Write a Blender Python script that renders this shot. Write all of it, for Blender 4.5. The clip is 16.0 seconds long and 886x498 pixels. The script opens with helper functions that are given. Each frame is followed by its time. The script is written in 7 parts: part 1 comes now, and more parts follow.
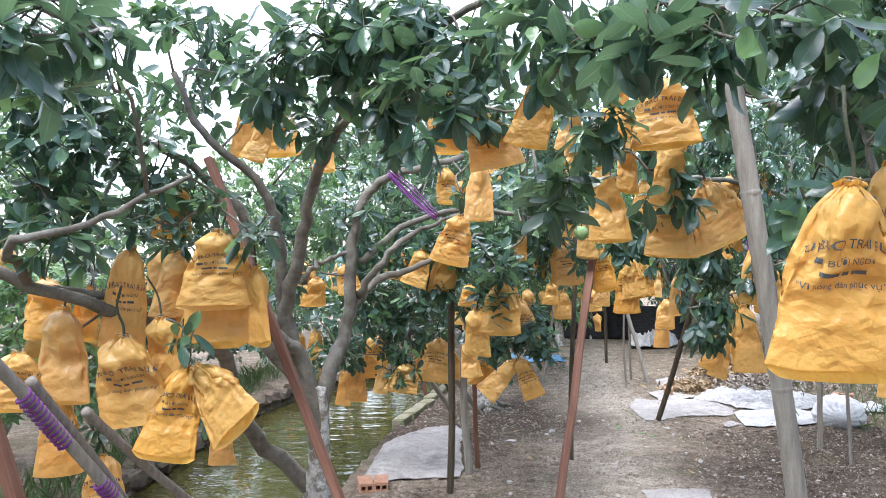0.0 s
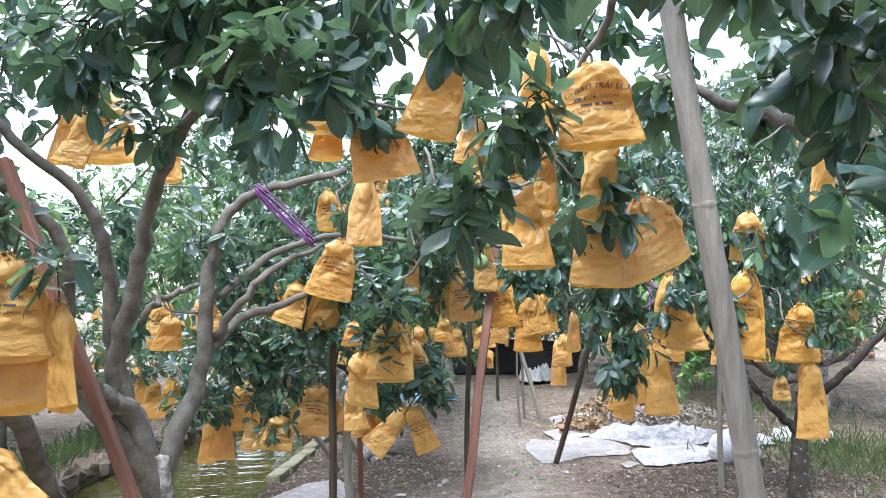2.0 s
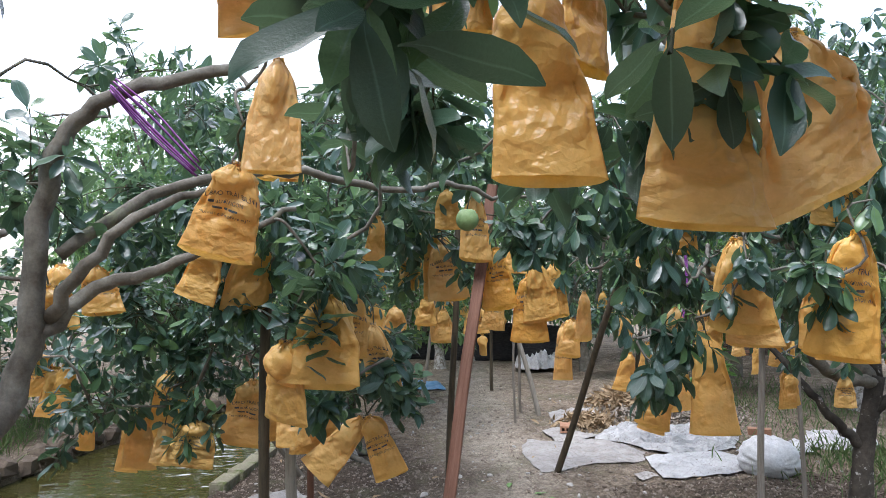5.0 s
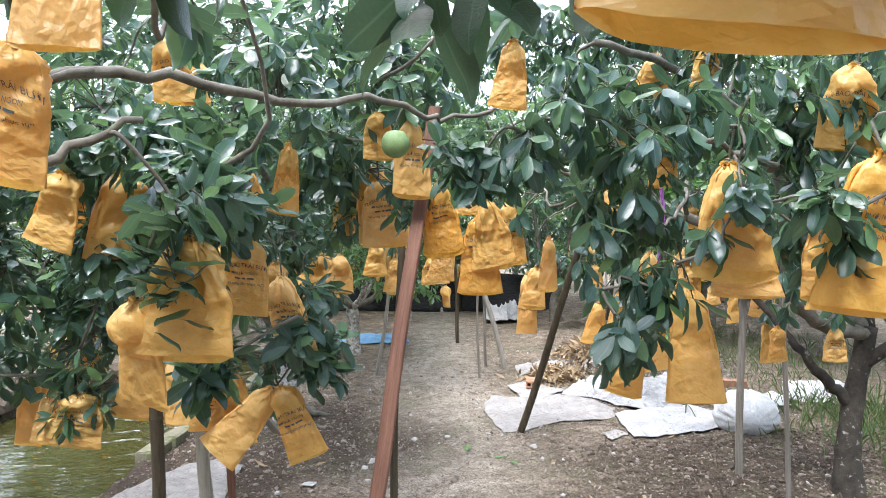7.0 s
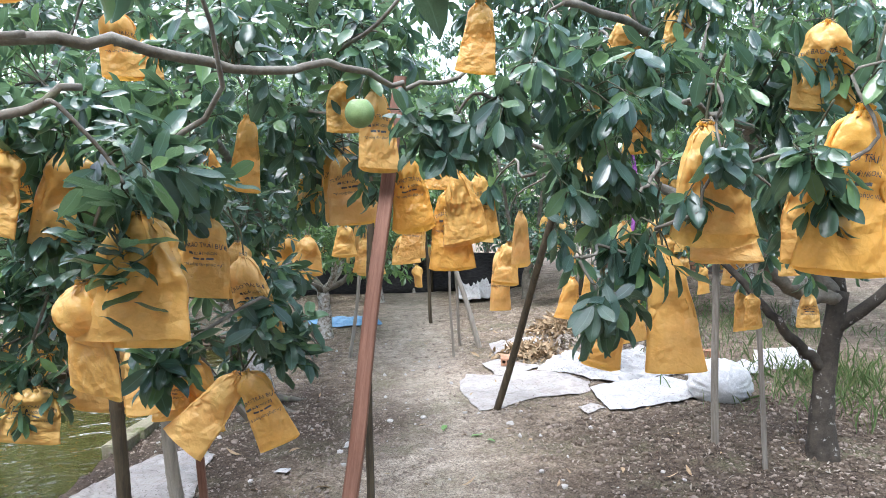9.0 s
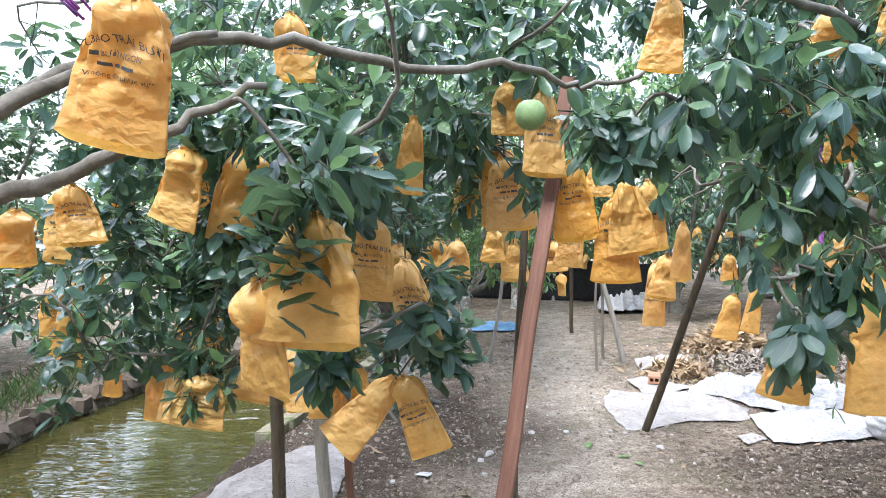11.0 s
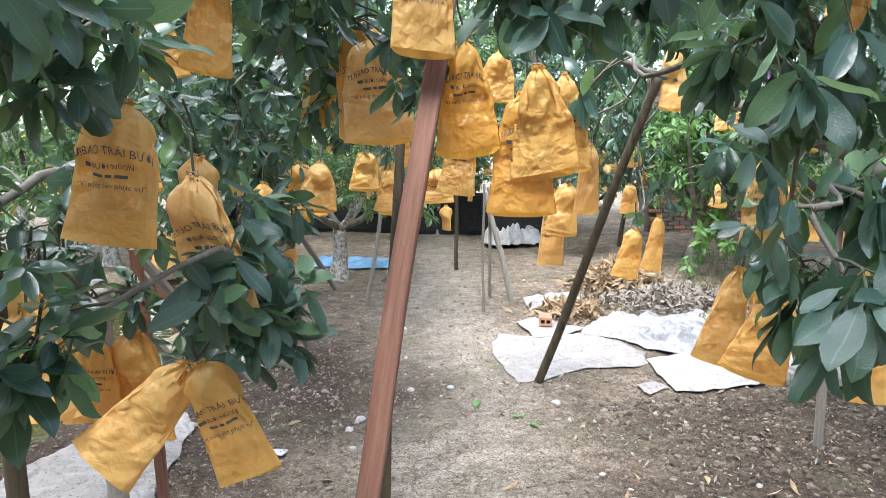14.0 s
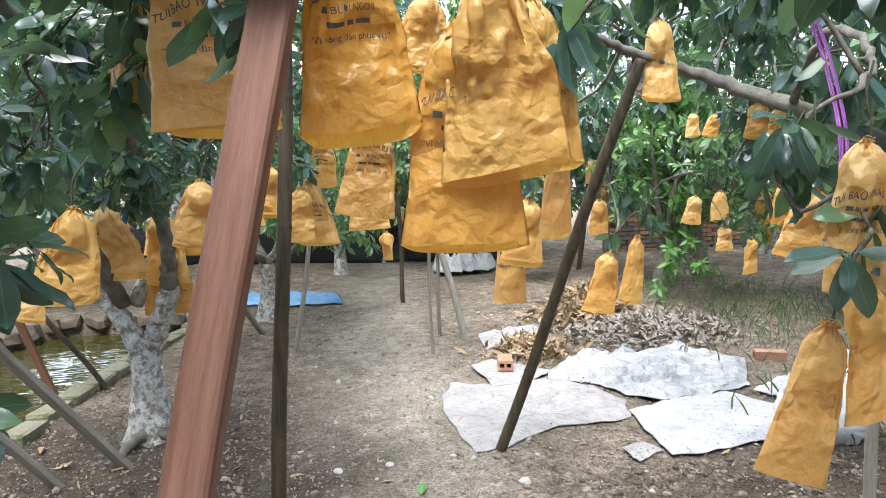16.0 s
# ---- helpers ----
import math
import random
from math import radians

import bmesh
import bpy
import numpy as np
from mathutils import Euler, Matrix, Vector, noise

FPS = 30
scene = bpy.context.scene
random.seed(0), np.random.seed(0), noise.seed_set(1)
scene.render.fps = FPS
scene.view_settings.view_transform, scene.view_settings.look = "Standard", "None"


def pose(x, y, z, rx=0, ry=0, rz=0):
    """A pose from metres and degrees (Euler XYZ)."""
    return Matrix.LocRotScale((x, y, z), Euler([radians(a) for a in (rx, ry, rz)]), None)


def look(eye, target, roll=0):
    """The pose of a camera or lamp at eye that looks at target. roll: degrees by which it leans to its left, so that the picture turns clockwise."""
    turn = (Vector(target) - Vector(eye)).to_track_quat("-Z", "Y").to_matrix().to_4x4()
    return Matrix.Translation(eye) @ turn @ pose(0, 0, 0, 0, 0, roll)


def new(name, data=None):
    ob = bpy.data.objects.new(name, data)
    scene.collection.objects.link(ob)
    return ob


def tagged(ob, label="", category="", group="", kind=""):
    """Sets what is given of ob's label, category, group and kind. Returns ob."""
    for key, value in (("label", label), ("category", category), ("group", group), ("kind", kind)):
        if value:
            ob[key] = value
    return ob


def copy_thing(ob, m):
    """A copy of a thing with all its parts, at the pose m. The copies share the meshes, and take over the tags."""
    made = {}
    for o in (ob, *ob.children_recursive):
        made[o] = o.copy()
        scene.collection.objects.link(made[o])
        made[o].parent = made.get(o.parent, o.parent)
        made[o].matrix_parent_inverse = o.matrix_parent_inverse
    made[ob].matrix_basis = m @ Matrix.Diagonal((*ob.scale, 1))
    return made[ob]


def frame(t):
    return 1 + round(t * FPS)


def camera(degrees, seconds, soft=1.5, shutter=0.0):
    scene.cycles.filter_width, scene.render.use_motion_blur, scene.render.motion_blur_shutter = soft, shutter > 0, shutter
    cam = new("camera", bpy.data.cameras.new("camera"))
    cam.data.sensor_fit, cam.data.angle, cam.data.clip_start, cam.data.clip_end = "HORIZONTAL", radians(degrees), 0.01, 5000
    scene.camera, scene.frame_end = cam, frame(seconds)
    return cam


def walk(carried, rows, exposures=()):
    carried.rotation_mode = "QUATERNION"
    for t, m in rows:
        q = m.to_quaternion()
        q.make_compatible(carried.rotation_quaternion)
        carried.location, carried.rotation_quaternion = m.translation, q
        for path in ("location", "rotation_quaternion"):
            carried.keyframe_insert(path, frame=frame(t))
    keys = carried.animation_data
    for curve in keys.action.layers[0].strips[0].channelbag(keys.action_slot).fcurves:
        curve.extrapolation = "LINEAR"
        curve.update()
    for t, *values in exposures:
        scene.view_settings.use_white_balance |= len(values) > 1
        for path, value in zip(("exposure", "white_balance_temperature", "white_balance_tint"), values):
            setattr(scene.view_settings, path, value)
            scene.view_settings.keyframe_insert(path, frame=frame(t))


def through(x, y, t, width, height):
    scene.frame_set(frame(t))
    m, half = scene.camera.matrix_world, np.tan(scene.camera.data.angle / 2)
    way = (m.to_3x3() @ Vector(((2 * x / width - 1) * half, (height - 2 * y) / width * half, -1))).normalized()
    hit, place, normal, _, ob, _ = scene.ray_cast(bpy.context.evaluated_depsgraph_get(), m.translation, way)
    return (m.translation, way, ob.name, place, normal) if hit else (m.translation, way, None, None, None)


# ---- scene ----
cam = camera(64.0, 16.0, 0.55)
PATH = [
    (0, (0.026, -0.022, 1.557), (0.005, 1.977, 1.614), -0.7),
    (0.5, (0.028, 0.113, 1.562), (0.136, 2.109, 1.626), -0.6),
    (1, (0.018, 0.258, 1.568), (0.278, 2.237, 1.682), -0.5),
    (1.5, (0.008, 0.349, 1.564), (0.308, 2.321, 1.697), -0.2),
    (2, (0.055, 0.553, 1.555), (0.352, 2.525, 1.705), -1.2),
    (2.5, (0.115, 0.736, 1.559), (0.398, 2.710, 1.720), -1.3),
    (3, (0.165, 0.927, 1.542), (0.435, 2.904, 1.684), -1.1),
    (3.5, (0.202, 1.135, 1.552), (0.496, 3.109, 1.695), -0.8),
    (3.7, (0.199, 1.187, 1.543), (0.514, 3.157, 1.686), -0.8),
    (5.8, (0.412, 1.904, 1.504), (0.711, 3.881, 1.551), 0.3),
    (6, (0.423, 1.951, 1.497), (0.733, 3.927, 1.527), 0.3),
    (6.5, (0.466, 2.061, 1.479), (0.777, 4.036, 1.447), 0.5),
    (7, (0.574, 2.159, 1.479), (0.945, 4.124, 1.438), -0.6),
    (7.5, (0.628, 2.197, 1.458), (1.146, 4.128, 1.400), -0.4),
    (8, (0.628, 2.222, 1.451), (1.207, 4.134, 1.362), -1.1),
    (8.5, (0.617, 2.227, 1.450), (1.193, 4.139, 1.341), -1.6),
    (9, (0.592, 2.250, 1.450), (1.042, 4.196, 1.355), -2.2),
    (9.5, (0.569, 2.284, 1.458), (0.853, 4.262, 1.364), -2.3),
    (10, (0.559, 2.298, 1.462), (0.683, 4.293, 1.385), -1.7),
    (10.2, (0.551, 2.288, 1.461), (0.630, 4.285, 1.391), -1.5),
    (12.3, (0.486, 2.626, 1.455), (0.650, 4.614, 1.305), 2.9),
    (12.5, (0.484, 2.658, 1.446), (0.672, 4.642, 1.272), 3.5),
    (13, (0.517, 2.809, 1.407), (0.752, 4.782, 1.172), 5.1),
    (13.5, (0.618, 2.995, 1.411), (0.917, 4.953, 1.138), 3.7),
    (14, (0.678, 3.162, 1.389), (1.069, 5.106, 1.128), 0.5),
    (14.5, (0.727, 3.417, 1.397), (1.226, 5.344, 1.203), -1.1),
    (15, (0.773, 3.614, 1.372), (1.314, 5.529, 1.168), -2.5),
    (15.5, (0.875, 3.849, 1.374), (1.411, 5.764, 1.161), -1.5),
    (16, (0.961, 4.010, 1.333), (1.481, 5.932, 1.140), -1.1),
]
walk(cam, [(t, look(eye, target, roll)) for t, eye, target, roll in PATH], [(t, e, k, m) for t, e, k, m in ((0.0, 2.08, 5720, 13), (1.0, 2.05, 5680, 13), (1.5, 2.12, 5650, 13), (2.0, 2.08, 5600, 13), (3.0, 1.76, 5680, 14), (3.7, 1.4, 5720, 15), (5.8, 1.76, 5850, 11), (6.5, 2.08, 5900, 11), (7.5, 2.15, 5850, 11), (10.0, 2.24, 5720, 12), (12.5, 2.36, 5700, 12), (13.5, 2.34, 5800, 11), (15.0, 2.3, 5900, 10), (16.0, 2.16, 5850, 9))])

# ---- world and light: a bright overcast day ----
world = bpy.data.worlds.new("overcast_sky")
scene.world = world
world.use_nodes = True
wn, wl = world.node_tree.nodes, world.node_tree.links
wn.clear()
sky = wn.new("ShaderNodeTexSky")
sky.sky_type, sky.sun_disc, sky.sun_elevation, sky.sun_rotation = "NISHITA", False, radians(58), radians(-25)
sky.air_density, sky.dust_density, sky.ozone_density = 1.2, 3.0, 1.0
grey = wn.new("ShaderNodeRGBToBW")
soft_mix = wn.new("ShaderNodeMix")
soft_mix.data_type = "RGBA"
soft_mix.inputs[0].default_value = 0.42
bg, wo = wn.new("ShaderNodeBackground"), wn.new("ShaderNodeOutputWorld")
bg.inputs[1].default_value = 0.15
wl.new(sky.outputs[0], grey.inputs[0])
wl.new(sky.outputs[0], soft_mix.inputs[6])
wl.new(grey.outputs[0], soft_mix.inputs[7])
wl.new(soft_mix.outputs[2], bg.inputs[0])
wl.new(bg.outputs[0], wo.inputs[0])

sun = new("sun", bpy.data.lights.new("sun", "SUN"))
sun.data.energy, sun.data.angle, sun.data.color = 1.5, radians(25), (1.0, 0.96, 0.9)
sun.matrix_world = look((0, 0, 20), (5.2, 11.2, 0))


# ---- materials ----
def shader(name):
    m = bpy.data.materials.new(name)
    m.use_nodes = True
    n, l = m.node_tree.nodes, m.node_tree.links
    n.clear()
    out = n.new("ShaderNodeOutputMaterial")
    p = n.new("ShaderNodeBsdfPrincipled")
    l.new(p.outputs[0], out.inputs[0])
    return m, n, l, p, out


def ramp(n, stops):
    r = n.new("ShaderNodeValToRGB")
    e = r.color_ramp.elements
    while len(e) < len(stops):
        e.new(0.5)
    for k, (at, c) in enumerate(stops):
        e[k].position, e[k].color = at, (*c, 1)
    return r


def noise_tex(n, l, scale, detail=5, rough=0.6, stretch=None, co="Object"):
    tc = n.new("ShaderNodeTexCoord")
    t = n.new("ShaderNodeTexNoise")
    t.inputs["Scale"].default_value, t.inputs["Detail"].default_value, t.inputs["Roughness"].default_value = scale, detail, rough
    if stretch:
        mp = n.new("ShaderNodeMapping")
        mp.inputs["Scale"].default_value = stretch
        l.new(tc.outputs[co], mp.inputs[0])
        l.new(mp.outputs[0], t.inputs["Vector"])
    else:
        l.new(tc.outputs[co], t.inputs["Vector"])
    return t


def blend(n, l, a, b, fac, mode="MIX"):
    m = n.new("ShaderNodeMix")
    m.data_type, m.blend_type = "RGBA", mode
    for sock, v in ((m.inputs[0], fac), (m.inputs[6], a), (m.inputs[7], b)):
        if isinstance(v, (int, float)):
            sock.default_value = v
        elif isinstance(v, tuple):
            sock.default_value = (*v, 1)
        else:
            l.new(v, sock)
    return m.outputs[2]


def bumped(n, l, p, height, strength, dist):
    b = n.new("ShaderNodeBump")
    b.inputs["Strength"].default_value, b.inputs["Distance"].default_value = strength, dist
    l.new(height, b.inputs["Height"])
    l.new(b.outputs[0], p.inputs["Normal"])


def surface(name, stops, scale, rough=0.8, bump=0.4, dist=0.004, fine=None, stretch=None, spec=0.3, co="Object", overlay=None):
    """A two-scale surface: colours by broad noise, finer grain over it, relief from both."""
    m, n, l, p, out = shader(name)
    a = noise_tex(n, l, scale, 6, 0.65, stretch, co)
    r = ramp(n, stops)
    l.new(a.outputs[0], r.inputs[0])
    col = r.outputs[0]
    b = noise_tex(n, l, fine or scale * 9, 4, 0.7, stretch, co)
    g = ramp(n, [(0.3, (0.62, 0.62, 0.62)), (0.7, (1.0, 1.0, 1.0))])
    l.new(b.outputs[0], g.inputs[0])
    col = blend(n, l, col, g.outputs[0], 0.7, "MULTIPLY")
    if overlay:
        c = noise_tex(n, l, overlay[0], 5, 0.7, None, co)
        rr = ramp(n, [(overlay[1], (0, 0, 0)), (overlay[2], (1, 1, 1))])
        l.new(c.outputs[0], rr.inputs[0])
        col = blend(n, l, col, overlay[3], rr.outputs[0])
    l.new(col, p.inputs["Base Color"])
    p.inputs["Roughness"].default_value = rough
    p.inputs["Specular IOR Level"].default_value = spec
    add = n.new("ShaderNodeMath")
    add.operation = "ADD"
    l.new(a.outputs[0], add.inputs[0])
    l.new(b.outputs[0], add.inputs[1])
    bumped(n, l, p, add.outputs[0], bump, dist)
    return m


def leaf_material(name, dark, mid, light, rough=0.33, island=True, through=0.26):
    """Glossy citrus leaf: each leaf its own green, some light let through."""
    m, n, l, p, out = shader(name)
    if island:
        rnd = n.new("ShaderNodeNewGeometry").outputs["Random Per Island"]
    else:
        rnd = n.new("ShaderNodeObjectInfo").outputs["Random"]
    r = ramp(n, [(0.0, dark), (0.4, mid), (0.72, mid), (0.97, light)])
    l.new(rnd, r.inputs[0])
    t = noise_tex(n, l, 35, 4, 0.6)
    g = ramp(n, [(0.3, (0.75, 0.78, 0.75)), (0.7, (1.15, 1.12, 1.05))])
    l.new(t.outputs[0], g.inputs[0])
    col = blend(n, l, r.outputs[0], g.outputs[0], 0.8, "MULTIPLY")
    rib = n.new("ShaderNodeAttribute")
    rib.attribute_name = "rib"
    vein = ramp(n, [(0.9, (0, 0, 0)), (0.985, (0.55, 0.55, 0.55))])
    l.new(rib.outputs["Fac"], vein.inputs[0])
    col = blend(n, l, col, tuple(min(1, 1.7 * c + 0.03) for c in mid), vein.outputs[0])
    l.new(col, p.inputs["Base Color"])
    p.inputs["Roughness"].default_value = rough
    p.inputs["Specular IOR Level"].default_value = 0.6
    bumped(n, l, p, t.outputs[0], 0.3, 0.005)
    tr = n.new("ShaderNodeBsdfTranslucent")
    l.new(blend(n, l, col, (0.6, 0.95, 0.35), 0.22), tr.inputs[0])
    mx = n.new("ShaderNodeMixShader")
    mx.inputs[0].default_value = through
    l.new(p.outputs[0], mx.inputs[1])
    l.new(tr.outputs[0], mx.inputs[2])
    l.new(mx.outputs[0], out.inputs[0])
    return m


def paper_material(name, face, through_col, fade=0.55):
    """Waxed kraft paper: crumpled, faded in patches, with light glowing through where it is single."""
    m, n, l, p, out = shader(name)
    a = noise_tex(n, l, 9, 5, 0.6)
    b = noise_tex(n, l, 160, 3, 0.7)
    info = n.new("ShaderNodeObjectInfo")
    r = ramp(n, [(0.3, tuple(0.8 * c for c in face)), (0.7, tuple(min(1, 1.1 * c) for c in face))])
    l.new(a.outputs[0], r.inputs[0])
    g = ramp(n, [(0.3, (0.86, 0.84, 0.8)), (0.7, (1, 1, 1))])
    l.new(b.outputs[0], g.inputs[0])
    col = blend(n, l, r.outputs[0], g.outputs[0], 0.7, "MULTIPLY")
    vary = ramp(n, [(0.0, (0.86, 0.8, 0.72)), (1.0, (1.0, 1.0, 1.0))])
    l.new(info.outputs["Random"], vary.inputs[0])
    col = blend(n, l, col, vary.outputs[0], 0.8, "MULTIPLY")
    # some papers have faded towards cream, all of them in uneven patches
    mul = n.new("ShaderNodeMath")
    mul.operation = "MULTIPLY"
    mul.inputs[1].default_value = 7.31
    l.new(info.outputs["Random"], mul.inputs[0])
    frac = n.new("ShaderNodeMath")
    frac.operation = "FRACT"
    l.new(mul.outputs[0], frac.inputs[0])
    fade_mix = n.new("ShaderNodeMath")
    fade_mix.operation = "MULTIPLY"
    fr = ramp(n, [(0.4, (0, 0, 0)), (1.0, (fade, fade, fade))])
    l.new(frac.outputs[0], fr.inputs[0])
    fa = ramp(n, [(0.35, (0.25, 0.25, 0.25)), (0.65, (1, 1, 1))])
    l.new(a.outputs[0], fa.inputs[0])
    l.new(fr.outputs[0], fade_mix.inputs[0])
    l.new(fa.outputs[0], fade_mix.inputs[1])
    col = blend(n, l, col, (0.86, 0.66, 0.36), fade_mix.outputs[0])
    speck = noise_tex(n, l, 110, 2, 0.5)
    sr = ramp(n, [(0.74, (0, 0, 0)), (0.8, (0.7, 0.7, 0.7))])
    l.new(speck.outputs[0], sr.inputs[0])
    col = blend(n, l, col, (0.30, 0.16, 0.05), sr.outputs[0])
    l.new(col, p.inputs["Base Color"])
    p.inputs["Roughness"].default_value = 0.36
    p.inputs["Specular IOR Level"].default_value = 0.5
    # lasting creases: flat facets of three sizes that meet in sharp lines, and the mottle of the pulp
    tc = n.new("ShaderNodeTexCoord")
    bend = blend(n, l, tc.outputs["Object"], noise_tex(n, l, 5, 1, 0.5).outputs[1], 0.06)
    height = b.outputs[0]
    weight = 0.0005
    for scale, turn, deep in ((64, (1.3, 0.7, 0.2), 0.0018), (29, (0.9, 0.3, 1.9), 0.0075), (11, (0.5, 1.1, 0.4), 0.019)):
        mp = n.new("ShaderNodeMapping")
        mp.inputs["Rotation"].default_value = turn
        l.new(bend, mp.inputs[0])
        cell = n.new("ShaderNodeTexVoronoi")
        cell.distance = "CHEBYCHEV"
        cell.inputs["Scale"].default_value = scale
        l.new(mp.outputs[0], cell.inputs["Vector"])
        add = n.new("ShaderNodeMath")
        add.operation = "MULTIPLY_ADD"
        add.inputs[1].default_value = deep
        l.new(cell.outputs["Distance"], add.inputs[0])
        if weight:
            fine = n.new("ShaderNodeMath")
            fine.operation = "MULTIPLY"
            fine.inputs[1].default_value = weight
            l.new(height, fine.inputs[0])
            height, weight = fine.outputs[0], None
        l.new(height, add.inputs[2])
        height = add.outputs[0]
    bumped(n, l, p, height, 0.85, 1.0)
    tr = n.new("ShaderNodeBsdfTranslucent")
    l.new(blend(n, l, col, through_col, 0.75), tr.inputs[0])
    mx = n.new("ShaderNodeMixShader")
    mx.inputs[0].default_value = 0.34
    l.new(p.outputs[0], mx.inputs[1])
    l.new(tr.outputs[0], mx.inputs[2])
    l.new(mx.outputs[0], out.inputs[0])
    return m


M_PAPER = paper_material("kraft_paper", (0.89, 0.585, 0.18), (0.98, 0.51, 0.04), 0.48)
# deeper orange paper, its colour also darkened for shade on the near right bag
M_PAPER_DEEP_SHADED = paper_material("deep_shaded_kraft_paper", (0.84, 0.50, 0.105), (0.96, 0.49, 0.03), 0.12)
M_INK = surface("blue_ink", [(0.3, (0.07, 0.085, 0.10)), (0.7, (0.15, 0.15, 0.14))], 60, 0.7)
M_LEAF = leaf_material("citrus_leaf", (0.024, 0.052, 0.044), (0.049, 0.097, 0.071), (0.125, 0.22, 0.08), 0.28)
M_LEAF_ONE = leaf_material("citrus_leaf_single", (0.024, 0.052, 0.044), (0.049, 0.097, 0.071), (0.10, 0.185, 0.08), 0.28, island=False)
# lit copy for the rows behind: paler and yellower, backlight put into the colour
M_LEAF_FAR_LIT = leaf_material("far_leaf_lit", (0.055, 0.11, 0.055), (0.115, 0.21, 0.08), (0.25, 0.36, 0.11), 0.36, through=0.36)
M_BRIGHT = leaf_material("young_leaf", (0.08, 0.18, 0.04), (0.13, 0.27, 0.06), (0.22, 0.38, 0.09), 0.4)
M_BARK = surface("citrus_bark", [(0.3, (0.10, 0.085, 0.065)), (0.55, (0.20, 0.18, 0.145)), (0.75, (0.30, 0.29, 0.24))], 14, 0.85, 0.6, 0.004, 90, overlay=(6, 0.62, 0.74, (0.20, 0.22, 0.12)))
M_BARK_DARK = surface("dark_bark", [(0.3, (0.028, 0.024, 0.019)), (0.7, (0.095, 0.078, 0.06))], 12, 0.85, 0.7, 0.006, 80, overlay=(17, 0.60, 0.68, (0.36, 0.34, 0.31)))
M_TWIG = surface("green_twig", [(0.3, (0.05, 0.06, 0.03)), (0.7, (0.12, 0.11, 0.07))], 30, 0.8)
M_LIME = surface("limewashed_bark", [(0.3, (0.46, 0.43, 0.38)), (0.7, (0.76, 0.74, 0.70))], 10, 0.9, 0.7, 0.006, 80, overlay=(24, 0.44, 0.60, (0.20, 0.17, 0.13)))
M_BAMBOO_GREY = surface("weathered_bamboo", [(0.3, (0.25, 0.22, 0.18)), (0.7, (0.42, 0.38, 0.32))], 10, 0.75, 0.3, 0.002, 120, (6, 6, 0.5))
M_BAMBOO_DARK = surface("dark_bamboo", [(0.3, (0.035, 0.028, 0.02)), (0.7, (0.13, 0.10, 0.06))], 8, 0.6, 0.3, 0.002, 100, (6, 6, 0.5))
M_PLANK_RED = surface("red_hardwood", [(0.3, (0.155, 0.07, 0.043)), (0.7, (0.30, 0.15, 0.10))], 9, 0.65, 0.4, 0.002, 90, (8, 8, 0.4))
M_PLANK_GREY = surface("grey_timber", [(0.3, (0.18, 0.155, 0.125)), (0.7, (0.34, 0.30, 0.25))], 9, 0.85, 0.4, 0.002, 90, (8, 8, 0.4))
M_PURPLE = surface("purple_ribbon", [(0.3, (0.16, 0.03, 0.19)), (0.7, (0.29, 0.07, 0.33))], 40, 0.4, 0.5, 0.002)
M_BRICK = surface("red_brick", [(0.3, (0.34, 0.17, 0.10)), (0.7, (0.48, 0.27, 0.17))], 20, 0.9, 0.4, 0.003, 140)
M_BLOCK = surface("mossy_block", [(0.3, (0.17, 0.15, 0.10)), (0.7, (0.34, 0.31, 0.22))], 8, 0.95, 0.6, 0.005, 90, overlay=(9, 0.5, 0.66, (0.10, 0.12, 0.04)))


def sheet_material(name, low, high, dirt, rough, share):
    """Used plastic sheeting: greyed in patches, specked with soil, with sharp creases and a net of darker lines."""
    m, n, l, p, out = shader(name)
    a = noise_tex(n, l, 4, 6, 0.65)
    r = ramp(n, [(0.32, low), (0.66, high)])
    l.new(a.outputs[0], r.inputs[0])
    stain = noise_tex(n, l, 9, 6, 0.75)
    sr = ramp(n, [(0.5 - share, (0, 0, 0)), (0.72 - share, (0.75, 0.75, 0.75))])
    l.new(stain.outputs[0], sr.inputs[0])
    col = blend(n, l, r.outputs[0], dirt, sr.outputs[0])
    speck = noise_tex(n, l, 75, 3, 0.6)
    kr = ramp(n, [(0.60, (0, 0, 0)), (0.66, (0.85, 0.85, 0.85))])
    l.new(speck.outputs[0], kr.inputs[0])
    col = blend(n, l, col, tuple(0.5 * c for c in dirt), kr.outputs[0])
    tc = n.new("ShaderNodeTexCoord")
    bend = blend(n, l, tc.outputs["Object"], noise_tex(n, l, 4, 2, 0.5).outputs[1], 0.16)
    edge = n.new("ShaderNodeTexVoronoi")
    edge.feature = "DISTANCE_TO_EDGE"
    edge.inputs["Scale"].default_value = 3.4
    l.new(bend, edge.inputs["Vector"])
    er = ramp(n, [(0.0, (0.72, 0.70, 0.68)), (0.02, (1, 1, 1))])
    l.new(edge.outputs["Distance"], er.inputs[0])
    l.new(blend(n, l, col, er.outputs[0], 0.7, "MULTIPLY"), p.inputs["Base Color"])
    p.inputs["Roughness"].default_value = rough
    cell = n.new("ShaderNodeTexVoronoi")
    cell.distance = "CHEBYCHEV"
    cell.inputs["Scale"].default_value = 9
    l.new(bend, cell.inputs["Vector"])
    add = n.new("ShaderNodeMath")
    add.operation = "MULTIPLY_ADD"
    add.inputs[1].default_value = 1.6
    l.new(cell.outputs["Distance"], add.inputs[0])
    l.new(stain.outputs[0], add.inputs[2])
    bumped(n, l, p, add.outputs[0], 0.8, 0.03)
    return m


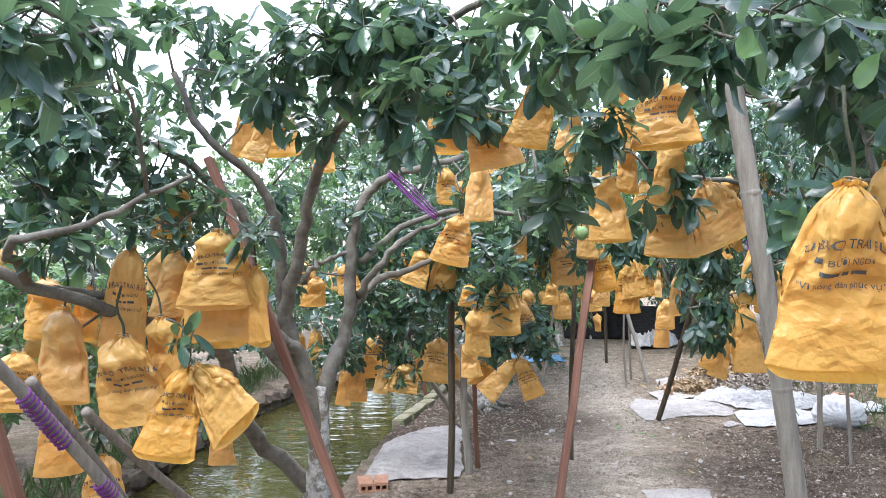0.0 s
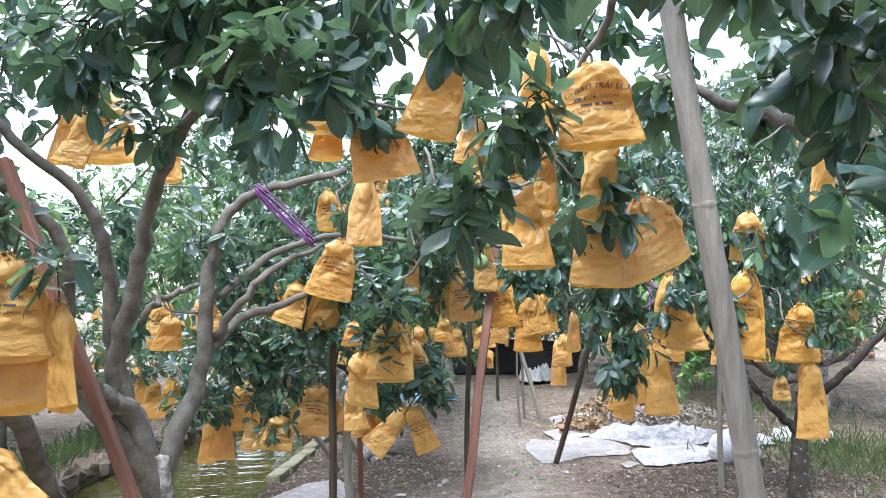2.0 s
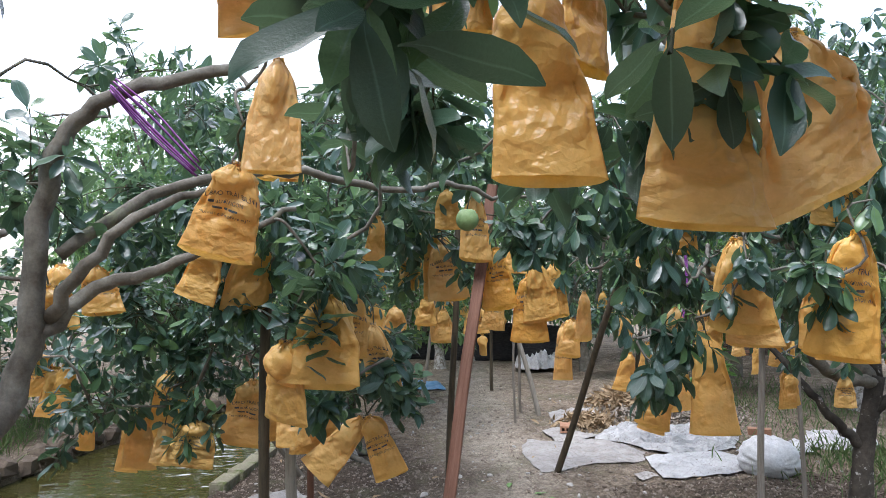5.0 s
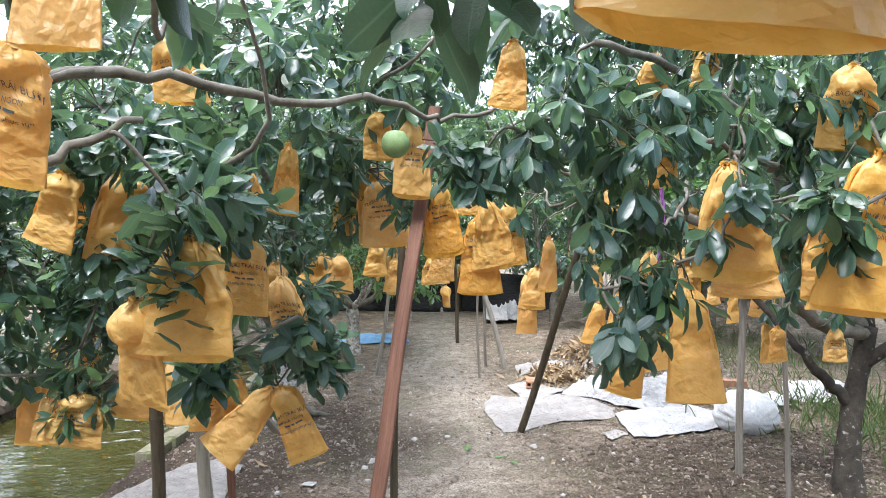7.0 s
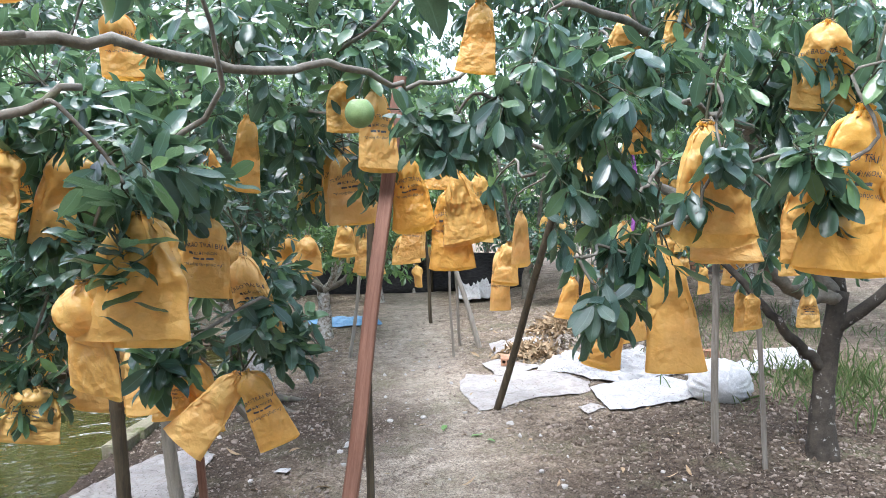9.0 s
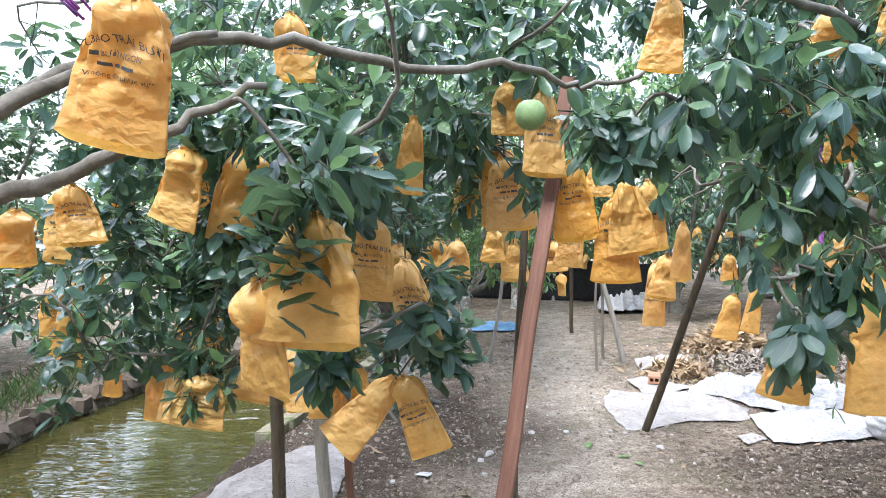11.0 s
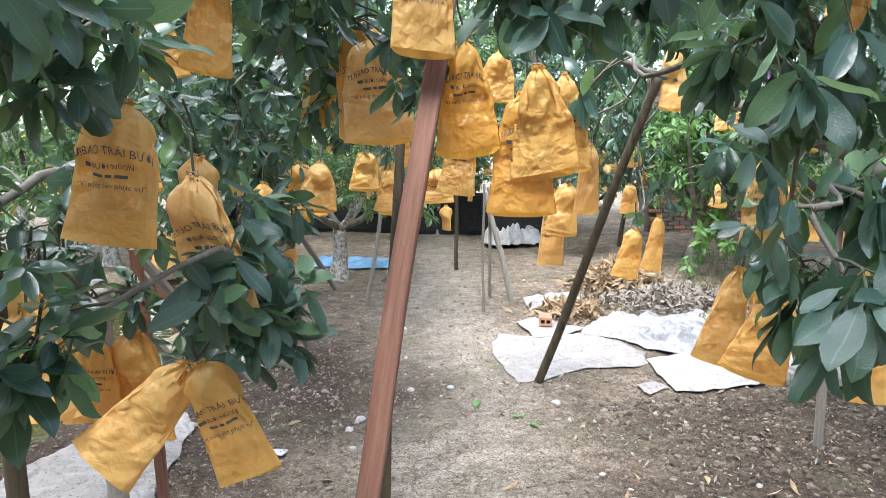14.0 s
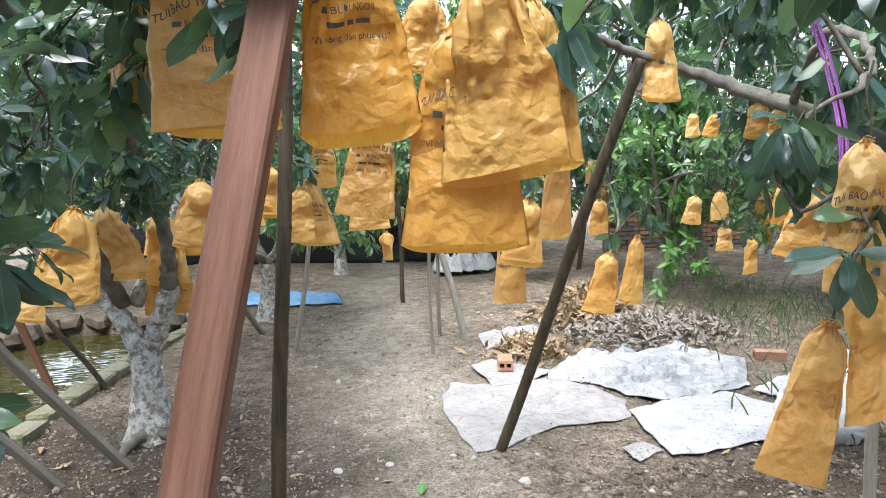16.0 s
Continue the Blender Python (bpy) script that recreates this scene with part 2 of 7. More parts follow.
M_SHEET = sheet_material("white_sheet", (0.42, 0.41, 0.40), (0.60, 0.59, 0.58), (0.34, 0.29, 0.25), 0.5, -0.06)
M_MAT = sheet_material("grey_mat", (0.30, 0.275, 0.25), (0.44, 0.415, 0.39), (0.25, 0.21, 0.175), 0.8, 0.03)
M_FILM = sheet_material("crumpled_film", (0.36, 0.35, 0.335), (0.54, 0.53, 0.52), (0.32, 0.27, 0.23), 0.3, -0.03)
M_BLUE = surface("blue_tarpaulin", [(0.3, (0.10, 0.26, 0.48)), (0.7, (0.22, 0.42, 0.62))], 9, 0.5, 0.6, 0.008, 60)
M_NET = surface("black_net", [(0.3, (0.025, 0.025, 0.03)), (0.7, (0.085, 0.082, 0.085))], 12, 0.8, 0.6, 0.02, 160, (1, 1, 5))
M_STONE = surface("clod", [(0.3, (0.18, 0.14, 0.108)), (0.7, (0.40, 0.33, 0.27))], 12, 0.95, 0.6, 0.004, 90)
M_STONE_DARK = surface("dug_clod", [(0.3, (0.085, 0.064, 0.047)), (0.7, (0.20, 0.155, 0.115))], 12, 0.95, 0.6, 0.004, 90)
M_PALE = surface("pale_chip", [(0.3, (0.40, 0.37, 0.33)), (0.7, (0.62, 0.59, 0.55))], 12, 0.9)
M_DRY = surface("dry_leaf", [(0.3, (0.26, 0.17, 0.09)), (0.7, (0.52, 0.39, 0.24))], 14, 0.85, 0.5, 0.004, 90)
M_DRY_GREY = surface("grey_dry_leaf", [(0.3, (0.22, 0.18, 0.14)), (0.7, (0.46, 0.40, 0.33))], 14, 0.9, 0.5, 0.004, 90)
M_GRASS = leaf_material("grass", (0.08, 0.13, 0.04), (0.13, 0.20, 0.065), (0.26, 0.26, 0.13), 0.6)
M_FRUIT = surface("pomelo_skin", [(0.3, (0.20, 0.30, 0.11)), (0.7, (0.29, 0.40, 0.17))], 12, 0.45, 0.5, 0.002, 260, overlay=(4, 0.62, 0.8, (0.42, 0.46, 0.28)))
M_SACK = surface("white_sack", [(0.3, (0.56, 0.545, 0.53)), (0.7, (0.80, 0.79, 0.78))], 7, 0.45, 0.6, 0.006, 70)
M_WALL = surface("old_wall", [(0.3, (0.13, 0.10, 0.085)), (0.7, (0.27, 0.215, 0.18))], 2.5, 0.9, 0.5, 0.01, 40)
M_BOTTLE = surface("blue_plastic", [(0.3, (0.30, 0.44, 0.50)), (0.7, (0.45, 0.58, 0.63))], 10, 0.2, 0.1, 0.001)


def soil_material():
    m, n, l, p, out = shader("orchard_soil")
    tc = n.new("ShaderNodeTexCoord")
    a = noise_tex(n, l, 0.9, 6, 0.65)
    b = noise_tex(n, l, 7, 6, 0.7)
    c = noise_tex(n, l, 30, 5, 0.75)
    r = ramp(n, [(0.34, (0.17, 0.131, 0.093)), (0.5, (0.285, 0.23, 0.172)), (0.64, (0.40, 0.335, 0.257))])
    l.new(b.outputs[0], r.inputs[0])
    g = ramp(n, [(0.38, (0.52, 0.5, 0.48)), (0.58, (1.0, 1.0, 1.0))])
    l.new(c.outputs[0], g.inputs[0])
    fine = noise_tex(n, l, 75, 8, 0.9)
    g2 = ramp(n, [(0.41, (0.34, 0.32, 0.3)), (0.5, (0.95, 0.95, 0.95)), (0.6, (1.4, 1.38, 1.35))])
    l.new(fine.outputs[0], g2.inputs[0])
    col = blend(n, l, r.outputs[0], g.outputs[0], 0.85, "MULTIPLY")
    broad = ramp(n, [(0.40, (0.80, 0.77, 0.74)), (0.56, (1.16, 1.15, 1.14))])
    l.new(a.outputs[0], broad.inputs[0])
    col = blend(n, l, col, broad.outputs[0], 1.0, "MULTIPLY")
    # the trodden way: a paler, smoother band along the plan's line
    sep = n.new("ShaderNodeSeparateXYZ")
    l.new(tc.outputs["Object"], sep.inputs[0])
    line = n.new("ShaderNodeMath")
    line.operation = "MULTIPLY_ADD"
    line.inputs[1].default_value, line.inputs[2].default_value = -0.16, -0.42
    l.new(sep.outputs[1], line.inputs[0])
    off = n.new("ShaderNodeMath")
    l.new(sep.outputs[0], off.inputs[0])
    l.new(line.outputs[0], off.inputs[1])
    wob = n.new("ShaderNodeMath")
    wob.operation = "MULTIPLY_ADD"
    wob.inputs[1].default_value = 0.9
    l.new(a.outputs[0], wob.inputs[0])
    l.new(off.outputs[0], wob.inputs[2])
    sub = n.new("ShaderNodeMath")
    sub.operation = "SUBTRACT"
    sub.inputs[1].default_value = 0.45
    l.new(wob.outputs[0], sub.inputs[0])
    ab = n.new("ShaderNodeMath")
    ab.operation = "ABSOLUTE"
    l.new(sub.outputs[0], ab.inputs[0])
    pr = ramp(n, [(0.15, (0.9, 0.9, 0.9)), (0.72, (0, 0, 0))])
    l.new(ab.outputs[0], pr.inputs[0])
    pale = ramp(n, [(0.36, (0.37, 0.31, 0.24)), (0.64, (0.60, 0.52, 0.42))])
    l.new(b.outputs[0], pale.inputs[0])
    pale_col = blend(n, l, pale.outputs[0], g.outputs[0], 0.6, "MULTIPLY")
    col = blend(n, l, col, pale_col, pr.outputs[0])
    # dark dug soil by one tree; crown shade painted into browner soil by another
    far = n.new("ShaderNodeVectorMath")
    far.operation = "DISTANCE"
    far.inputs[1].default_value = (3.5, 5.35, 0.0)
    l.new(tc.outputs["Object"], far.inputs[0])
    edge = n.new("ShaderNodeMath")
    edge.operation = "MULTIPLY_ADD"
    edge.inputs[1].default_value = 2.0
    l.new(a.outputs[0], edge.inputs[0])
    # second patch: shade under the mid tree's crown, put into the soil colour
    crown_shade_far = n.new("ShaderNodeVectorMath")
    crown_shade_far.operation = "DISTANCE"
    crown_shade_far.inputs[1].default_value = (0.1, 7.3, 0.0)
    l.new(tc.outputs["Object"], crown_shade_far.inputs[0])
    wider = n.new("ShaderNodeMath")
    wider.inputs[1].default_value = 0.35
    l.new(crown_shade_far.outputs["Value"], wider.inputs[0])
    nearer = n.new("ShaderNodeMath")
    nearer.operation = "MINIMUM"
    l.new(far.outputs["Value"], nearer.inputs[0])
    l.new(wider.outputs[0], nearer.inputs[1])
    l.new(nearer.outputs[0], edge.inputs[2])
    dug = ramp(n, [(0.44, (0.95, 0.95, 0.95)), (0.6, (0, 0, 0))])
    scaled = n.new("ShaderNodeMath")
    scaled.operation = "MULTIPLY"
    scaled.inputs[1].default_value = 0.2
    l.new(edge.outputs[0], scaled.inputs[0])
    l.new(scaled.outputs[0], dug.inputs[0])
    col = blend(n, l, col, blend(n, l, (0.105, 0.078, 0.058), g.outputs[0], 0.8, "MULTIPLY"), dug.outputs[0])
    # green film of algae in patches
    d = noise_tex(n, l, 1.7, 5, 0.7)
    dr = ramp(n, [(0.50, (0, 0, 0)), (0.68, (0.6, 0.6, 0.6))])
    l.new(d.outputs[0], dr.inputs[0])
    col = blend(n, l, col, (0.185, 0.18, 0.105), dr.outputs[0])
    col = blend(n, l, col, g2.outputs[0], 0.95, "MULTIPLY")
    p.inputs["Roughness"].default_value = 0.95
    p.inputs["Specular IOR Level"].default_value = 0.2
    crack = n.new("ShaderNodeTexVoronoi")
    crack.feature = "DISTANCE_TO_EDGE"
    crack.inputs["Scale"].default_value = 9
    l.new(blend(n, l, tc.outputs["Object"], b.outputs[1], 0.08), crack.inputs["Vector"])
    cr = ramp(n, [(0.0, (0, 0, 0)), (0.03, (1, 1, 1))])
    l.new(crack.outputs[0], cr.inputs[0])
    where = ramp(n, [(0.48, (0, 0, 0)), (0.6, (1, 1, 1))])
    l.new(a.outputs[0], where.inputs[0])
    gap = ramp(n, [(0.0, (0.45, 0.42, 0.4)), (0.028, (1, 1, 1))])
    l.new(crack.outputs[0], gap.inputs[0])
    l.new(blend(n, l, col, blend(n, l, col, gap.outputs[0], 1.0, "MULTIPLY"), where.outputs[0]), p.inputs["Base Color"])
    hm = n.new("ShaderNodeMath")
    hm.operation = "MULTIPLY_ADD"
    hm.inputs[1].default_value = 0.25
    l.new(cr.outputs[0], hm.inputs[0])
    l.new(c.outputs[0], hm.inputs[2])
    bumped(n, l, p, hm.outputs[0], 1.0, 0.03)
    return m


def water_material():
    m, n, l, p, out = shader("pond_water")
    p.inputs["Base Color"].default_value = (0.048, 0.044, 0.013, 1)
    p.inputs["Roughness"].default_value = 0.025
    p.inputs["IOR"].default_value = 1.33
    a = noise_tex(n, l, 3.2, 2, 0.45, (1, 2.2, 1))
    bumped(n, l, p, a.outputs[0], 0.22, 0.06)
    return m


M_SOIL, M_WATER = soil_material(), water_material()


# ---- mesh helpers ----
def fast_mesh(name, verts, quads, mat, smooth=True):
    """A mesh from arrays: verts n x 3, faces n x 4 (or n x 3)."""
    verts, quads = np.asarray(verts, np.float32), np.asarray(quads, np.int32)
    me = bpy.data.meshes.new(name)
    k = quads.shape[1]
    me.vertices.add(len(verts))
    me.vertices.foreach_set("co", verts.ravel())
    me.loops.add(quads.size)
    me.loops.foreach_set("vertex_index", quads.ravel())
    me.polygons.add(len(quads))
    me.polygons.foreach_set("loop_start", np.arange(0, quads.size, k, dtype=np.int32))
    me.polygons.foreach_set("loop_total", np.full(len(quads), k, np.int32))
    me.polygons.foreach_set("use_smooth", np.full(len(quads), smooth))
    me.update(calc_edges=True)
    me.validate()
    me.materials.append(mat)
    return me


class Heap:
    """Gathers quads of many pieces into one mesh."""
    def __init__(self):
        self.v, self.q, self.n = [], [], 0

    def add(self, v, q):
        self.v.append(np.asarray(v, float))
        self.q.append(np.asarray(q, int) + self.n)
        self.n += len(v)

    def mesh(self, name, mat, smooth=True):
        return fast_mesh(name, np.concatenate(self.v), np.concatenate(self.q), mat, smooth)


def part(name, me, parent, label="", kind=""):
    ob = new(name, me)
    ob.parent = parent
    return tagged(ob, label=label, kind=kind)


def thing(name, at, label, category, group="", kind=""):
    ob = new(name)
    ob.location = at
    ob.empty_display_size = 0.1
    return tagged(ob, label, category, group, kind)


def smooth_line(pts, per=5):
    """A Catmull-Rom line through points (any number of columns)."""
    p = np.asarray(pts, float)
    p = np.vstack([2 * p[0] - p[1], p, 2 * p[-1] - p[-2]])
    out = []
    for i in range(1, len(p) - 2):
        for s in np.linspace(0, 1, per, endpoint=False):
            a, b, c, d = p[i - 1], p[i], p[i + 1], p[i + 2]
            out.append(0.5 * (2 * b + (c - a) * s + (2 * a - 5 * b + 4 * c - d) * s * s + (3 * b - a - 3 * c + d) * s**3))
    out.append(p[-2])
    return np.array(out)


def tube(line, radii, sides=8, bump=0.0, seed=0, caps=True):
    """Quads of a tapering tube along a line."""
    line, radii = np.asarray(line, float), np.asarray(radii, float)
    d = np.gradient(line, axis=0)
    d /= np.linalg.norm(d, axis=1)[:, None] + 1e-9
    ref = np.array([0.31, 0.17, 0.93]) if abs(d[0, 2]) < 0.9 else np.array([1.0, 0.1, 0])
    a = np.cross(d, ref)
    a /= np.linalg.norm(a, axis=1)[:, None] + 1e-9
    b = np.cross(d, a)
    th = np.arange(sides) * 2 * np.pi / sides
    rr = radii[:, None] * np.ones(sides)
    if bump:
        r = np.random.RandomState(seed)
        rr = rr * (1 + bump * (r.rand(len(line), sides) - 0.5) + bump * np.sin(3 * th + r.rand() * 6)[None] * 0.4)
    ring = line[:, None] + rr[..., None] * (np.cos(th)[None, :, None] * a[:, None] + np.sin(th)[None, :, None] * b[:, None])
    v = ring.reshape(-1, 3)
    i, j = np.meshgrid(np.arange(len(line) - 1), np.arange(sides), indexing="ij")
    i, j, j2 = i.ravel(), j.ravel(), ((j + 1) % sides).ravel()
    q = np.stack([i * sides + j, i * sides + j2, (i + 1) * sides + j2, (i + 1) * sides + j], 1)
    if caps:
        n = len(v)
        v = np.vstack([v, line[0], line[-1]])
        k = np.arange(0, sides, 2)
        e = (len(line) - 1) * sides
        q = np.vstack([q, np.stack([np.full(len(k), n), (k + 2) % sides, (k + 1) % sides, k], 1),
                       np.stack([np.full(len(k), n + 1), e + k, e + (k + 1) % sides, e + (k + 2) % sides], 1)])
    return v, q


def box_mesh(name, sx, sy, sz, mat, bevel=0.004, seed=0, rough=0.0):
    bm = bmesh.new()
    bmesh.ops.create_cube(bm, size=1)
    for v in bm.verts:
        v.co = (v.co.x * sx, v.co.y * sy, v.co.z * sz)
    if bevel:
        bmesh.ops.bevel(bm, geom=bm.edges[:], offset=bevel, segments=1, affect="EDGES")
    r = random.Random(seed)
    for v in bm.verts:
        v.co += Vector((r.uniform(-1, 1), r.uniform(-1, 1), r.uniform(-1, 1))) * rough
    me = bpy.data.meshes.new(name)
    bm.to_mesh(me)
    bm.free()
    me.materials.append(mat)
    return me

# ---- ground, pond and path ----
POND = [(-2.5, 3.9), (-2.4, 8.0), (-2.1, 9.2), (-1.35, 10.9), (-0.9, 11.7), (0.35, 11.6), (0.43, 11.1), (-0.01, 9.6), (-0.35, 8.05), (-0.52, 7.3), (-0.68, 6.2), (-0.8, 5.1), (-1.0, 4.5), (-1.6, 4.0)]


def inside(px, py, poly):
    c = np.zeros(px.shape, bool)
    for (x1, y1), (x2, y2) in zip(poly, poly[1:] + poly[:1]):
        if y1 != y2:
            c ^= ((y1 > py) != (y2 > py)) & (px < (x2 - x1) * (py - y1) / (y2 - y1) + x1)
    return c


def edge_distance(px, py, poly):
    d = np.full(px.shape, 1e9)
    for (x1, y1), (x2, y2) in zip(poly, poly[1:] + poly[:1]):
        t = np.clip(((px - x1) * (x2 - x1) + (py - y1) * (y2 - y1)) / ((x2 - x1) ** 2 + (y2 - y1) ** 2), 0, 1)
        d = np.minimum(d, np.hypot(px - x1 - t * (x2 - x1), py - y1 - t * (y2 - y1)))
    return d


def value_noise(x, y, scale, seed):
    """Smooth random heights, -1 to 1."""
    r = np.random.RandomState(seed).rand(256, 256)
    u, v = x * scale + 1000, y * scale + 1000
    i, j = np.floor(u).astype(int), np.floor(v).astype(int)
    a, b = u - i, v - j
    a, b = a * a * (3 - 2 * a), b * b * (3 - 2 * b)
    g = lambda m, n: r[(i + m) % 256, (j + n) % 256]
    return 2 * ((g(0, 0) * (1 - a) + g(1, 0) * a) * (1 - b) + (g(0, 1) * (1 - a) + g(1, 1) * a) * b) - 1


def ground_height(x, y):
    """Trampled, cloddy soil; smoother on the way; a hollow for the pond; rising a little to the right."""
    x, y = np.asarray(x, float), np.asarray(y, float)
    way = np.clip(np.abs(x - 0.42 - 0.16 * y) / 0.7, 0.25, 1)
    z = 0.012 * value_noise(x, y, 1.3, 1) + way * (0.012 * value_noise(x, y, 5, 2) + 0.009 * value_noise(x, y, 13, 3) + 0.005 * value_noise(x, y, 27, 4))
    ridge = np.clip((x - 4.6) / 1.0, 0, 1) * np.clip((y - 8.5) / 2, 0, 1)
    z = z + 0.12 * ridge
    d = edge_distance(x, y, POND)
    return np.where(inside(x, y, POND), -0.6 * np.clip(d / 0.12, 0, 1) - 0.02, z)


def build_ground():
    xs = np.concatenate([[-400, -120, -50, -25, -14, -9, -6, -4.5, -3.6, -3.0], np.arange(-2.6, 5.6, 0.04), [5.8, 6.2, 6.8, 7.6, 9, 11, 14, 20, 35, 70, 150, 400]])
    ys = np.concatenate([[-400, -120, -40, -15, -7, -4, -2, 0, 1, 1.8], np.arange(2.4, 13, 0.04), np.arange(13, 17, 0.12), [17.5, 18.5, 20, 23, 28, 40, 80, 160, 400]])
    gx, gy = np.meshgrid(xs, ys, indexing="ij")
    v = np.stack([gx, gy, ground_height(gx, gy)], -1).reshape(-1, 3)
    n = len(ys)
    i, j = np.meshgrid(np.arange(len(xs) - 1), np.arange(n - 1), indexing="ij")
    i, j = i.ravel(), j.ravel()
    q = np.stack([i * n + j, (i + 1) * n + j, (i + 1) * n + j + 1, i * n + j + 1], 1)
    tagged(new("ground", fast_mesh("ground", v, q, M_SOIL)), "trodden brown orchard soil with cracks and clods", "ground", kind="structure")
    bm = bmesh.new()
    lift = [(x, y) for x, y in POND]
    bm.faces.new([bm.verts.new((x + 0.1 * (1 if x > -1.2 else -1), y, -0.14)) for x, y in lift])
    bmesh.ops.triangulate(bm, faces=bm.faces[:])
    me = bpy.data.meshes.new("water")
    bm.to_mesh(me)
    bm.free()
    me.materials.append(M_WATER)
    tagged(new("water", me), "murky olive green pond water with ripples", "water", kind="structure")


build_ground()


def build_coping():
    """The pond's rim of laid blocks, a real step above the water."""
    rim = tagged(new("pond_rim"), "row of mossy concrete blocks edging the pond", "kerb", kind="structure")
    r = random.Random(4)
    shapes = [box_mesh("block", 0.13, 0.30, 0.20, M_BLOCK, 0.012, k, 0.006) for k in range(4)]
    line = [(-0.545, 7.1), (-0.35, 8.05), (-0.01, 9.6), (0.43, 11.1)]
    for (x1, y1), (x2, y2) in zip(line, line[1:]):
        length, turn = math.hypot(x2 - x1, y2 - y1), math.atan2(x2 - x1, y2 - y1)
        k = max(1, round(length / 0.31))
        for i in range(k):
            s = (i + 0.5) / k
            ob = part("block", r.choice(shapes), rim)
            ob.location = (x1 + s * (x2 - x1) + 0.03 + r.uniform(-0.01, 0.01), y1 + s * (y2 - y1), -0.045 + r.uniform(-0.015, 0.012))
            ob.rotation_euler = (r.uniform(-0.03, 0.03), r.uniform(-0.04, 0.04), -turn + r.uniform(-0.03, 0.03))
    bank = tagged(new("far_bank"), "rough stones along the far bank of the pond", "bank", kind="structure")
    stones = [box_mesh("stone", 0.22, 0.16, 0.13, M_STONE_DARK, 0.03, 30 + k, 0.025) for k in range(5)]
    line = [(-2.5, 4.0), (-2.4, 8.0), (-2.1, 9.2), (-1.35, 10.9), (-0.9, 11.7), (0.35, 11.6)]
    for (x1, y1), (x2, y2) in zip(line, line[1:]):
        length = math.hypot(x2 - x1, y2 - y1)
        k = max(1, round(length / 0.24))
        for i in range(k):
            s = (i + 0.5) / k
            ob = part("stone", r.choice(stones), bank)
            ob.location = (x1 + s * (x2 - x1) - 0.03, y1 + s * (y2 - y1), -0.03 + r.uniform(-0.03, 0.03))
            ob.rotation_euler = (r.uniform(-0.1, 0.1), r.uniform(-0.1, 0.1), r.uniform(0, 6))


build_coping()

# ---- leaves ----
LANE = np.array([(0, -0.5, 1.6), (0, 0.4, 1.6), (0.2, 1.2, 1.58), (0.4, 1.9, 1.53), (0.6, 2.2, 1.49), (0.5, 2.65, 1.48), (0.54, 3.1, 1.41), (0.72, 3.6, 1.4), (0.95, 4.0, 1.36), (1.0, 4.3, 1.36)])


def lane_distance(p):
    d = np.full(len(p), 1e9)
    for a, b in zip(LANE, LANE[1:]):
        t = np.clip(((p - a) @ (b - a)) / ((b - a) @ (b - a)), 0, 1)
        d = np.minimum(d, np.linalg.norm(p - a - t[:, None] * (b - a), axis=1))
    return d


def leaf_template(rows, curl, cup=0.3):
    """An elliptic leaf 1 long on a short stalk, folded along its rib and bent; columns: left, rib, right."""
    wid = np.interp(rows, [0, 0.1, 0.15, 0.24, 0.4, 0.58, 0.76, 0.9, 0.97, 1.0], [0.011, 0.011, 0.045, 0.105, 0.168, 0.2, 0.185, 0.118, 0.056, 0.012])
    v = []
    for t, w in zip(rows, wid):
        z = -curl * t * t + 0.03 * math.sin(9 * t) * (w > 0.02)
        v += [(-w, t, z + cup * w), (0, t, z), (w, t, z + (cup + 0.06) * w)]
    q = []
    for i in range(len(rows) - 1):
        a = 3 * i
        q += [(a, a + 1, a + 4, a + 3), (a + 1, a + 2, a + 5, a + 4)]
    return np.array(v), np.array(q)


LEAF_FINE = [leaf_template(np.array([0, 0.12, 0.24, 0.42, 0.62, 0.8, 0.93, 1.0]), c, k) for c, k in ((0.06, 0.2), (0.2, 0.32), (0.36, 0.26))]
LEAF_PLAIN = [leaf_template(np.array([0, 0.24, 0.6, 1.0]), c) for c in (0.1, 0.3)]


def ribbed(me):
    """Marks each leaf's middle rib on the mesh, for the paler vein."""
    n = len(me.vertices)
    at = me.attributes.new("rib", "FLOAT", "POINT")
    at.data.foreach_set("value", (np.arange(n) % 3 == 1).astype(np.float32))
    return me


def rosettes(at, axis, rng, size, droop, few=7, many=13):
    """Places, turns and sizes of the leaves of whorls at twig ends."""
    P, R, S = [], [], []
    for p, ax in zip(at, axis):
        ax = ax / (np.linalg.norm(ax) + 1e-9)
        u = np.cross(ax, (0.3, 0.2, 0.9))
        u /= np.linalg.norm(u) + 1e-9
        w = np.cross(ax, u)
        n = rng.randint(few, many)
        f0 = rng.rand() * 6.28
        for k in range(n):
            f, th = f0 + k * 2.4 + rng.uniform(-0.3, 0.3), radians(rng.uniform(30, 95))
            d = math.cos(th) * ax + math.sin(th) * (math.cos(f) * u + math.sin(f) * w)
            d = d + np.array([0, 0, -droop * rng.uniform(0.4, 1.3)])
            d /= np.linalg.norm(d) + 1e-9
            nrm = 0.7 * ax + np.array([0, 0, 0.8]) + rng.uniform(-0.35, 0.35, 3)
            x = np.cross(d, nrm)
            x /= np.linalg.norm(x) + 1e-9
            z = np.cross(x, d)
            P.append(p - ax * 0.018 * k * rng.rand())
            R.append(np.stack([x, d, z], 1))
            S.append(size * rng.uniform(0.62, 1.18))
    return np.array(P), np.array(R), np.array(S)


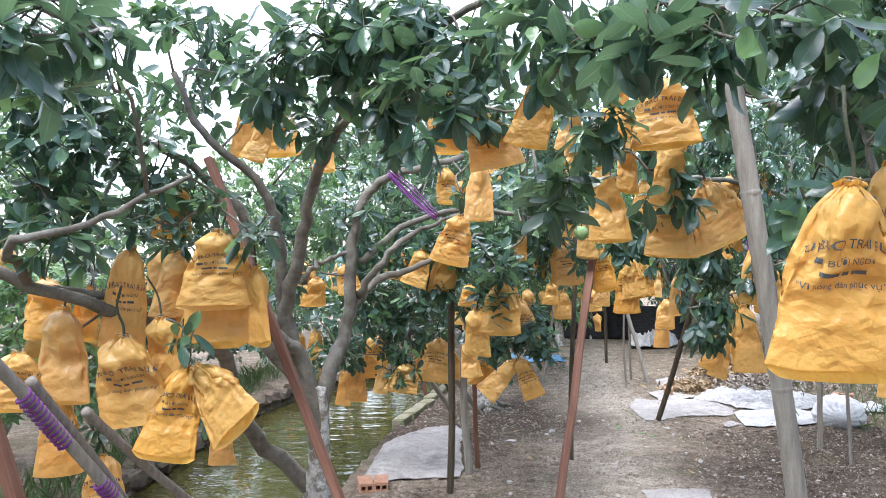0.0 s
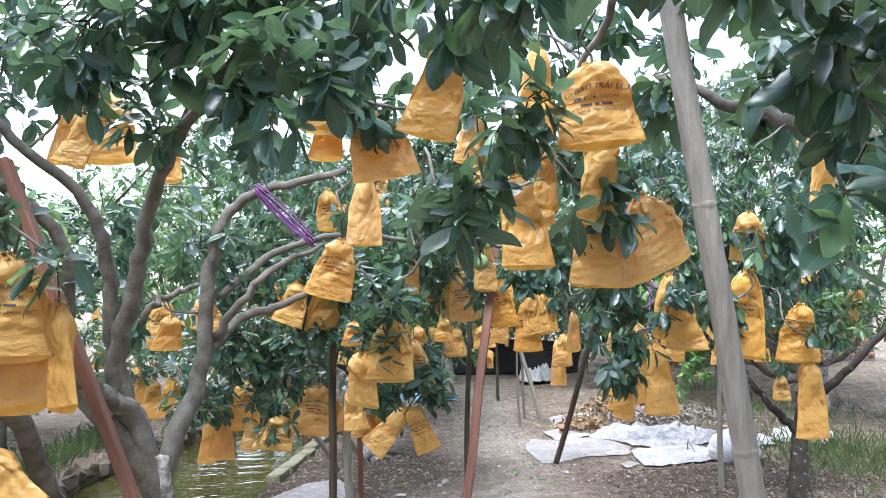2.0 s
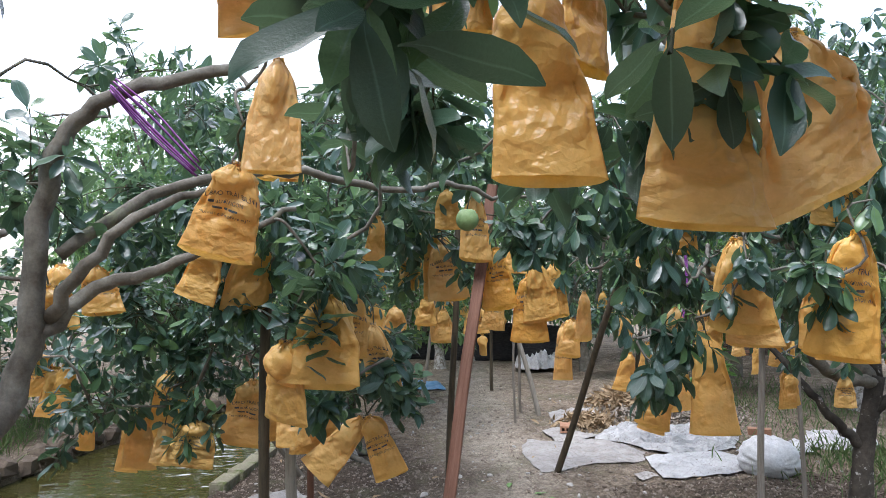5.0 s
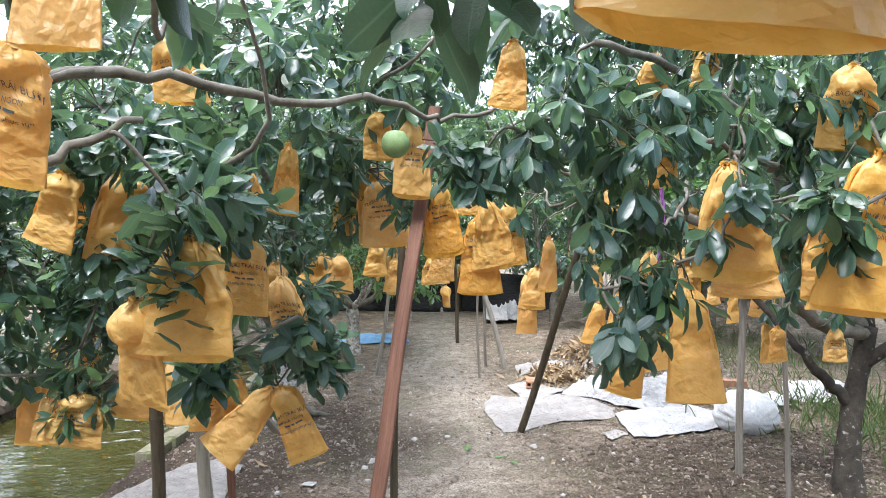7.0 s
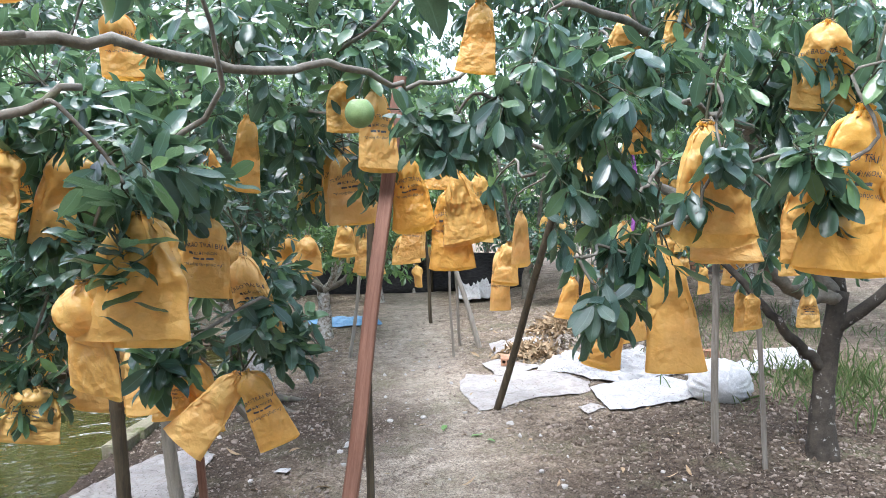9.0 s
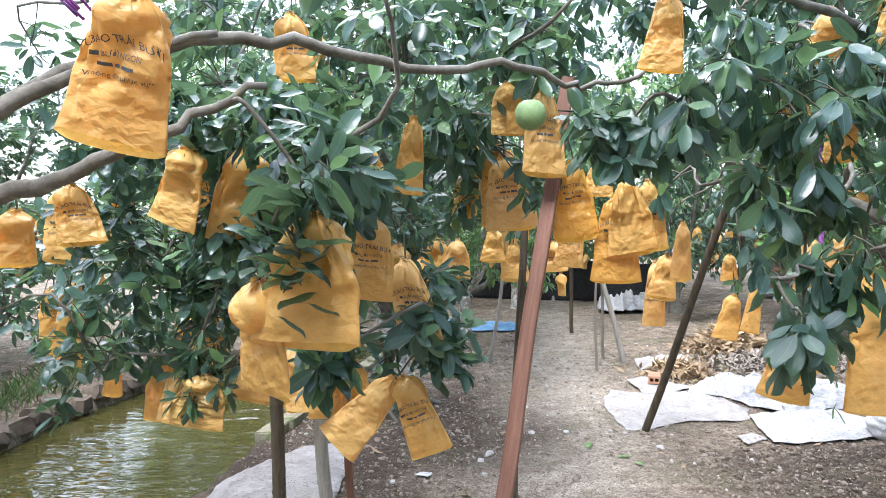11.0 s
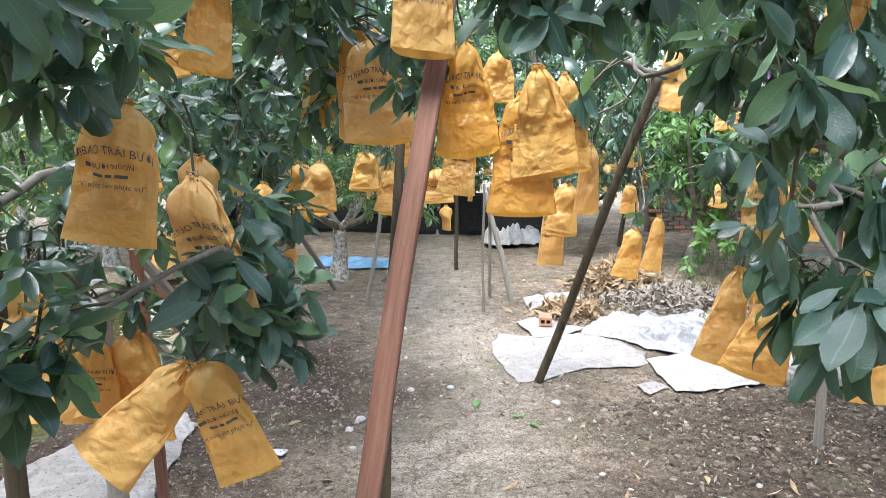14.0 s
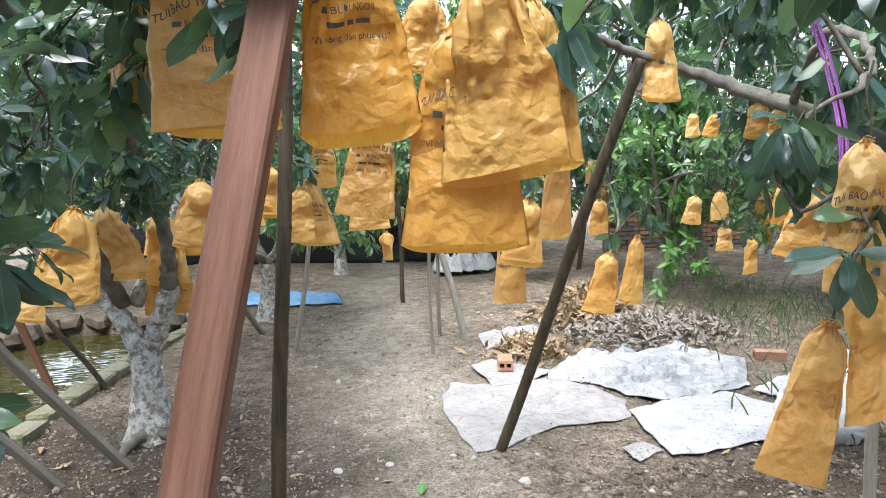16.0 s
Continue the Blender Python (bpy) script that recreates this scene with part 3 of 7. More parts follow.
def leaf_heap(P, R, S, templates, rng, width=1.0):
    heap = Heap()
    kind = rng.randint(0, len(templates), len(P))
    for k, (v, q) in enumerate(templates):
        sel = np.where(kind == k)[0]
        if not len(sel):
            continue
        vv = np.einsum("nij,vj->nvi", R[sel], v * (width, 1, 1)) * S[sel][:, None, None] + P[sel][:, None]
        qq = q[None] + (np.arange(len(sel)) * len(v))[:, None, None]
        heap.add(vv.reshape(-1, 3), qq.reshape(-1, 4))
    return heap


SINGLE_LEAVES = [ribbed(fast_mesh("leaf", v, q, M_LEAF_ONE)) for v, q in LEAF_FINE]


def dress(tree, base, blobs, limbs, seed, size=0.115, droop=0.5, density=1.0, singles=0, mat=None, fine=True, clear=0.3, spread=1.0):
    """Clothes a tree: a branchlet from the nearest limb into every clump of the crown, twigs to its whorls, and leaves."""
    rng = np.random.RandomState(seed)
    nodes = np.concatenate(limbs)
    wood, twig = Heap(), Heap()
    P, R, S = [], [], []
    left = [(np.array(bl[:3]), bl[3], bl[4], bl[5]) for bl in blobs]
    near = [np.linalg.norm((nodes - bl[0]) * (1, 1, 0.8), axis=1).min() for bl in left]
    while left:
        i = int(np.argmin(near))
        c, rx, rz, n = left.pop(i)
        near.pop(i)
        x, y, z = c
        d = np.linalg.norm((nodes - c) * (1, 1, 0.8), axis=1) + 0.3 * np.maximum(0, nodes[:, 2] - z)
        s = nodes[np.argmin(d)]
        far = np.linalg.norm(c - s)
        side = rng.normal(size=3) * 0.12 * far
        line = smooth_line([s, s + (c - s) * 0.35 + side + np.array([0, 0, 0.10 * far]), s + (c - s) * 0.7 - 0.6 * side + np.array([0, 0, 0.08 * far]), c], 3)
        clearing = lane_distance(line).min()
        if 0.06 < far < 1.1 and clearing > 0.4:
            wood.add(*tube(line, np.linspace(0.005 + 0.005 * min(far, 1.2), 0.0035, len(line)), 5, 0.25, seed))
            nodes = np.vstack([nodes, line[3:]])
            near = [min(q, np.linalg.norm((line - bl[0]) * (1, 1, 0.8), axis=1).min()) for q, bl in zip(near, left)]
        k = max(1, int(round(n * density)))
        off = rng.normal(size=(k, 3))
        off = off / (np.linalg.norm(off, axis=1)[:, None] + 1e-9) * (rng.rand(k, 1) ** 0.45) * (rx * spread, rx * spread, rz * spread) * 1.25
        ends = c + off
        for e in ends:
            b = line[rng.randint(len(line) // 2, len(line))]
            if np.linalg.norm(e - b) > 0.5:
                b = c
            m = (b + e) / 2 + rng.uniform(-0.02, 0.02, 3) + np.array([0, 0, 0.03])
            if lane_distance(np.array([e, m]))[0] > clear:
                twig.add(*tube(smooth_line([b, m, e], 2), np.linspace(0.0035, 0.0018, 5), 3, 0, 0, False))
        axis = off * 0.9 + np.array([0, 0, 0.25 - 0.5 * droop]) * max(rx, 0.1) + rng.normal(size=(k, 3)) * 0.35 * rx
        p, r_, s_ = rosettes(ends, axis, rng, size, droop)
        P.append(p), R.append(r_), S.append(s_)
    P, R, S = np.concatenate(P), np.concatenate(R), np.concatenate(S)
    dist = lane_distance(P)
    keep = dist > clear
    P, R, S, dist = P[keep], R[keep], S[keep], dist[keep]
    base = np.array(base)
    if wood.n:
        wood.v = [v - base for v in wood.v]
        part("branchwork", wood.mesh("branchwork", M_BARK), tree, kind="stuff")
    if twig.n:
        twig.v = [v - base for v in twig.v]
        part("twigwork", twig.mesh("twigwork", M_TWIG), tree, kind="stuff")
    if singles:
        order = np.argsort(dist)
        one, rest = order[:singles], order[singles:]
        for i in one:
            ob = part("leaf", SINGLE_LEAVES[i % 3], tree)
            ob.matrix_basis = Matrix.Translation(P[i] - base) @ Matrix(R[i].tolist()).to_4x4() @ Matrix.Diagonal((S[i], S[i], S[i], 1))
        P, R, S = P[rest], R[rest], S[rest]
    heap = leaf_heap(P - base, R, S, LEAF_FINE if fine else LEAF_PLAIN, rng)
    part("crown", ribbed(heap.mesh("crown", mat or M_LEAF)), tree, "dense crown of glossy dark green leaves", "stuff")


def tree_thing(base, label):
    return thing("pomelo_tree", base, label, "tree", "pomelo trees of the orchard")


def limb(tree, base, pts, r0, r1, name="limb", mat=None, sides=10, seed=0):
    """A limb through plan points; returns its line for the twigs to start from."""
    line = smooth_line(pts, 6)
    rng = np.random.RandomState(seed + len(pts))
    line[1:-1] += rng.normal(size=(len(line) - 2, 3)) * 0.006
    rad = np.linspace(r0, r1, len(line))
    v, q = tube(line, rad, sides, 0.12, seed)
    part(name, fast_mesh(name, v - np.array(base), q, mat or M_BARK), tree)
    return line


def flared(base, pts, r0, r1, flare):
    line = smooth_line(pts, 7)
    rad = np.linspace(r0, r1, len(line)) + flare * np.exp(-np.linspace(0, 5, len(line)))
    return tube(line, rad, 14, 0.16, 3)


def trunk(tree, base, pts, r0, r1, mat, label):
    v, q = flared(base, pts, r0, r1, r0 * 0.7)
    part("trunk", fast_mesh("trunk", v - np.array(base), q, mat), tree, label)
    return smooth_line(pts, 7)

# ---- the near trees: clumps of the crowns as (x, y, z, radius, half height, whorls) ----
POND_TREE_A = [
    (-1.5, 2.55, 1.88, 0.19, 0.19, 9), (-1.36, 2.65, 2.08, 0.22, 0.22, 11), (-1.19, 2.85, 2.0, 0.21, 0.21, 9), (-1.49, 2.54, 2.25, 0.21, 0.21, 10),
    (-1.34, 2.74, 2.28, 0.18, 0.18, 7), (-1.13, 3.06, 1.79, 0.17, 0.17, 7), (-1.34, 2.46, 1.73, 0.12, 0.12, 6), (-0.62, 2.55, 2.32, 0.17, 0.17, 9),
    (-0.44, 2.45, 2.39, 0.16, 0.16, 8), (-0.53, 2.96, 2.15, 0.14, 0.14, 4), (-1.13, 4.55, 2.11, 0.22, 0.22, 5), (-0.81, 1.36, 2.03, 0.12, 0.12, 6),
    (-0.92, 1.85, 2.2, 0.09, 0.09, 4), (-1.24, 3.53, 2.68, 0.17, 0.17, 4),
]
POND_TREE_B_1 = [
    (-0.27, 2.56, 2.3, 0.17, 0.17, 8), (-0.26, 2.35, 2.42, 0.17, 0.17, 9), (-0.07, 2.26, 2.32, 0.16, 0.16, 9), (-0.03, 2.06, 2.05, 0.13, 0.13, 7),
    (0.11, 2.16, 2.23, 0.16, 0.16, 8), (-0.18, 2.66, 2.07, 0.11, 0.11, 3), (-0.58, 3.87, 1.83, 0.19, 0.19, 6), (-0.84, 3.87, 1.56, 0.16, 0.16, 4),
    (-0.55, 4.95, 2.47, 0.24, 0.24, 6), (0.16, 2.86, 2.22, 0.12, 0.12, 4), (-0.12, 2.94, 2.3, 0.1, 0.1, 3), (-1.21, 4.53, 1.85, 0.19, 0.19, 6),
    (-1.09, 5.51, 2.17, 0.18, 0.18, 3), (-0.62, 2.81, 2.23, 0.1, 0.1, 3), (-0.17, 2.45, 2.1, 0.1, 0.1, 4),
]
POND_TREE_B_2 = [
    (-0.23, 2.36, 2.1, 0.07, 0.07, 2), (-1.31, 3.54, 2.4, 0.17, 0.17, 5), (-1.04, 3.34, 2.54, 0.19, 0.19, 6), (-1.23, 3.13, 2.69, 0.18, 0.18, 6),
    (-1.68, 3.74, 2.36, 0.18, 0.18, 5),
]
POND_TREE_B = POND_TREE_B_1 + POND_TREE_B_2
ROOF_TREE_A_1 = [
    (0.28, 1.86, 2.19, 0.14, 0.14, 8), (0.39, 1.67, 2.09, 0.08, 0.08, 4), (0.38, 1.22, 1.96, 0.06, 0.06, 3), (0.51, 1.17, 1.94, 0.06, 0.06, 3),
    (0.55, 1.47, 2.1, 0.08, 0.08, 4), (0.8, 1.57, 2.09, 0.11, 0.11, 7), (0.98, 1.68, 2.03, 0.12, 0.12, 7), (1.0, 1.88, 2.01, 0.09, 0.09, 4),
    (1.04, 1.78, 1.9, 0.09, 0.09, 4), (0.75, 1.43, 1.69, 0.06, 0.06, 2), (0.38, 2.28, 1.8, 0.11, 0.11, 7), (0.49, 2.17, 1.98, 0.09, 0.09, 5),
    (0.64, 2.28, 1.71, 0.11, 0.11, 6), (0.79, 2.48, 1.84, 0.1, 0.1, 4), (0.71, 3.12, 2.57, 0.13, 0.13, 6),
]
ROOF_TREE_A_2 = [
    (1.02, 3.38, 2.51, 0.14, 0.14, 6), (0.66, 3.53, 2.5, 0.15, 0.15, 6), (1.01, 2.97, 2.57, 0.12, 0.12, 5), (0.9, 3.28, 2.73, 0.14, 0.14, 5),
    (1.4, 3.21, 2.59, 0.14, 0.14, 5), (1.03, 2.1, 2.3, 0.1, 0.1, 4), (1.37, 2.36, 2.28, 0.11, 0.11, 4), (1.33, 2.06, 2.28, 0.11, 0.11, 4),
    (1.82, 2.51, 2.2, 0.12, 0.12, 4), (1.92, 3.0, 2.23, 0.14, 0.14, 5), (1.5, 2.15, 2.36, 0.1, 0.1, 5), (1.56, 2.15, 2.2, 0.1, 0.1, 5), (1.3, 2.05, 2.36, 0.1, 0.1, 4), (1.75, 2.45, 2.16, 0.1, 0.1, 4), (0.96, 1.51, 1.71, 0.06, 0.06, 2),
]
ROOF_TREE_A = ROOF_TREE_A_1 + ROOF_TREE_A_2
ROOF_TREE_B = [
    (0.4, 2.9, 1.86, 0.11, 0.11, 7), (0.6, 2.75, 2.08, 0.08, 0.08, 5), (0.84, 2.83, 2.0, 0.08, 0.08, 3), (0.85, 2.74, 1.78, 0.08, 0.08, 4),
    (0.99, 2.39, 2.13, 0.08, 0.08, 3), (1.26, 2.35, 2.12, 0.1, 0.1, 4), (0.46, 2.9, 1.81, 0.07, 0.07, 5), (0.71, 2.86, 1.76, 0.04, 0.04, 2),
    (0.94, 2.78, 1.82, 0.08, 0.08, 5), (0.35, 3.43, 1.87, 0.05, 0.05, 1),
]
MID_TREE_A = [
    (0.27, 4.08, 1.61, 0.11, 0.11, 9), (0.26, 3.97, 1.4, 0.08, 0.08, 5), (0.36, 4.26, 1.55, 0.11, 0.11, 6), (0.6, 4.7, 1.05, 0.1, 0.1, 6),
    (0.54, 4.72, 1.25, 0.1, 0.1, 4), (-0.29, 5.1, 0.83, 0.12, 0.12, 7), (-0.35, 5.43, 1.1, 0.18, 0.18, 6), (-0.13, 4.69, 1.73, 0.16, 0.16, 8),
    (0.63, 5.34, 1.79, 0.17, 0.17, 8), (0.5, 4.56, 2.0, 0.16, 0.16, 8), (0.78, 5.41, 1.87, 0.14, 0.14, 6), (0.78, 5.61, 1.61, 0.16, 0.16, 6),
    (0.84, 4.89, 2.07, 0.17, 0.17, 8), (-0.08, 4.66, 1.43, 0.12, 0.12, 6), (0.93, 5.06, 1.66, 0.11, 0.11, 3),
]
MID_TREE_B = [
    (0.29, 4.25, 1.1, 0.08, 0.08, 4), (0.12, 4.43, 1.77, 0.13, 0.13, 7), (0.32, 5.02, 2.15, 0.17, 0.17, 6), (1.04, 5.06, 2.17, 0.18, 0.18, 8),
    (1.06, 4.41, 1.72, 0.09, 0.09, 4), (-0.6, 5.17, 1.33, 0.17, 0.17, 9), (-0.37, 5.34, 1.18, 0.17, 0.17, 8), (-0.85, 5.76, 0.9, 0.17, 0.17, 6),
    (0.71, 6.09, 1.72, 0.16, 0.16, 6), (0.23, 4.73, 1.77, 0.13, 0.13, 7), (-0.14, 4.97, 1.87, 0.16, 0.16, 8), (0.54, 4.54, 1.15, 0.09, 0.09, 5),
    (0.67, 5.1, 1.9, 0.15, 0.15, 7), (0.32, 4.55, 1.72, 0.16, 0.16, 6), (-0.52, 5.92, 1.32, 0.29, 0.29, 9),
]
MID_TREE_C = [
    (-0.83, 5.39, 0.86, 0.26, 0.26, 6), (-1.34, 5.18, 1.23, 0.25, 0.25, 6), (-0.52, 6.1, 1.21, 0.32, 0.32, 9), (-0.04, 5.84, 1.14, 0.23, 0.23, 6),
    (-1.26, 6.6, 1.28, 0.26, 0.26, 5), (0.27, 6.26, 1.35, 0.15, 0.15, 8), (0.37, 7.1, 1.64, 0.23, 0.23, 9), (0.52, 7.45, 1.38, 0.2, 0.2, 7),
    (0.23, 5.87, 1.52, 0.13, 0.13, 6), (0.31, 7.96, 1.59, 0.26, 0.26, 9), (0.14, 7.55, 1.21, 0.18, 0.18, 7), (0.62, 8.5, 1.59, 0.23, 0.23, 7),
    (0.28, 6.74, 1.78, 0.17, 0.17, 8), (0.71, 7.03, 1.9, 0.18, 0.18, 6),
]
RIGHT_TREE_A = [
    (1.27, 4.37, 1.8, 0.14, 0.14, 10), (1.45, 4.44, 1.92, 0.15, 0.15, 9), (1.56, 4.3, 1.75, 0.16, 0.16, 11), (1.81, 4.35, 1.87, 0.15, 0.15, 10),
    (2.06, 4.51, 2.06, 0.16, 0.16, 9), (1.94, 4.21, 1.75, 0.12, 0.12, 8), (1.69, 4.46, 1.53, 0.15, 0.15, 8),
    (1.55, 4.08, 1.32, 0.1, 0.1, 7), (1.4, 4.0, 1.18, 0.08, 0.08, 5), (1.7, 3.95, 1.43, 0.06, 0.06, 2),
    (2.38, 4.22, 1.82, 0.15, 0.15, 8), (2.43, 4.5, 1.51, 0.15, 0.15, 7), (1.98, 3.78, 1.49, 0.07, 0.07, 4),
]
RIGHT_TREE_B = [
    (2.73, 4.86, 1.83, 0.17, 0.17, 7), (2.57, 4.28, 1.93, 0.15, 0.15, 7), (1.1, 4.51, 1.73, 0.09, 0.09, 5), (2.8, 5.02, 1.34, 0.13, 0.13, 5),
    (2.71, 5.02, 1.63, 0.2, 0.2, 8), (2.62, 4.43, 1.81, 0.17, 0.17, 7), (3.09, 5.69, 2.72, 0.32, 0.32, 9), (3.22, 5.26, 2.8, 0.29, 0.29, 8),
    (2.86, 5.57, 2.03, 0.27, 0.27, 7), (3.11, 5.35, 1.71, 0.26, 0.26, 7), (3.47, 5.08, 1.97, 0.28, 0.28, 8), (2.88, 5.99, 1.74, 0.25, 0.25, 6),
    (1.74, 4.6, 1.96, 0.14, 0.14, 7), (1.6, 4.59, 1.63, 0.11, 0.11, 6), (1.63, 4.34, 1.14, 0.09, 0.09, 5),
]
RIGHT_TREE_C = [
    (1.37, 4.09, 1.48, 0.03, 0.03, 2), (1.38, 4.07, 1.32, 0.03, 0.03, 1), (2.04, 5.83, 1.92, 0.19, 0.19, 9), (1.89, 6.08, 1.96, 0.18, 0.18, 8),
    (2.09, 5.38, 1.78, 0.14, 0.14, 6), (2.01, 5.23, 1.31, 0.05, 0.05, 1), (2.0, 5.2, 1.4, 0.06, 0.06, 3), (2.82, 7.33, 2.06, 0.26, 0.26, 10),
    (3.01, 8.08, 1.73, 0.28, 0.28, 8), (2.95, 6.65, 1.93, 0.19, 0.19, 7), (2.36, 5.43, 1.57, 0.08, 0.08, 3), (3.05, 6.5, 2.1, 0.17, 0.17, 7),
    (1.45, 5.11, 1.55, 0.06, 0.06, 2), (1.45, 5.15, 1.6, 0.04, 0.04, 1), (3.12, 8.0, 1.27, 0.21, 0.21, 6),
]
MID_TREE_D_1 = [
    (-1.27, 5.96, 1.36, 0.26, 0.26, 9), (-0.79, 5.54, 1.19, 0.2, 0.2, 8), (-0.49, 5.33, 1.39, 0.19, 0.19, 8), (-1.71, 6.57, 0.98, 0.3, 0.3, 8),
    (-0.85, 5.93, 0.92, 0.23, 0.23, 7), (-0.19, 5.02, 1.31, 0.13, 0.13, 5), (-0.34, 5.13, 1.66, 0.16, 0.16, 6), (-0.33, 5.72, 0.98, 0.19, 0.19, 7),
    (-0.78, 5.41, 1.52, 0.19, 0.19, 8), (0.4, 6.09, 1.43, 0.16, 0.16, 5), (0.5, 6.12, 1.73, 0.17, 0.17, 6), (0.95, 7.6, 1.75, 0.2, 0.2, 5),
    (0.07, 4.64, 1.61, 0.08, 0.08, 4), (0.28, 3.8, 1.4, 0.02, 0.02, 2), (0.38, 5.18, 1.25, 0.09, 0.09, 4),
]
MID_TREE_D_2 = [
    (0.47, 5.13, 1.04, 0.08, 0.08, 4), (0.38, 5.08, 0.89, 0.08, 0.08, 3), (0.63, 5.0, 1.26, 0.06, 0.06, 3), (0.36, 5.21, 1.5, 0.07, 0.07, 2),
]
MID_TREE_D = MID_TREE_D_1 + MID_TREE_D_2
MID_TREE_E = [
    (-0.56, 6.27, 2.5, 0.26, 0.26, 9), (-0.24, 6.5, 2.51, 0.28, 0.28, 9), (0.21, 5.88, 2.47, 0.22, 0.22, 8), (0.61, 5.58, 2.4, 0.2, 0.2, 8),
    (1.01, 5.91, 2.62, 0.23, 0.23, 9), (-0.65, 6.49, 2.6, 0.26, 0.26, 8), (0.21, 6.12, 2.63, 0.24, 0.24, 8), (0.73, 5.61, 2.45, 0.22, 0.22, 8),
    (1.32, 6.11, 2.68, 0.26, 0.26, 9), (0.67, 3.72, 2.51, 0.14, 0.14, 6), (0.55, 3.76, 2.23, 0.14, 0.14, 6), (0.46, 5.09, 2.22, 0.2, 0.2, 5), (-0.6, 5.0, 1.95, 0.2, 0.2, 7), (-0.38, 5.1, 1.88, 0.18, 0.18, 7), (-0.64, 5.3, 1.75, 0.18, 0.18, 6), (-0.22, 5.15, 2.0, 0.18, 0.18, 6), (0.14, 7.2, 1.95, 0.25, 0.25, 8), (0.96, 7.3, 2.1, 0.25, 0.25, 8),
    (-0.5, 5.81, 2.51, 0.22, 0.22, 8),
]
RIGHT_TREE_D_1 = [
    (1.58, 5.65, 2.5, 0.23, 0.23, 9), (1.92, 5.59, 2.49, 0.23, 0.23, 9), (2.14, 5.35, 2.51, 0.22, 0.22, 9), (1.64, 5.75, 2.42, 0.23, 0.23, 9),
    (1.98, 5.47, 2.38, 0.22, 0.22, 9), (2.2, 5.21, 2.44, 0.2, 0.2, 9), (3.3, 5.16, 2.3, 0.22, 0.22, 8), (3.29, 5.34, 1.75, 0.2, 0.2, 8),
    (3.52, 5.26, 1.26, 0.2, 0.2, 7), (3.56, 5.67, 1.73, 0.26, 0.26, 9), (3.38, 5.9, 1.76, 0.28, 0.28, 9), (3.51, 5.69, 1.35, 0.23, 0.23, 8),
    (3.5, 8.17, 1.92, 0.29, 0.29, 8), (2.91, 5.76, 1.7, 0.15, 0.15, 6),
]
RIGHT_TREE_D_2 = [
    (2.11, 4.16, 1.48, 0.09, 0.09, 6), (1.73, 3.9, 1.59, 0.06, 0.06, 3), (1.86, 3.73, 1.54, 0.05, 0.05, 3), (2.2, 4.04, 1.63, 0.08, 0.08, 5),
    (2.28, 4.44, 1.77, 0.12, 0.12, 7), (2.66, 4.35, 1.91, 0.15, 0.15, 7), (2.26, 4.37, 1.94, 0.12, 0.12, 6), (2.72, 4.11, 1.68, 0.13, 0.13, 6),
]
RIGHT_TREE_D = RIGHT_TREE_D_1 + RIGHT_TREE_D_2

# ---- where the near fruit bags are tied: (x, y, z, kind, turn, lean, width, height, tip) ----
BAGS_A = [
    (0.179, 3.47, 2.1, 4, -2, 1, 0.66, 1.01, -7), (0.075, 3.52, 1.837, 0, -12, 9, 0.9, 0.71, 6), (0.71, 2.27, 2.17, 1, -13, -4, 1.02, 0.68, -6), (0.82, 2.47, 2.03, 3, 18, 4, 0.82, 0.76, 1),
    (0.58, 2.57, 1.93, 3, -2, -1, 0.85, 0.8, -6), (0.94, 2.53, 1.87, 6, 9, -22, 1.01, 0.71, 5), (0.81, 2.53, 1.79, 8, -1, 2, 1.08, 0.69, 0), (0.31, 2.07, 2.13, 3, -9, 11, 0.73, 0.6, -1),
    (0.17, 2.96, 2.23, 0, 3, -8, 1.05, 0.68, -1), (0.7, 2.67, 2.06, 8, 35, 4, 0.7, 0.76, -2),
]
BAGS_B = [
    (0.51, 2.77, 2.1, 8, 9, -5, 0.61, 0.6, -1), (0.6, 2.37, 2.25, 8, 5, 3, 0.62, 0.85, 6), (0.62, 1.03, 1.69, 2, -12, 3, 0.83, 0.8, 3), (0.9, 1.38, 1.77, 0, -31, -1, 0.69, 0.8, 3),
    (-1.21, 2.71, 1.67, 7, 14, 4, 0.84, 1.16, 4), (-0.88, 2.72, 1.73, 0, 2, -5, 1.3, 0.85, 1), (-0.9, 2.82, 1.7, 6, 7, 2, 1.3, 1.24, 0), (-1.06, 2.77, 1.65, 3, 47, 1, 0.91, 0.75, 5),
    (-0.73, 2.72, 1.59, 8, -34, -4, 0.71, 1.1, 3), (-1.45, 2.67, 1.44, 3, 7, 3, 1.11, 1.04, -6),
]
BAGS_C = [
    (-1.18, 2.57, 1.34, 7, 5, -1, 1.3, 0.99, 3), (-1.08, 2.67, 1.4, 8, -24, -7, 0.99, 0.88, 4), (-0.96, 2.63, 1.22, 2, 10, 12, 0.93, 0.94, -7), (-0.92, 2.58, 1.22, 6, -15, -44, 1.03, 0.85, -7),
    (-1.5, 2.47, 1.29, 1, 23, 4, 0.87, 0.62, -5), (-1.63, 2.86, 1.55, 4, 3, -5, 0.93, 0.8, -4), (-1.5, 2.97, 1.51, 8, -3, 5, 0.78, 0.8, -4), (-1.09, 3.39, 0.82, 8, 6, -1, 0.74, 0.65, -3),
    (-1.59, 2.88, 1.08, 0, 24, -3, 0.81, 0.92, 1), (-1.36, 2.79, 0.85, 1, 8, -4, 0.82, 0.77, -2),
]
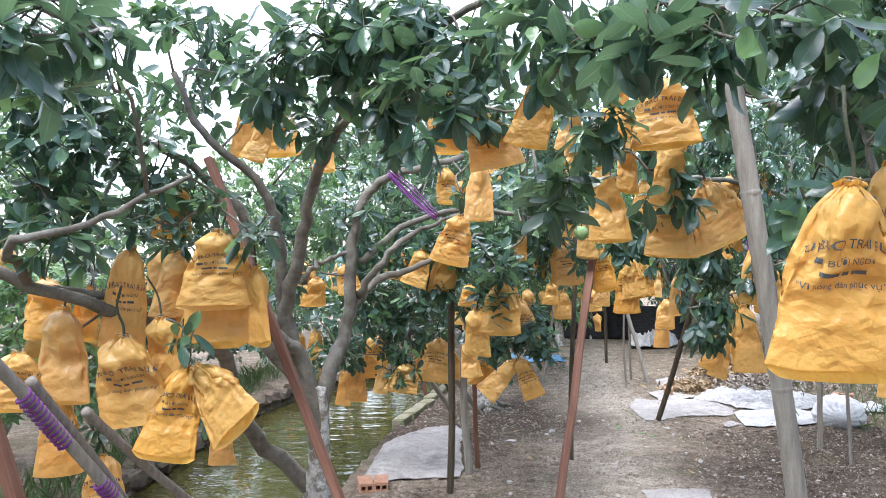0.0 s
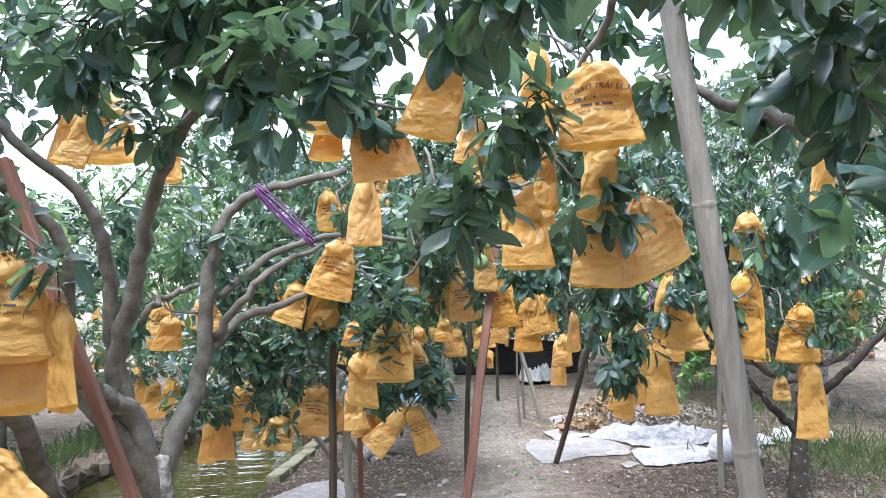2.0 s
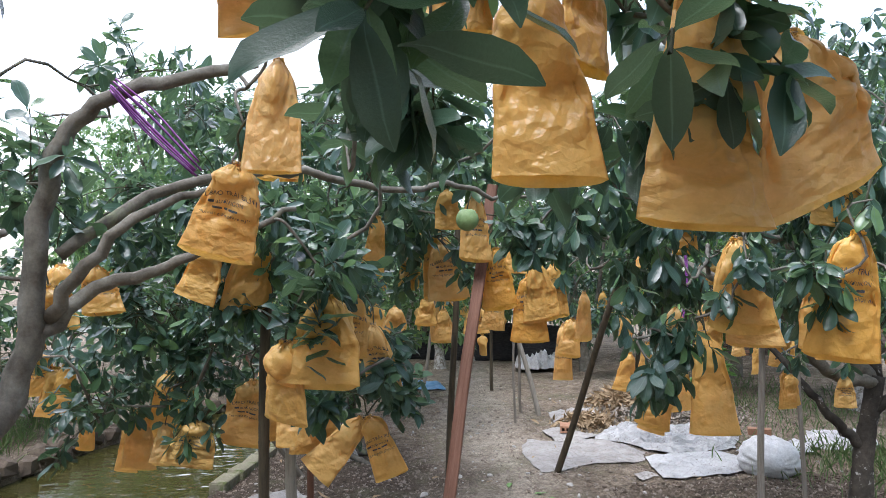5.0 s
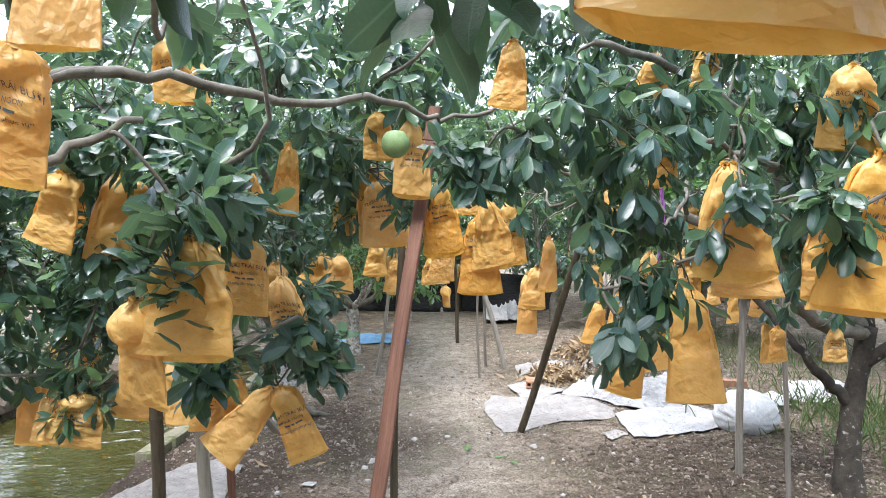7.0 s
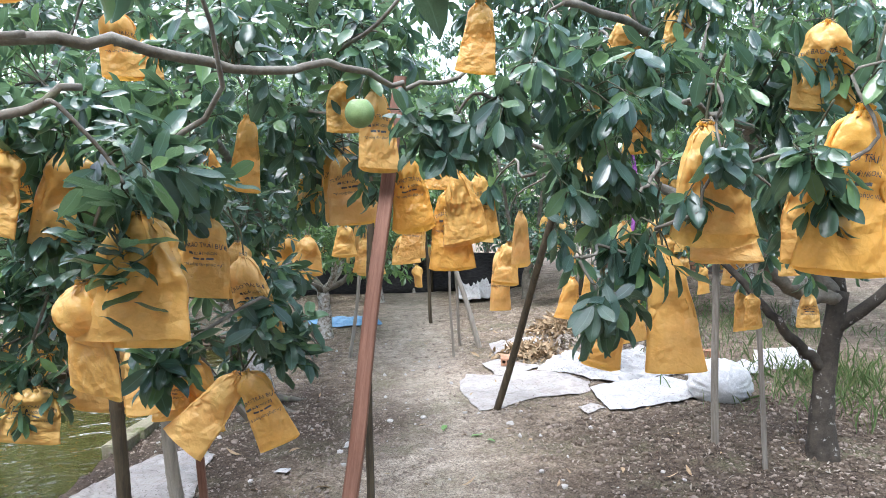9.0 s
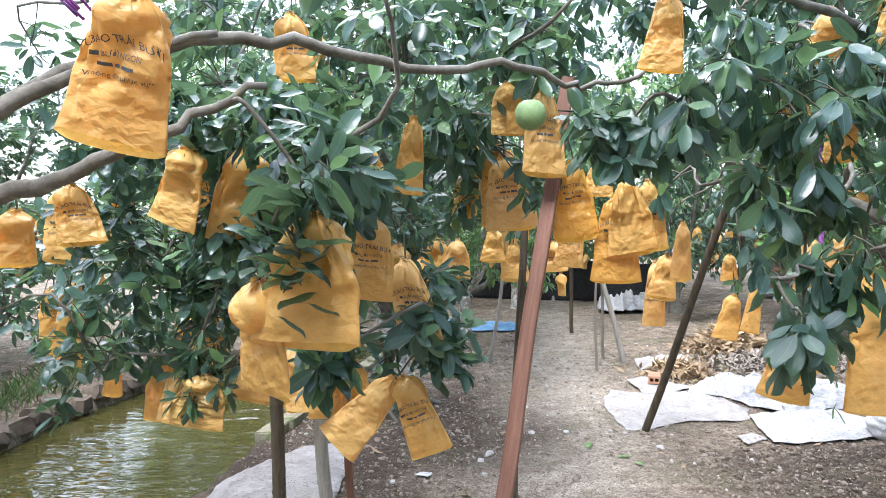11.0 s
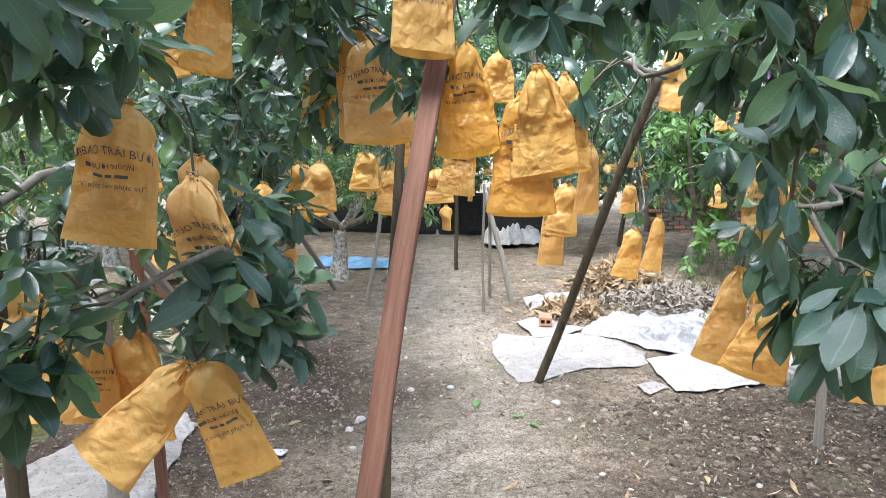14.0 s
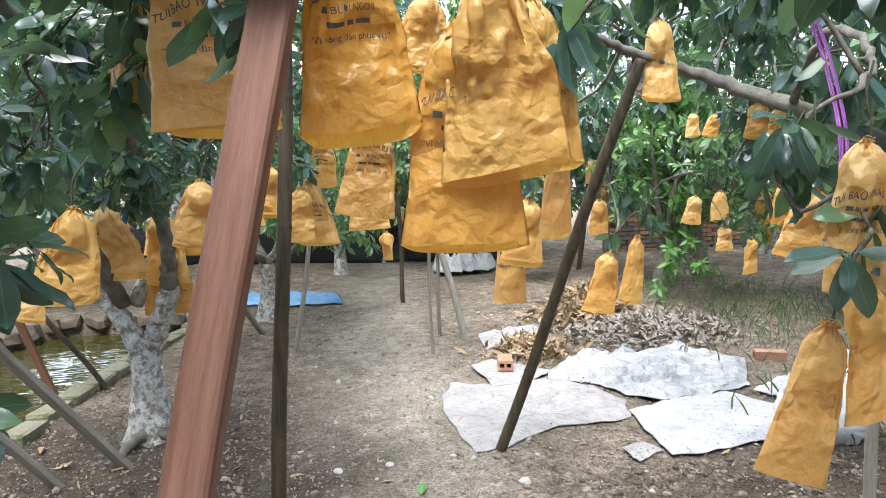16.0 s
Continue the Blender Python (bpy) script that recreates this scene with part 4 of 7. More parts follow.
BAGS_D = [
    (-1.17, 3.06, 1.95, 8, 8, -1, 0.94, 0.82, 2), (-0.78, 3.15, 2.26, 3, -9, 17, 0.69, 0.6, -6), (-0.55, 3.26, 2.19, 8, -7, -2, 0.6, 0.6, -5), (-0.16, 2.96, 2.34, 8, 9, 17, 0.65, 0.6, 3),
    (0.04, 2.96, 2.22, 8, 7, 0, 0.65, 0.6, 2), (-0.92, 4.97, 1.52, 8, 8, 0, 0.97, 0.74, 5), (-0.72, 4.97, 1.61, 1, 1, -5, 0.82, 0.68, -7), (-0.14, 4.47, 1.69, 3, -27, 16, 1.07, 0.7, 3),
    (-0.01, 4.58, 1.7, 8, 24, -5, 1.19, 0.98, 5), (0.32, 4.98, 1.76, 4, -3, -1, 0.71, 0.62, -1),
]
BAGS_E = [
    (-0.79, 5.99, 0.81, 3, 5, 4, 1.04, 1.05, 7), (-0.62, 5.99, 1.02, 1, 3, 0, 0.99, 0.97, -4), (-0.26, 6.0, 0.92, 3, -6, -5, 0.78, 0.84, 4), (-0.04, 5.5, 1.02, 0, -8, -1, 1.06, 0.88, 4),
    (-1.04, 5.58, 1.11, 3, 4, 3, 0.85, 0.79, 1), (-1.18, 5.86, 1.64, 1, -11, 1, 1.12, 1.08, 0), (-0.85, 5.81, 1.64, 4, -17, 21, 0.92, 0.84, -7), (-1.43, 6.23, 1.13, 7, 2, -4, 0.96, 0.78, -1),
    (-1.32, 6.23, 1.03, 3, 8, 0, 0.97, 0.82, -5), (-0.95, 6.4, 0.67, 3, -7, 0, 0.79, 0.91, -1),
]
BAGS_F = [
    (-0.83, 6.48, 0.76, 8, 6, -1, 0.69, 1.13, -2), (-1.19, 6.43, 0.72, 8, -2, 3, 0.63, 0.84, 1), (-0.58, 6.13, 0.99, 0, -1, -5, 0.87, 0.68, 7), (-0.07, 5.24, 1.06, 0, -13, 2, 1.17, 0.91, 1),
    (-0.82, 3.43, 2.41, 1, -15, 2, 1.23, 0.84, 1), (-1.01, 3.65, 2.44, 6, -7, -2, 0.85, 0.79, -5), (0.01, 2.91, 2.37, 6, -2, -5, 0.99, 0.68, 0), (0.61, 3.34, 2.32, 8, -8, 0, 0.76, 0.7, 2),
    (0.17, 5.59, 1.44, 8, 9, -2, 0.9, 0.6, -4), (2.1, 4.0, 1.57, 4, -22, -4, 1.0, 0.95, 7),
]
BAGS_G = [
    (2.38, 3.86, 1.52, 2, -20, -1, 0.91, 0.79, 2), (2.43, 3.88, 1.24, 3, -14, -3, 0.9, 1.13, 1), (2.79, 5.08, 2.06, 8, 9, -3, 0.68, 0.6, -6), (2.07, 3.24, 2.38, 1, -15, 2, 0.71, 0.6, -3),
    (1.89, 2.98, 2.11, 8, 6, -4, 0.7, 0.95, 3), (3.32, 5.03, 1.85, 8, 4, -1, 0.97, 0.73, -3), (0.305, 3.87, 1.49, 6, -22, 1, 1.12, 0.83, -1), (0.17, 3.95, 1.345, 4, -47, 6, 0.95, 0.9, 5),
    (0.4, 4.41, 1.48, 7, -15, 3, 0.77, 0.68, -6), (0.48, 4.56, 1.36, 1, -28, -4, 0.72, 0.81, 5),
]
BAGS_H = [
    (0.45, 4.86, 1.39, 8, -26, -1, 0.73, 0.71, 4), (0.45, 4.67, 0.96, 3, -14, 39, 0.89, 0.91, 2), (0.46, 4.65, 0.97, 5, -22, -28, 0.89, 0.79, 4), (0.28, 4.92, 0.98, 3, -21, 1, 0.88, 0.78, 1),
    (0.13, 4.7, 1.09, 8, 7, -4, 0.8, 0.88, -2), (-0.3, 5.1, 0.89, 0, -10, 4, 1.09, 0.6, -1), (-0.5, 5.35, 0.83, 8, 2, 2, 0.61, 0.7, -1), (0.2, 4.89, 0.97, 1, -1, 0, 0.6, 0.6, -4),
    (1.8, 4.33, 1.33, 3, -23, -7, 1.04, 1.16, -3), (1.73, 4.54, 1.09, 8, -25, 12, 0.81, 0.7, -2),
]
BAGS_I = [
    (1.76, 4.01, 1.69, 6, -11, 1, 1.05, 0.98, 1), (1.89, 4.16, 1.49, 1, -13, 2, 1.02, 0.64, -2), (2.06, 3.77, 1.7, 2, -20, 12, 1.03, 1.14, 1), (3.11, 5.36, 1.26, 4, 6, 2, 0.64, 0.6, -6),
    (2.85, 5.3, 1.01, 8, 0, -5, 0.6, 0.62, 0), (3.34, 5.49, 0.97, 1, -3, 4, 0.69, 0.6, 6), (1.21, 4.3, 2.09, 3, -9, 3, 0.68, 0.6, 6), (1.87, 4.66, 2.16, 4, -5, -2, 0.65, 0.6, 7),
    (2.06, 4.62, 2.19, 8, 3, -2, 0.79, 0.61, -2), (2.37, 4.23, 2.04, 7, -27, 12, 0.97, 0.83, 4),
]
BAGS_J = [
    (1.85, 4.55, 1.82, 8, -3, -4, 0.65, 0.6, 0), (1.81, 4.77, 1.99, 8, -7, 4, 0.6, 0.6, -5), (0.84, 4.89, 1.96, 4, 4, 3, 0.6, 0.6, 2), (0.96, 4.81, 1.93, 1, -4, 4, 0.7, 0.92, 4),
    (0.88, 5.33, 1.74, 0, -7, -3, 0.96, 0.83, -6), (0.51, 4.75, 1.82, 3, 8, 3, 0.6, 0.73, 4), (0.0, 5.36, 2.34, 1, 2, 0, 0.94, 0.85, 7), (0.12, 5.38, 2.24, 8, -3, 1, 0.63, 0.64, 5),
    (-0.37, 5.46, 1.71, 0, -8, 4, 0.81, 0.63, 6), (-0.21, 5.43, 1.73, 8, -7, 1, 0.94, 0.9, -4),
]
BAGS_K = [
    (0.44, 6.45, 2.67, 5, -5, 2, 0.73, 0.87, 0), (0.54, 5.94, 1.29, 1, 189, -2, 0.72, 0.72, 7), (0.78, 6.93, 1.36, 4, -5, 5, 0.9, 0.88, 2), (-0.73, 6.22, 0.79, 8, 5, -2, 0.78, 0.64, 4),
    (1.03, 7.08, 1.42, 8, -9, -2, 0.93, 0.78, 4), (1.18, 7.24, 1.32, 3, 9, 0, 0.86, 0.7, 2), (1.1, 5.02, 1.7, 2, -9, -5, 0.73, 0.81, 1), (1.27, 5.01, 1.57, 2, -17, 4, 0.8, 0.87, 2),
    (1.28, 4.95, 1.63, 6, -20, -9, 0.78, 0.84, 7), (1.41, 5.1, 1.63, 0, -16, -8, 0.56, 0.76, 0),
]
BAGS_L = [
    (1.37, 5.61, 1.76, 4, -12, 4, 0.6, 0.6, -4), (0.88, 5.43, 1.81, 1, -18, 0, 1.07, 1.13, 0), (0.78, 5.59, 1.84, 6, -34, 9, 0.61, 1.0, 2), (2.14, 7.11, 1.21, 5, -24, 5, 0.9, 1.35, 6),
    (2.14, 6.91, 1.26, 8, -17, 4, 1.01, 1.05, -6), (2.06, 6.43, 1.47, 8, -15, -2, 0.67, 1.23, 5), (1.24, 5.62, 1.5, 0, -17, 3, 0.6, 0.66, -7), (0.67, 8.26, 1.37, 4, -17, -3, 1.29, 1.35, -5),
    (0.5, 8.08, 1.21, 3, -19, -1, 1.3, 1.16, -6), (0.24, 7.95, 1.26, 6, -15, -3, 1.3, 1.14, 4),
]
BAGS_M = [
    (0.52, 8.15, 0.96, 1, -8, -2, 1.28, 0.97, -4), (1.31, 8.39, 1.35, 1, -22, -2, 1.18, 1.18, 2), (1.41, 8.5, 1.64, 0, -8, -2, 0.85, 0.9, 2), (-0.08, 8.25, 1.36, 0, -23, -1, 1.2, 0.69, -6),
    (-0.29, 8.67, 0.81, 8, -16, 3, 1.09, 0.93, -7), (1.64, 8.2, 1.31, 1, -17, -2, 1.15, 0.78, 6), (0.23, 7.81, 1.97, 1, 9, -5, 0.74, 0.6, 2), (0.23, 8.0, 1.76, 4, -8, 4, 0.77, 0.79, 2),
    (2.86, 7.51, 0.93, 3, -12, 7, 1.01, 0.96, 1), (3.01, 7.48, 1.02, 3, -1, 7, 0.81, 1.05, -3),
]
BAGS_N = [
    (2.52, 6.51, 1.95, 8, -8, 1, 0.89, 1.12, -3), (2.96, 7.83, 1.21, 8, 1, 0, 0.82, 0.77, 5), (1.98, 5.06, 1.07, 3, -16, 11, 0.76, 0.87, -1), (2.05, 5.05, 1.14, 3, 6, -8, 0.79, 0.76, 0),
    (2.06, 5.07, 1.4, 7, -24, 7, 0.65, 0.82, -4), (2.77, 6.02, 1.39, 1, -8, 11, 0.7, 0.69, 3), (2.81, 6.0, 1.29, 3, -1, 11, 1.04, 0.7, 1), (3.33, 6.94, 1.68, 8, -7, -3, 0.74, 0.6, -1),
    (3.42, 6.91, 1.65, 8, -3, 1, 0.74, 0.6, 0), (4.6, 9.25, 1.17, 8, -9, 4, 0.99, 0.85, 1),
]
BAGS_O = [
    (5.08, 9.51, 0.88, 8, -6, -5, 0.97, 0.79, -3), (5.18, 9.27, 0.79, 3, 7, -5, 0.94, 0.9, 2), (4.47, 8.83, 1.81, 8, 9, 5, 0.9, 0.62, 3), (4.3, 8.88, 1.82, 8, -4, -5, 0.71, 0.65, -7),
    (3.41, 6.16, 0.92, 3, 5, -5, 0.83, 0.75, 0), (3.52, 6.37, 1.15, 8, 4, 3, 1.03, 0.8, -7),
]
NEAR_BAGS = BAGS_A + BAGS_B + BAGS_C + BAGS_D + BAGS_E + BAGS_F + BAGS_G + BAGS_H + BAGS_I + BAGS_J + BAGS_K + BAGS_L + BAGS_M + BAGS_N + BAGS_O


def tie_whorls(rows, seed):
    """Leaf whorls on the twigs that carry the bags, sorted by the tree that they grow on."""
    r = random.Random(seed)
    out = {"pond": [], "roof": [], "right": [], "mid": []}
    for x, y, z in [row[:3] for row in rows]:
        if r.random() < 0.45 or (y < 5.8 and 0.3 < x < 1.4 and y > 4.6) or y < 1.3:
            continue
        key = "pond" if x < 0.55 and y < 4.3 else "roof" if y < 3.3 and x > 0.3 else "right" if x > 1.55 and y < 8 else "mid"
        out[key].append((x + r.uniform(-0.03, 0.03), y - 0.03 + r.uniform(-0.03, 0.03), z + 0.09, 0.05, 0.04, 1))
    return out


def crown_clumps(centre, half, count, seed):
    """Clumps that fill a crown's round body unevenly."""
    rng = np.random.RandomState(seed)
    out = []
    for _ in range(count):
        d = rng.normal(size=3)
        d = d / np.linalg.norm(d) * rng.rand() ** 0.4
        out.append((centre[0] + half[0] * d[0], centre[1] + half[1] * d[1], centre[2] + half[2] * d[2], rng.uniform(0.2, 0.34), rng.uniform(0.18, 0.3), int(rng.randint(7, 13))))
    return out


def build_pond_tree():
    b = (-0.66, 3.62, 0.0)
    t = tree_thing(b, "pomelo tree with limewashed trunk leaning over the pond bank")
    L = [trunk(t, b, [(-0.68, 3.66, -0.05), (-0.66, 3.6, 0.4), (-0.64, 3.56, 0.72), (-0.63, 3.53, 0.98)], 0.08, 0.03, M_LIME, "flaking limewashed trunk")]
    L += [limb(t, b, p, r0, r1, seed=k) for k, (p, r0, r1) in enumerate([
        ([(-0.65, 3.57, 0.72), (-0.69, 3.53, 1.0), (-0.8, 3.5, 1.28), (-0.72, 3.4, 1.57), (-0.62, 3.25, 1.9), (-0.48, 3.05, 2.14), (-0.3, 2.9, 2.4)], 0.05, 0.016),
        ([(-0.655, 3.58, 0.6), (-0.7, 3.53, 0.92), (-0.95, 3.42, 1.35), (-0.93, 3.35, 1.75), (-1.1, 3.2, 2.0), (-1.4, 2.9, 2.2)], 0.045, 0.014),
        ([(-0.645, 3.56, 0.72), (-0.61, 3.57, 1.0), (-0.53, 3.75, 1.27), (-0.5, 3.78, 1.65), (-0.45, 3.78, 1.92), (-0.27, 3.74, 2.06), (0.1, 3.7, 2.15)], 0.046, 0.016),
        ([(-0.53, 3.76, 1.3), (-0.4, 3.86, 1.48), (-0.2, 3.86, 1.56), (0.0, 3.82, 1.64), (0.2, 3.9, 1.75)], 0.026, 0.008)] + [
        ([(-0.67, 3.57, 0.85), (-0.72, 3.5, 1.12), (-0.78, 3.42, 1.21), (-0.83, 3.34, 1.27), (-0.92, 3.2, 1.34), (-1.15, 2.9, 1.42), (-1.45, 2.6, 1.5)], 0.042, 0.016),
        ([(-0.68, 3.56, 0.95), (-0.79, 3.5, 1.28), (-0.81, 3.48, 1.44), (-0.81, 3.45, 1.62), (-0.83, 3.4, 1.83), (-0.9, 3.33, 2.0), (-1.1, 3.2, 2.2), (-1.2, 3.1, 2.45)], 0.04, 0.014),
        ([(-0.72, 3.5, 1.5), (-0.66, 3.5, 1.57), (-0.59, 3.55, 1.61), (-0.51, 3.6, 1.65)], 0.016, 0.01),
        ([(-0.48, 3.8, 1.42), (-0.3, 3.75, 1.64), (-0.13, 3.85, 1.78), (0.1, 3.9, 1.86)], 0.022, 0.008),
        ([(-0.66, 3.6, 0.42), (-1.0, 3.5, 0.8), (-0.98, 3.0, 1.25), (-1.3, 2.7, 1.42), (-1.7, 2.4, 1.62)], 0.045, 0.02),
        ([(-1.5, 2.52, 1.53), (-1.39, 2.25, 1.66), (-1.16, 2.39, 1.75), (-0.9, 2.5, 1.9)], 0.018, 0.008),
        ([(-0.46, 3.82, 1.6), (-0.2, 4.0, 1.82), (0.1, 4.1, 1.9), (0.5, 4.26, 1.87), (0.8, 4.4, 1.9), (1.03, 4.5, 1.86), (1.25, 4.52, 1.92)], 0.02, 0.006),
        ([(-0.48, 3.05, 2.14), (-0.2, 2.6, 2.3), (0.1, 2.3, 2.42), (0.4, 2.2, 2.5)], 0.02, 0.008)])]
    dress(t, b, POND_TREE_A + POND_TREE_B + WHORLS["pond"] + [(0.29, 3.81, 1.54, 0.07, 0.05, 2)], L, 11, 0.102, 0.3, 1.75, 280)


def build_mid_tree():
    b = (0.37, 8.1, 0.0)
    t = tree_thing(b, "pomelo tree with white limewashed trunk beside the pond rim")
    L = [trunk(t, b, [(0.41, 7.98, -0.06), (0.4, 8.01, 0.15), (0.385, 8.04, 0.34), (0.37, 8.06, 0.52)], 0.1, 0.062, M_LIME, "mossy limewashed trunk")]
    L += [limb(t, b, p, r0, r1, seed=20 + k, mat=m) for k, (p, r0, r1, m) in enumerate([
        ([(0.385, 8.05, 0.28), (0.35, 8.07, 0.46), (0.27, 8.1, 0.62), (0.17, 8.12, 0.75), (0.05, 8.1, 0.87), (-0.1, 8.0, 1.05), (-0.4, 7.7, 1.4), (-0.6, 7.2, 1.7)], 0.066, 0.016, M_LIME),
        ([(0.385, 8.05, 0.28), (0.4, 8.06, 0.44), (0.45, 8.06, 0.56), (0.5, 8.04, 0.68), (0.53, 8.0, 0.8)], 0.068, 0.05, M_LIME),
        ([(0.51, 8.02, 0.7), (0.53, 8.0, 0.82), (0.54, 7.95, 0.98), (0.5, 7.8, 1.25), (0.45, 7.2, 1.6), (0.35, 6.4, 1.8), (0.3, 5.4, 1.85), (0.35, 4.7, 1.75)], 0.05, 0.012, M_BARK),
        ([(0.33, 8.12, 0.7), (0.5, 8.4, 1.1), (0.7, 8.7, 1.6), (0.9, 9.0, 2.1)], 0.045, 0.015, M_LIME),
        ([(0.28, 8.1, 0.7), (0.15, 7.8, 1.1), (-0.1, 7.0, 1.3), (-0.25, 6.0, 1.3), (-0.3, 5.3, 1.1)], 0.045, 0.01, M_BARK),
        ([(0.4, 6.8, 1.75), (0.7, 6.2, 1.9), (0.85, 5.6, 2.05), (0.8, 5.0, 2.1)], 0.025, 0.01, M_BARK)])]
    for k, p in enumerate([[(0.42, 7.95, 0.06), (0.55, 7.8, 0.015), (0.75, 7.7, -0.04)], [(0.38, 7.95, 0.06), (0.3, 7.75, 0.01), (0.2, 7.6, -0.04)], [(0.45, 8.0, 0.06), (0.65, 8.05, 0.01), (0.85, 8.1, -0.04)]]):
        limb(t, b, p, 0.035, 0.012, "root", M_BARK, 8, 90 + k)
    dress(t, b, MID_TREE_A + MID_TREE_B + MID_TREE_C + MID_TREE_D + MID_TREE_E + WHORLS["mid"] + crown_clumps((0.25, 8.3, 2.3), (1.6, 1.3, 1.2), 52, 5), L, 12, 0.1, 0.4, 1.65, 280)


def build_right_tree():
    b = (3.55, 5.65, 0.0)
    t = tree_thing(b, "low-forked pomelo tree with dark mossy trunk in bare soil")
    L = [trunk(t, b, [(3.55, 5.65, -0.06), (3.56, 5.66, 0.3), (3.6, 5.65, 0.6), (3.66, 5.63, 0.94)], 0.06, 0.05, M_BARK_DARK, "dark trunk with patches of lichen")]
    L += [limb(t, b, p, r0, r1, seed=40 + k, mat=M_BARK_DARK if k in (0, 2, 4) else M_BARK) for k, (p, r0, r1) in enumerate([
        ([(3.57, 5.65, 0.5), (3.45, 5.68, 0.62), (3.32, 5.72, 0.78), (3.21, 5.95, 1.04), (3.0, 6.3, 1.4)], 0.036, 0.014),
        ([(3.65, 5.63, 0.9), (3.4, 5.6, 0.94), (3.12, 5.57, 1.16), (2.96, 5.43, 1.7), (2.7, 5.2, 1.95), (2.0, 4.7, 2.1), (1.5, 4.35, 2.1)], 0.042, 0.012),
        ([(3.62, 5.64, 0.7), (3.85, 5.5, 0.95), (4.1, 5.3, 1.3), (4.5, 5.1, 1.8)], 0.038, 0.014),
        ([(3.66, 5.63, 0.9), (3.45, 5.75, 1.15), (3.15, 5.9, 1.36), (2.9, 6.12, 1.54), (2.79, 6.38, 1.66), (2.65, 6.5, 1.74), (2.45, 6.5, 1.8), (2.3, 6.45, 1.82), (2.1, 6.4, 1.88)], 0.042, 0.013)] + [
        ([(3.66, 5.63, 0.92), (3.8, 5.9, 1.5), (3.7, 6.3, 2.1), (3.4, 6.6, 2.5)], 0.04, 0.012),
        ([(2.7, 5.2, 1.95), (2.4, 4.7, 1.75), (2.1, 4.3, 1.7), (1.75, 4.1, 1.75)], 0.02, 0.008),
        ([(2.88, 6.2, 1.58), (2.65, 5.8, 1.75), (2.4, 5.4, 1.62), (2.2, 5.25, 1.5)], 0.016, 0.007)])]
    dress(t, b, RIGHT_TREE_A + RIGHT_TREE_B + RIGHT_TREE_C + RIGHT_TREE_D + WHORLS["right"] + crown_clumps((3.8, 6.7, 2.5), (1.5, 1.2, 1.1), 46, 6), L, 13, 0.104, 1.05, 1.2, 290)


def build_roof_tree():
    b = (2.35, 1.5, 0.0)
    t = tree_thing(b, "spreading pomelo tree propped on a grey bamboo pole")
    L = [trunk(t, b, [(2.35, 1.5, -0.05), (2.33, 1.55, 0.5), (2.25, 1.65, 1.1)], 0.09, 0.07, M_BARK, "grey trunk")]
    L += [limb(t, b, p, r0, r1, seed=60 + k) for k, (p, r0, r1) in enumerate([
        ([(2.27, 1.63, 1.0), (2.0, 1.95, 1.6), (1.6, 2.12, 1.9), (1.42, 2.15, 1.94), (1.23, 2.2, 2.0), (1.12, 2.35, 2.1), (1.0, 2.5, 2.22)], 0.05, 0.01),
        ([(2.27, 1.63, 1.0), (1.9, 1.9, 1.75), (1.55, 2.15, 2.1), (1.36, 2.24, 2.31), (0.9, 2.1, 2.45), (0.4, 1.9, 2.4)], 0.045, 0.012),
        ([(2.25, 1.65, 1.1), (1.7, 1.5, 1.9), (1.2, 1.3, 2.25), (0.7, 1.2, 2.3), (0.3, 1.3, 2.3)], 0.04, 0.01),
        ([(0.9, 2.1, 2.45), (0.8, 2.3, 2.35), (0.7, 2.5, 2.1), (0.62, 2.55, 1.95)], 0.014, 0.006)])]
    # the last ten clumps are added overhead, out of view, to shade the near bag
    dress(t, b, ROOF_TREE_A + ROOF_TREE_B + WHORLS["roof"] + crown_clumps((1.25, 0.9, 2.45), (0.75, 0.7, 0.2), 10, 8), L, 14, 0.11, 0.55, 1.2, 280)


WHORLS = tie_whorls(NEAR_BAGS, 5)
build_pond_tree()
build_mid_tree()
build_right_tree()
build_roof_tree()


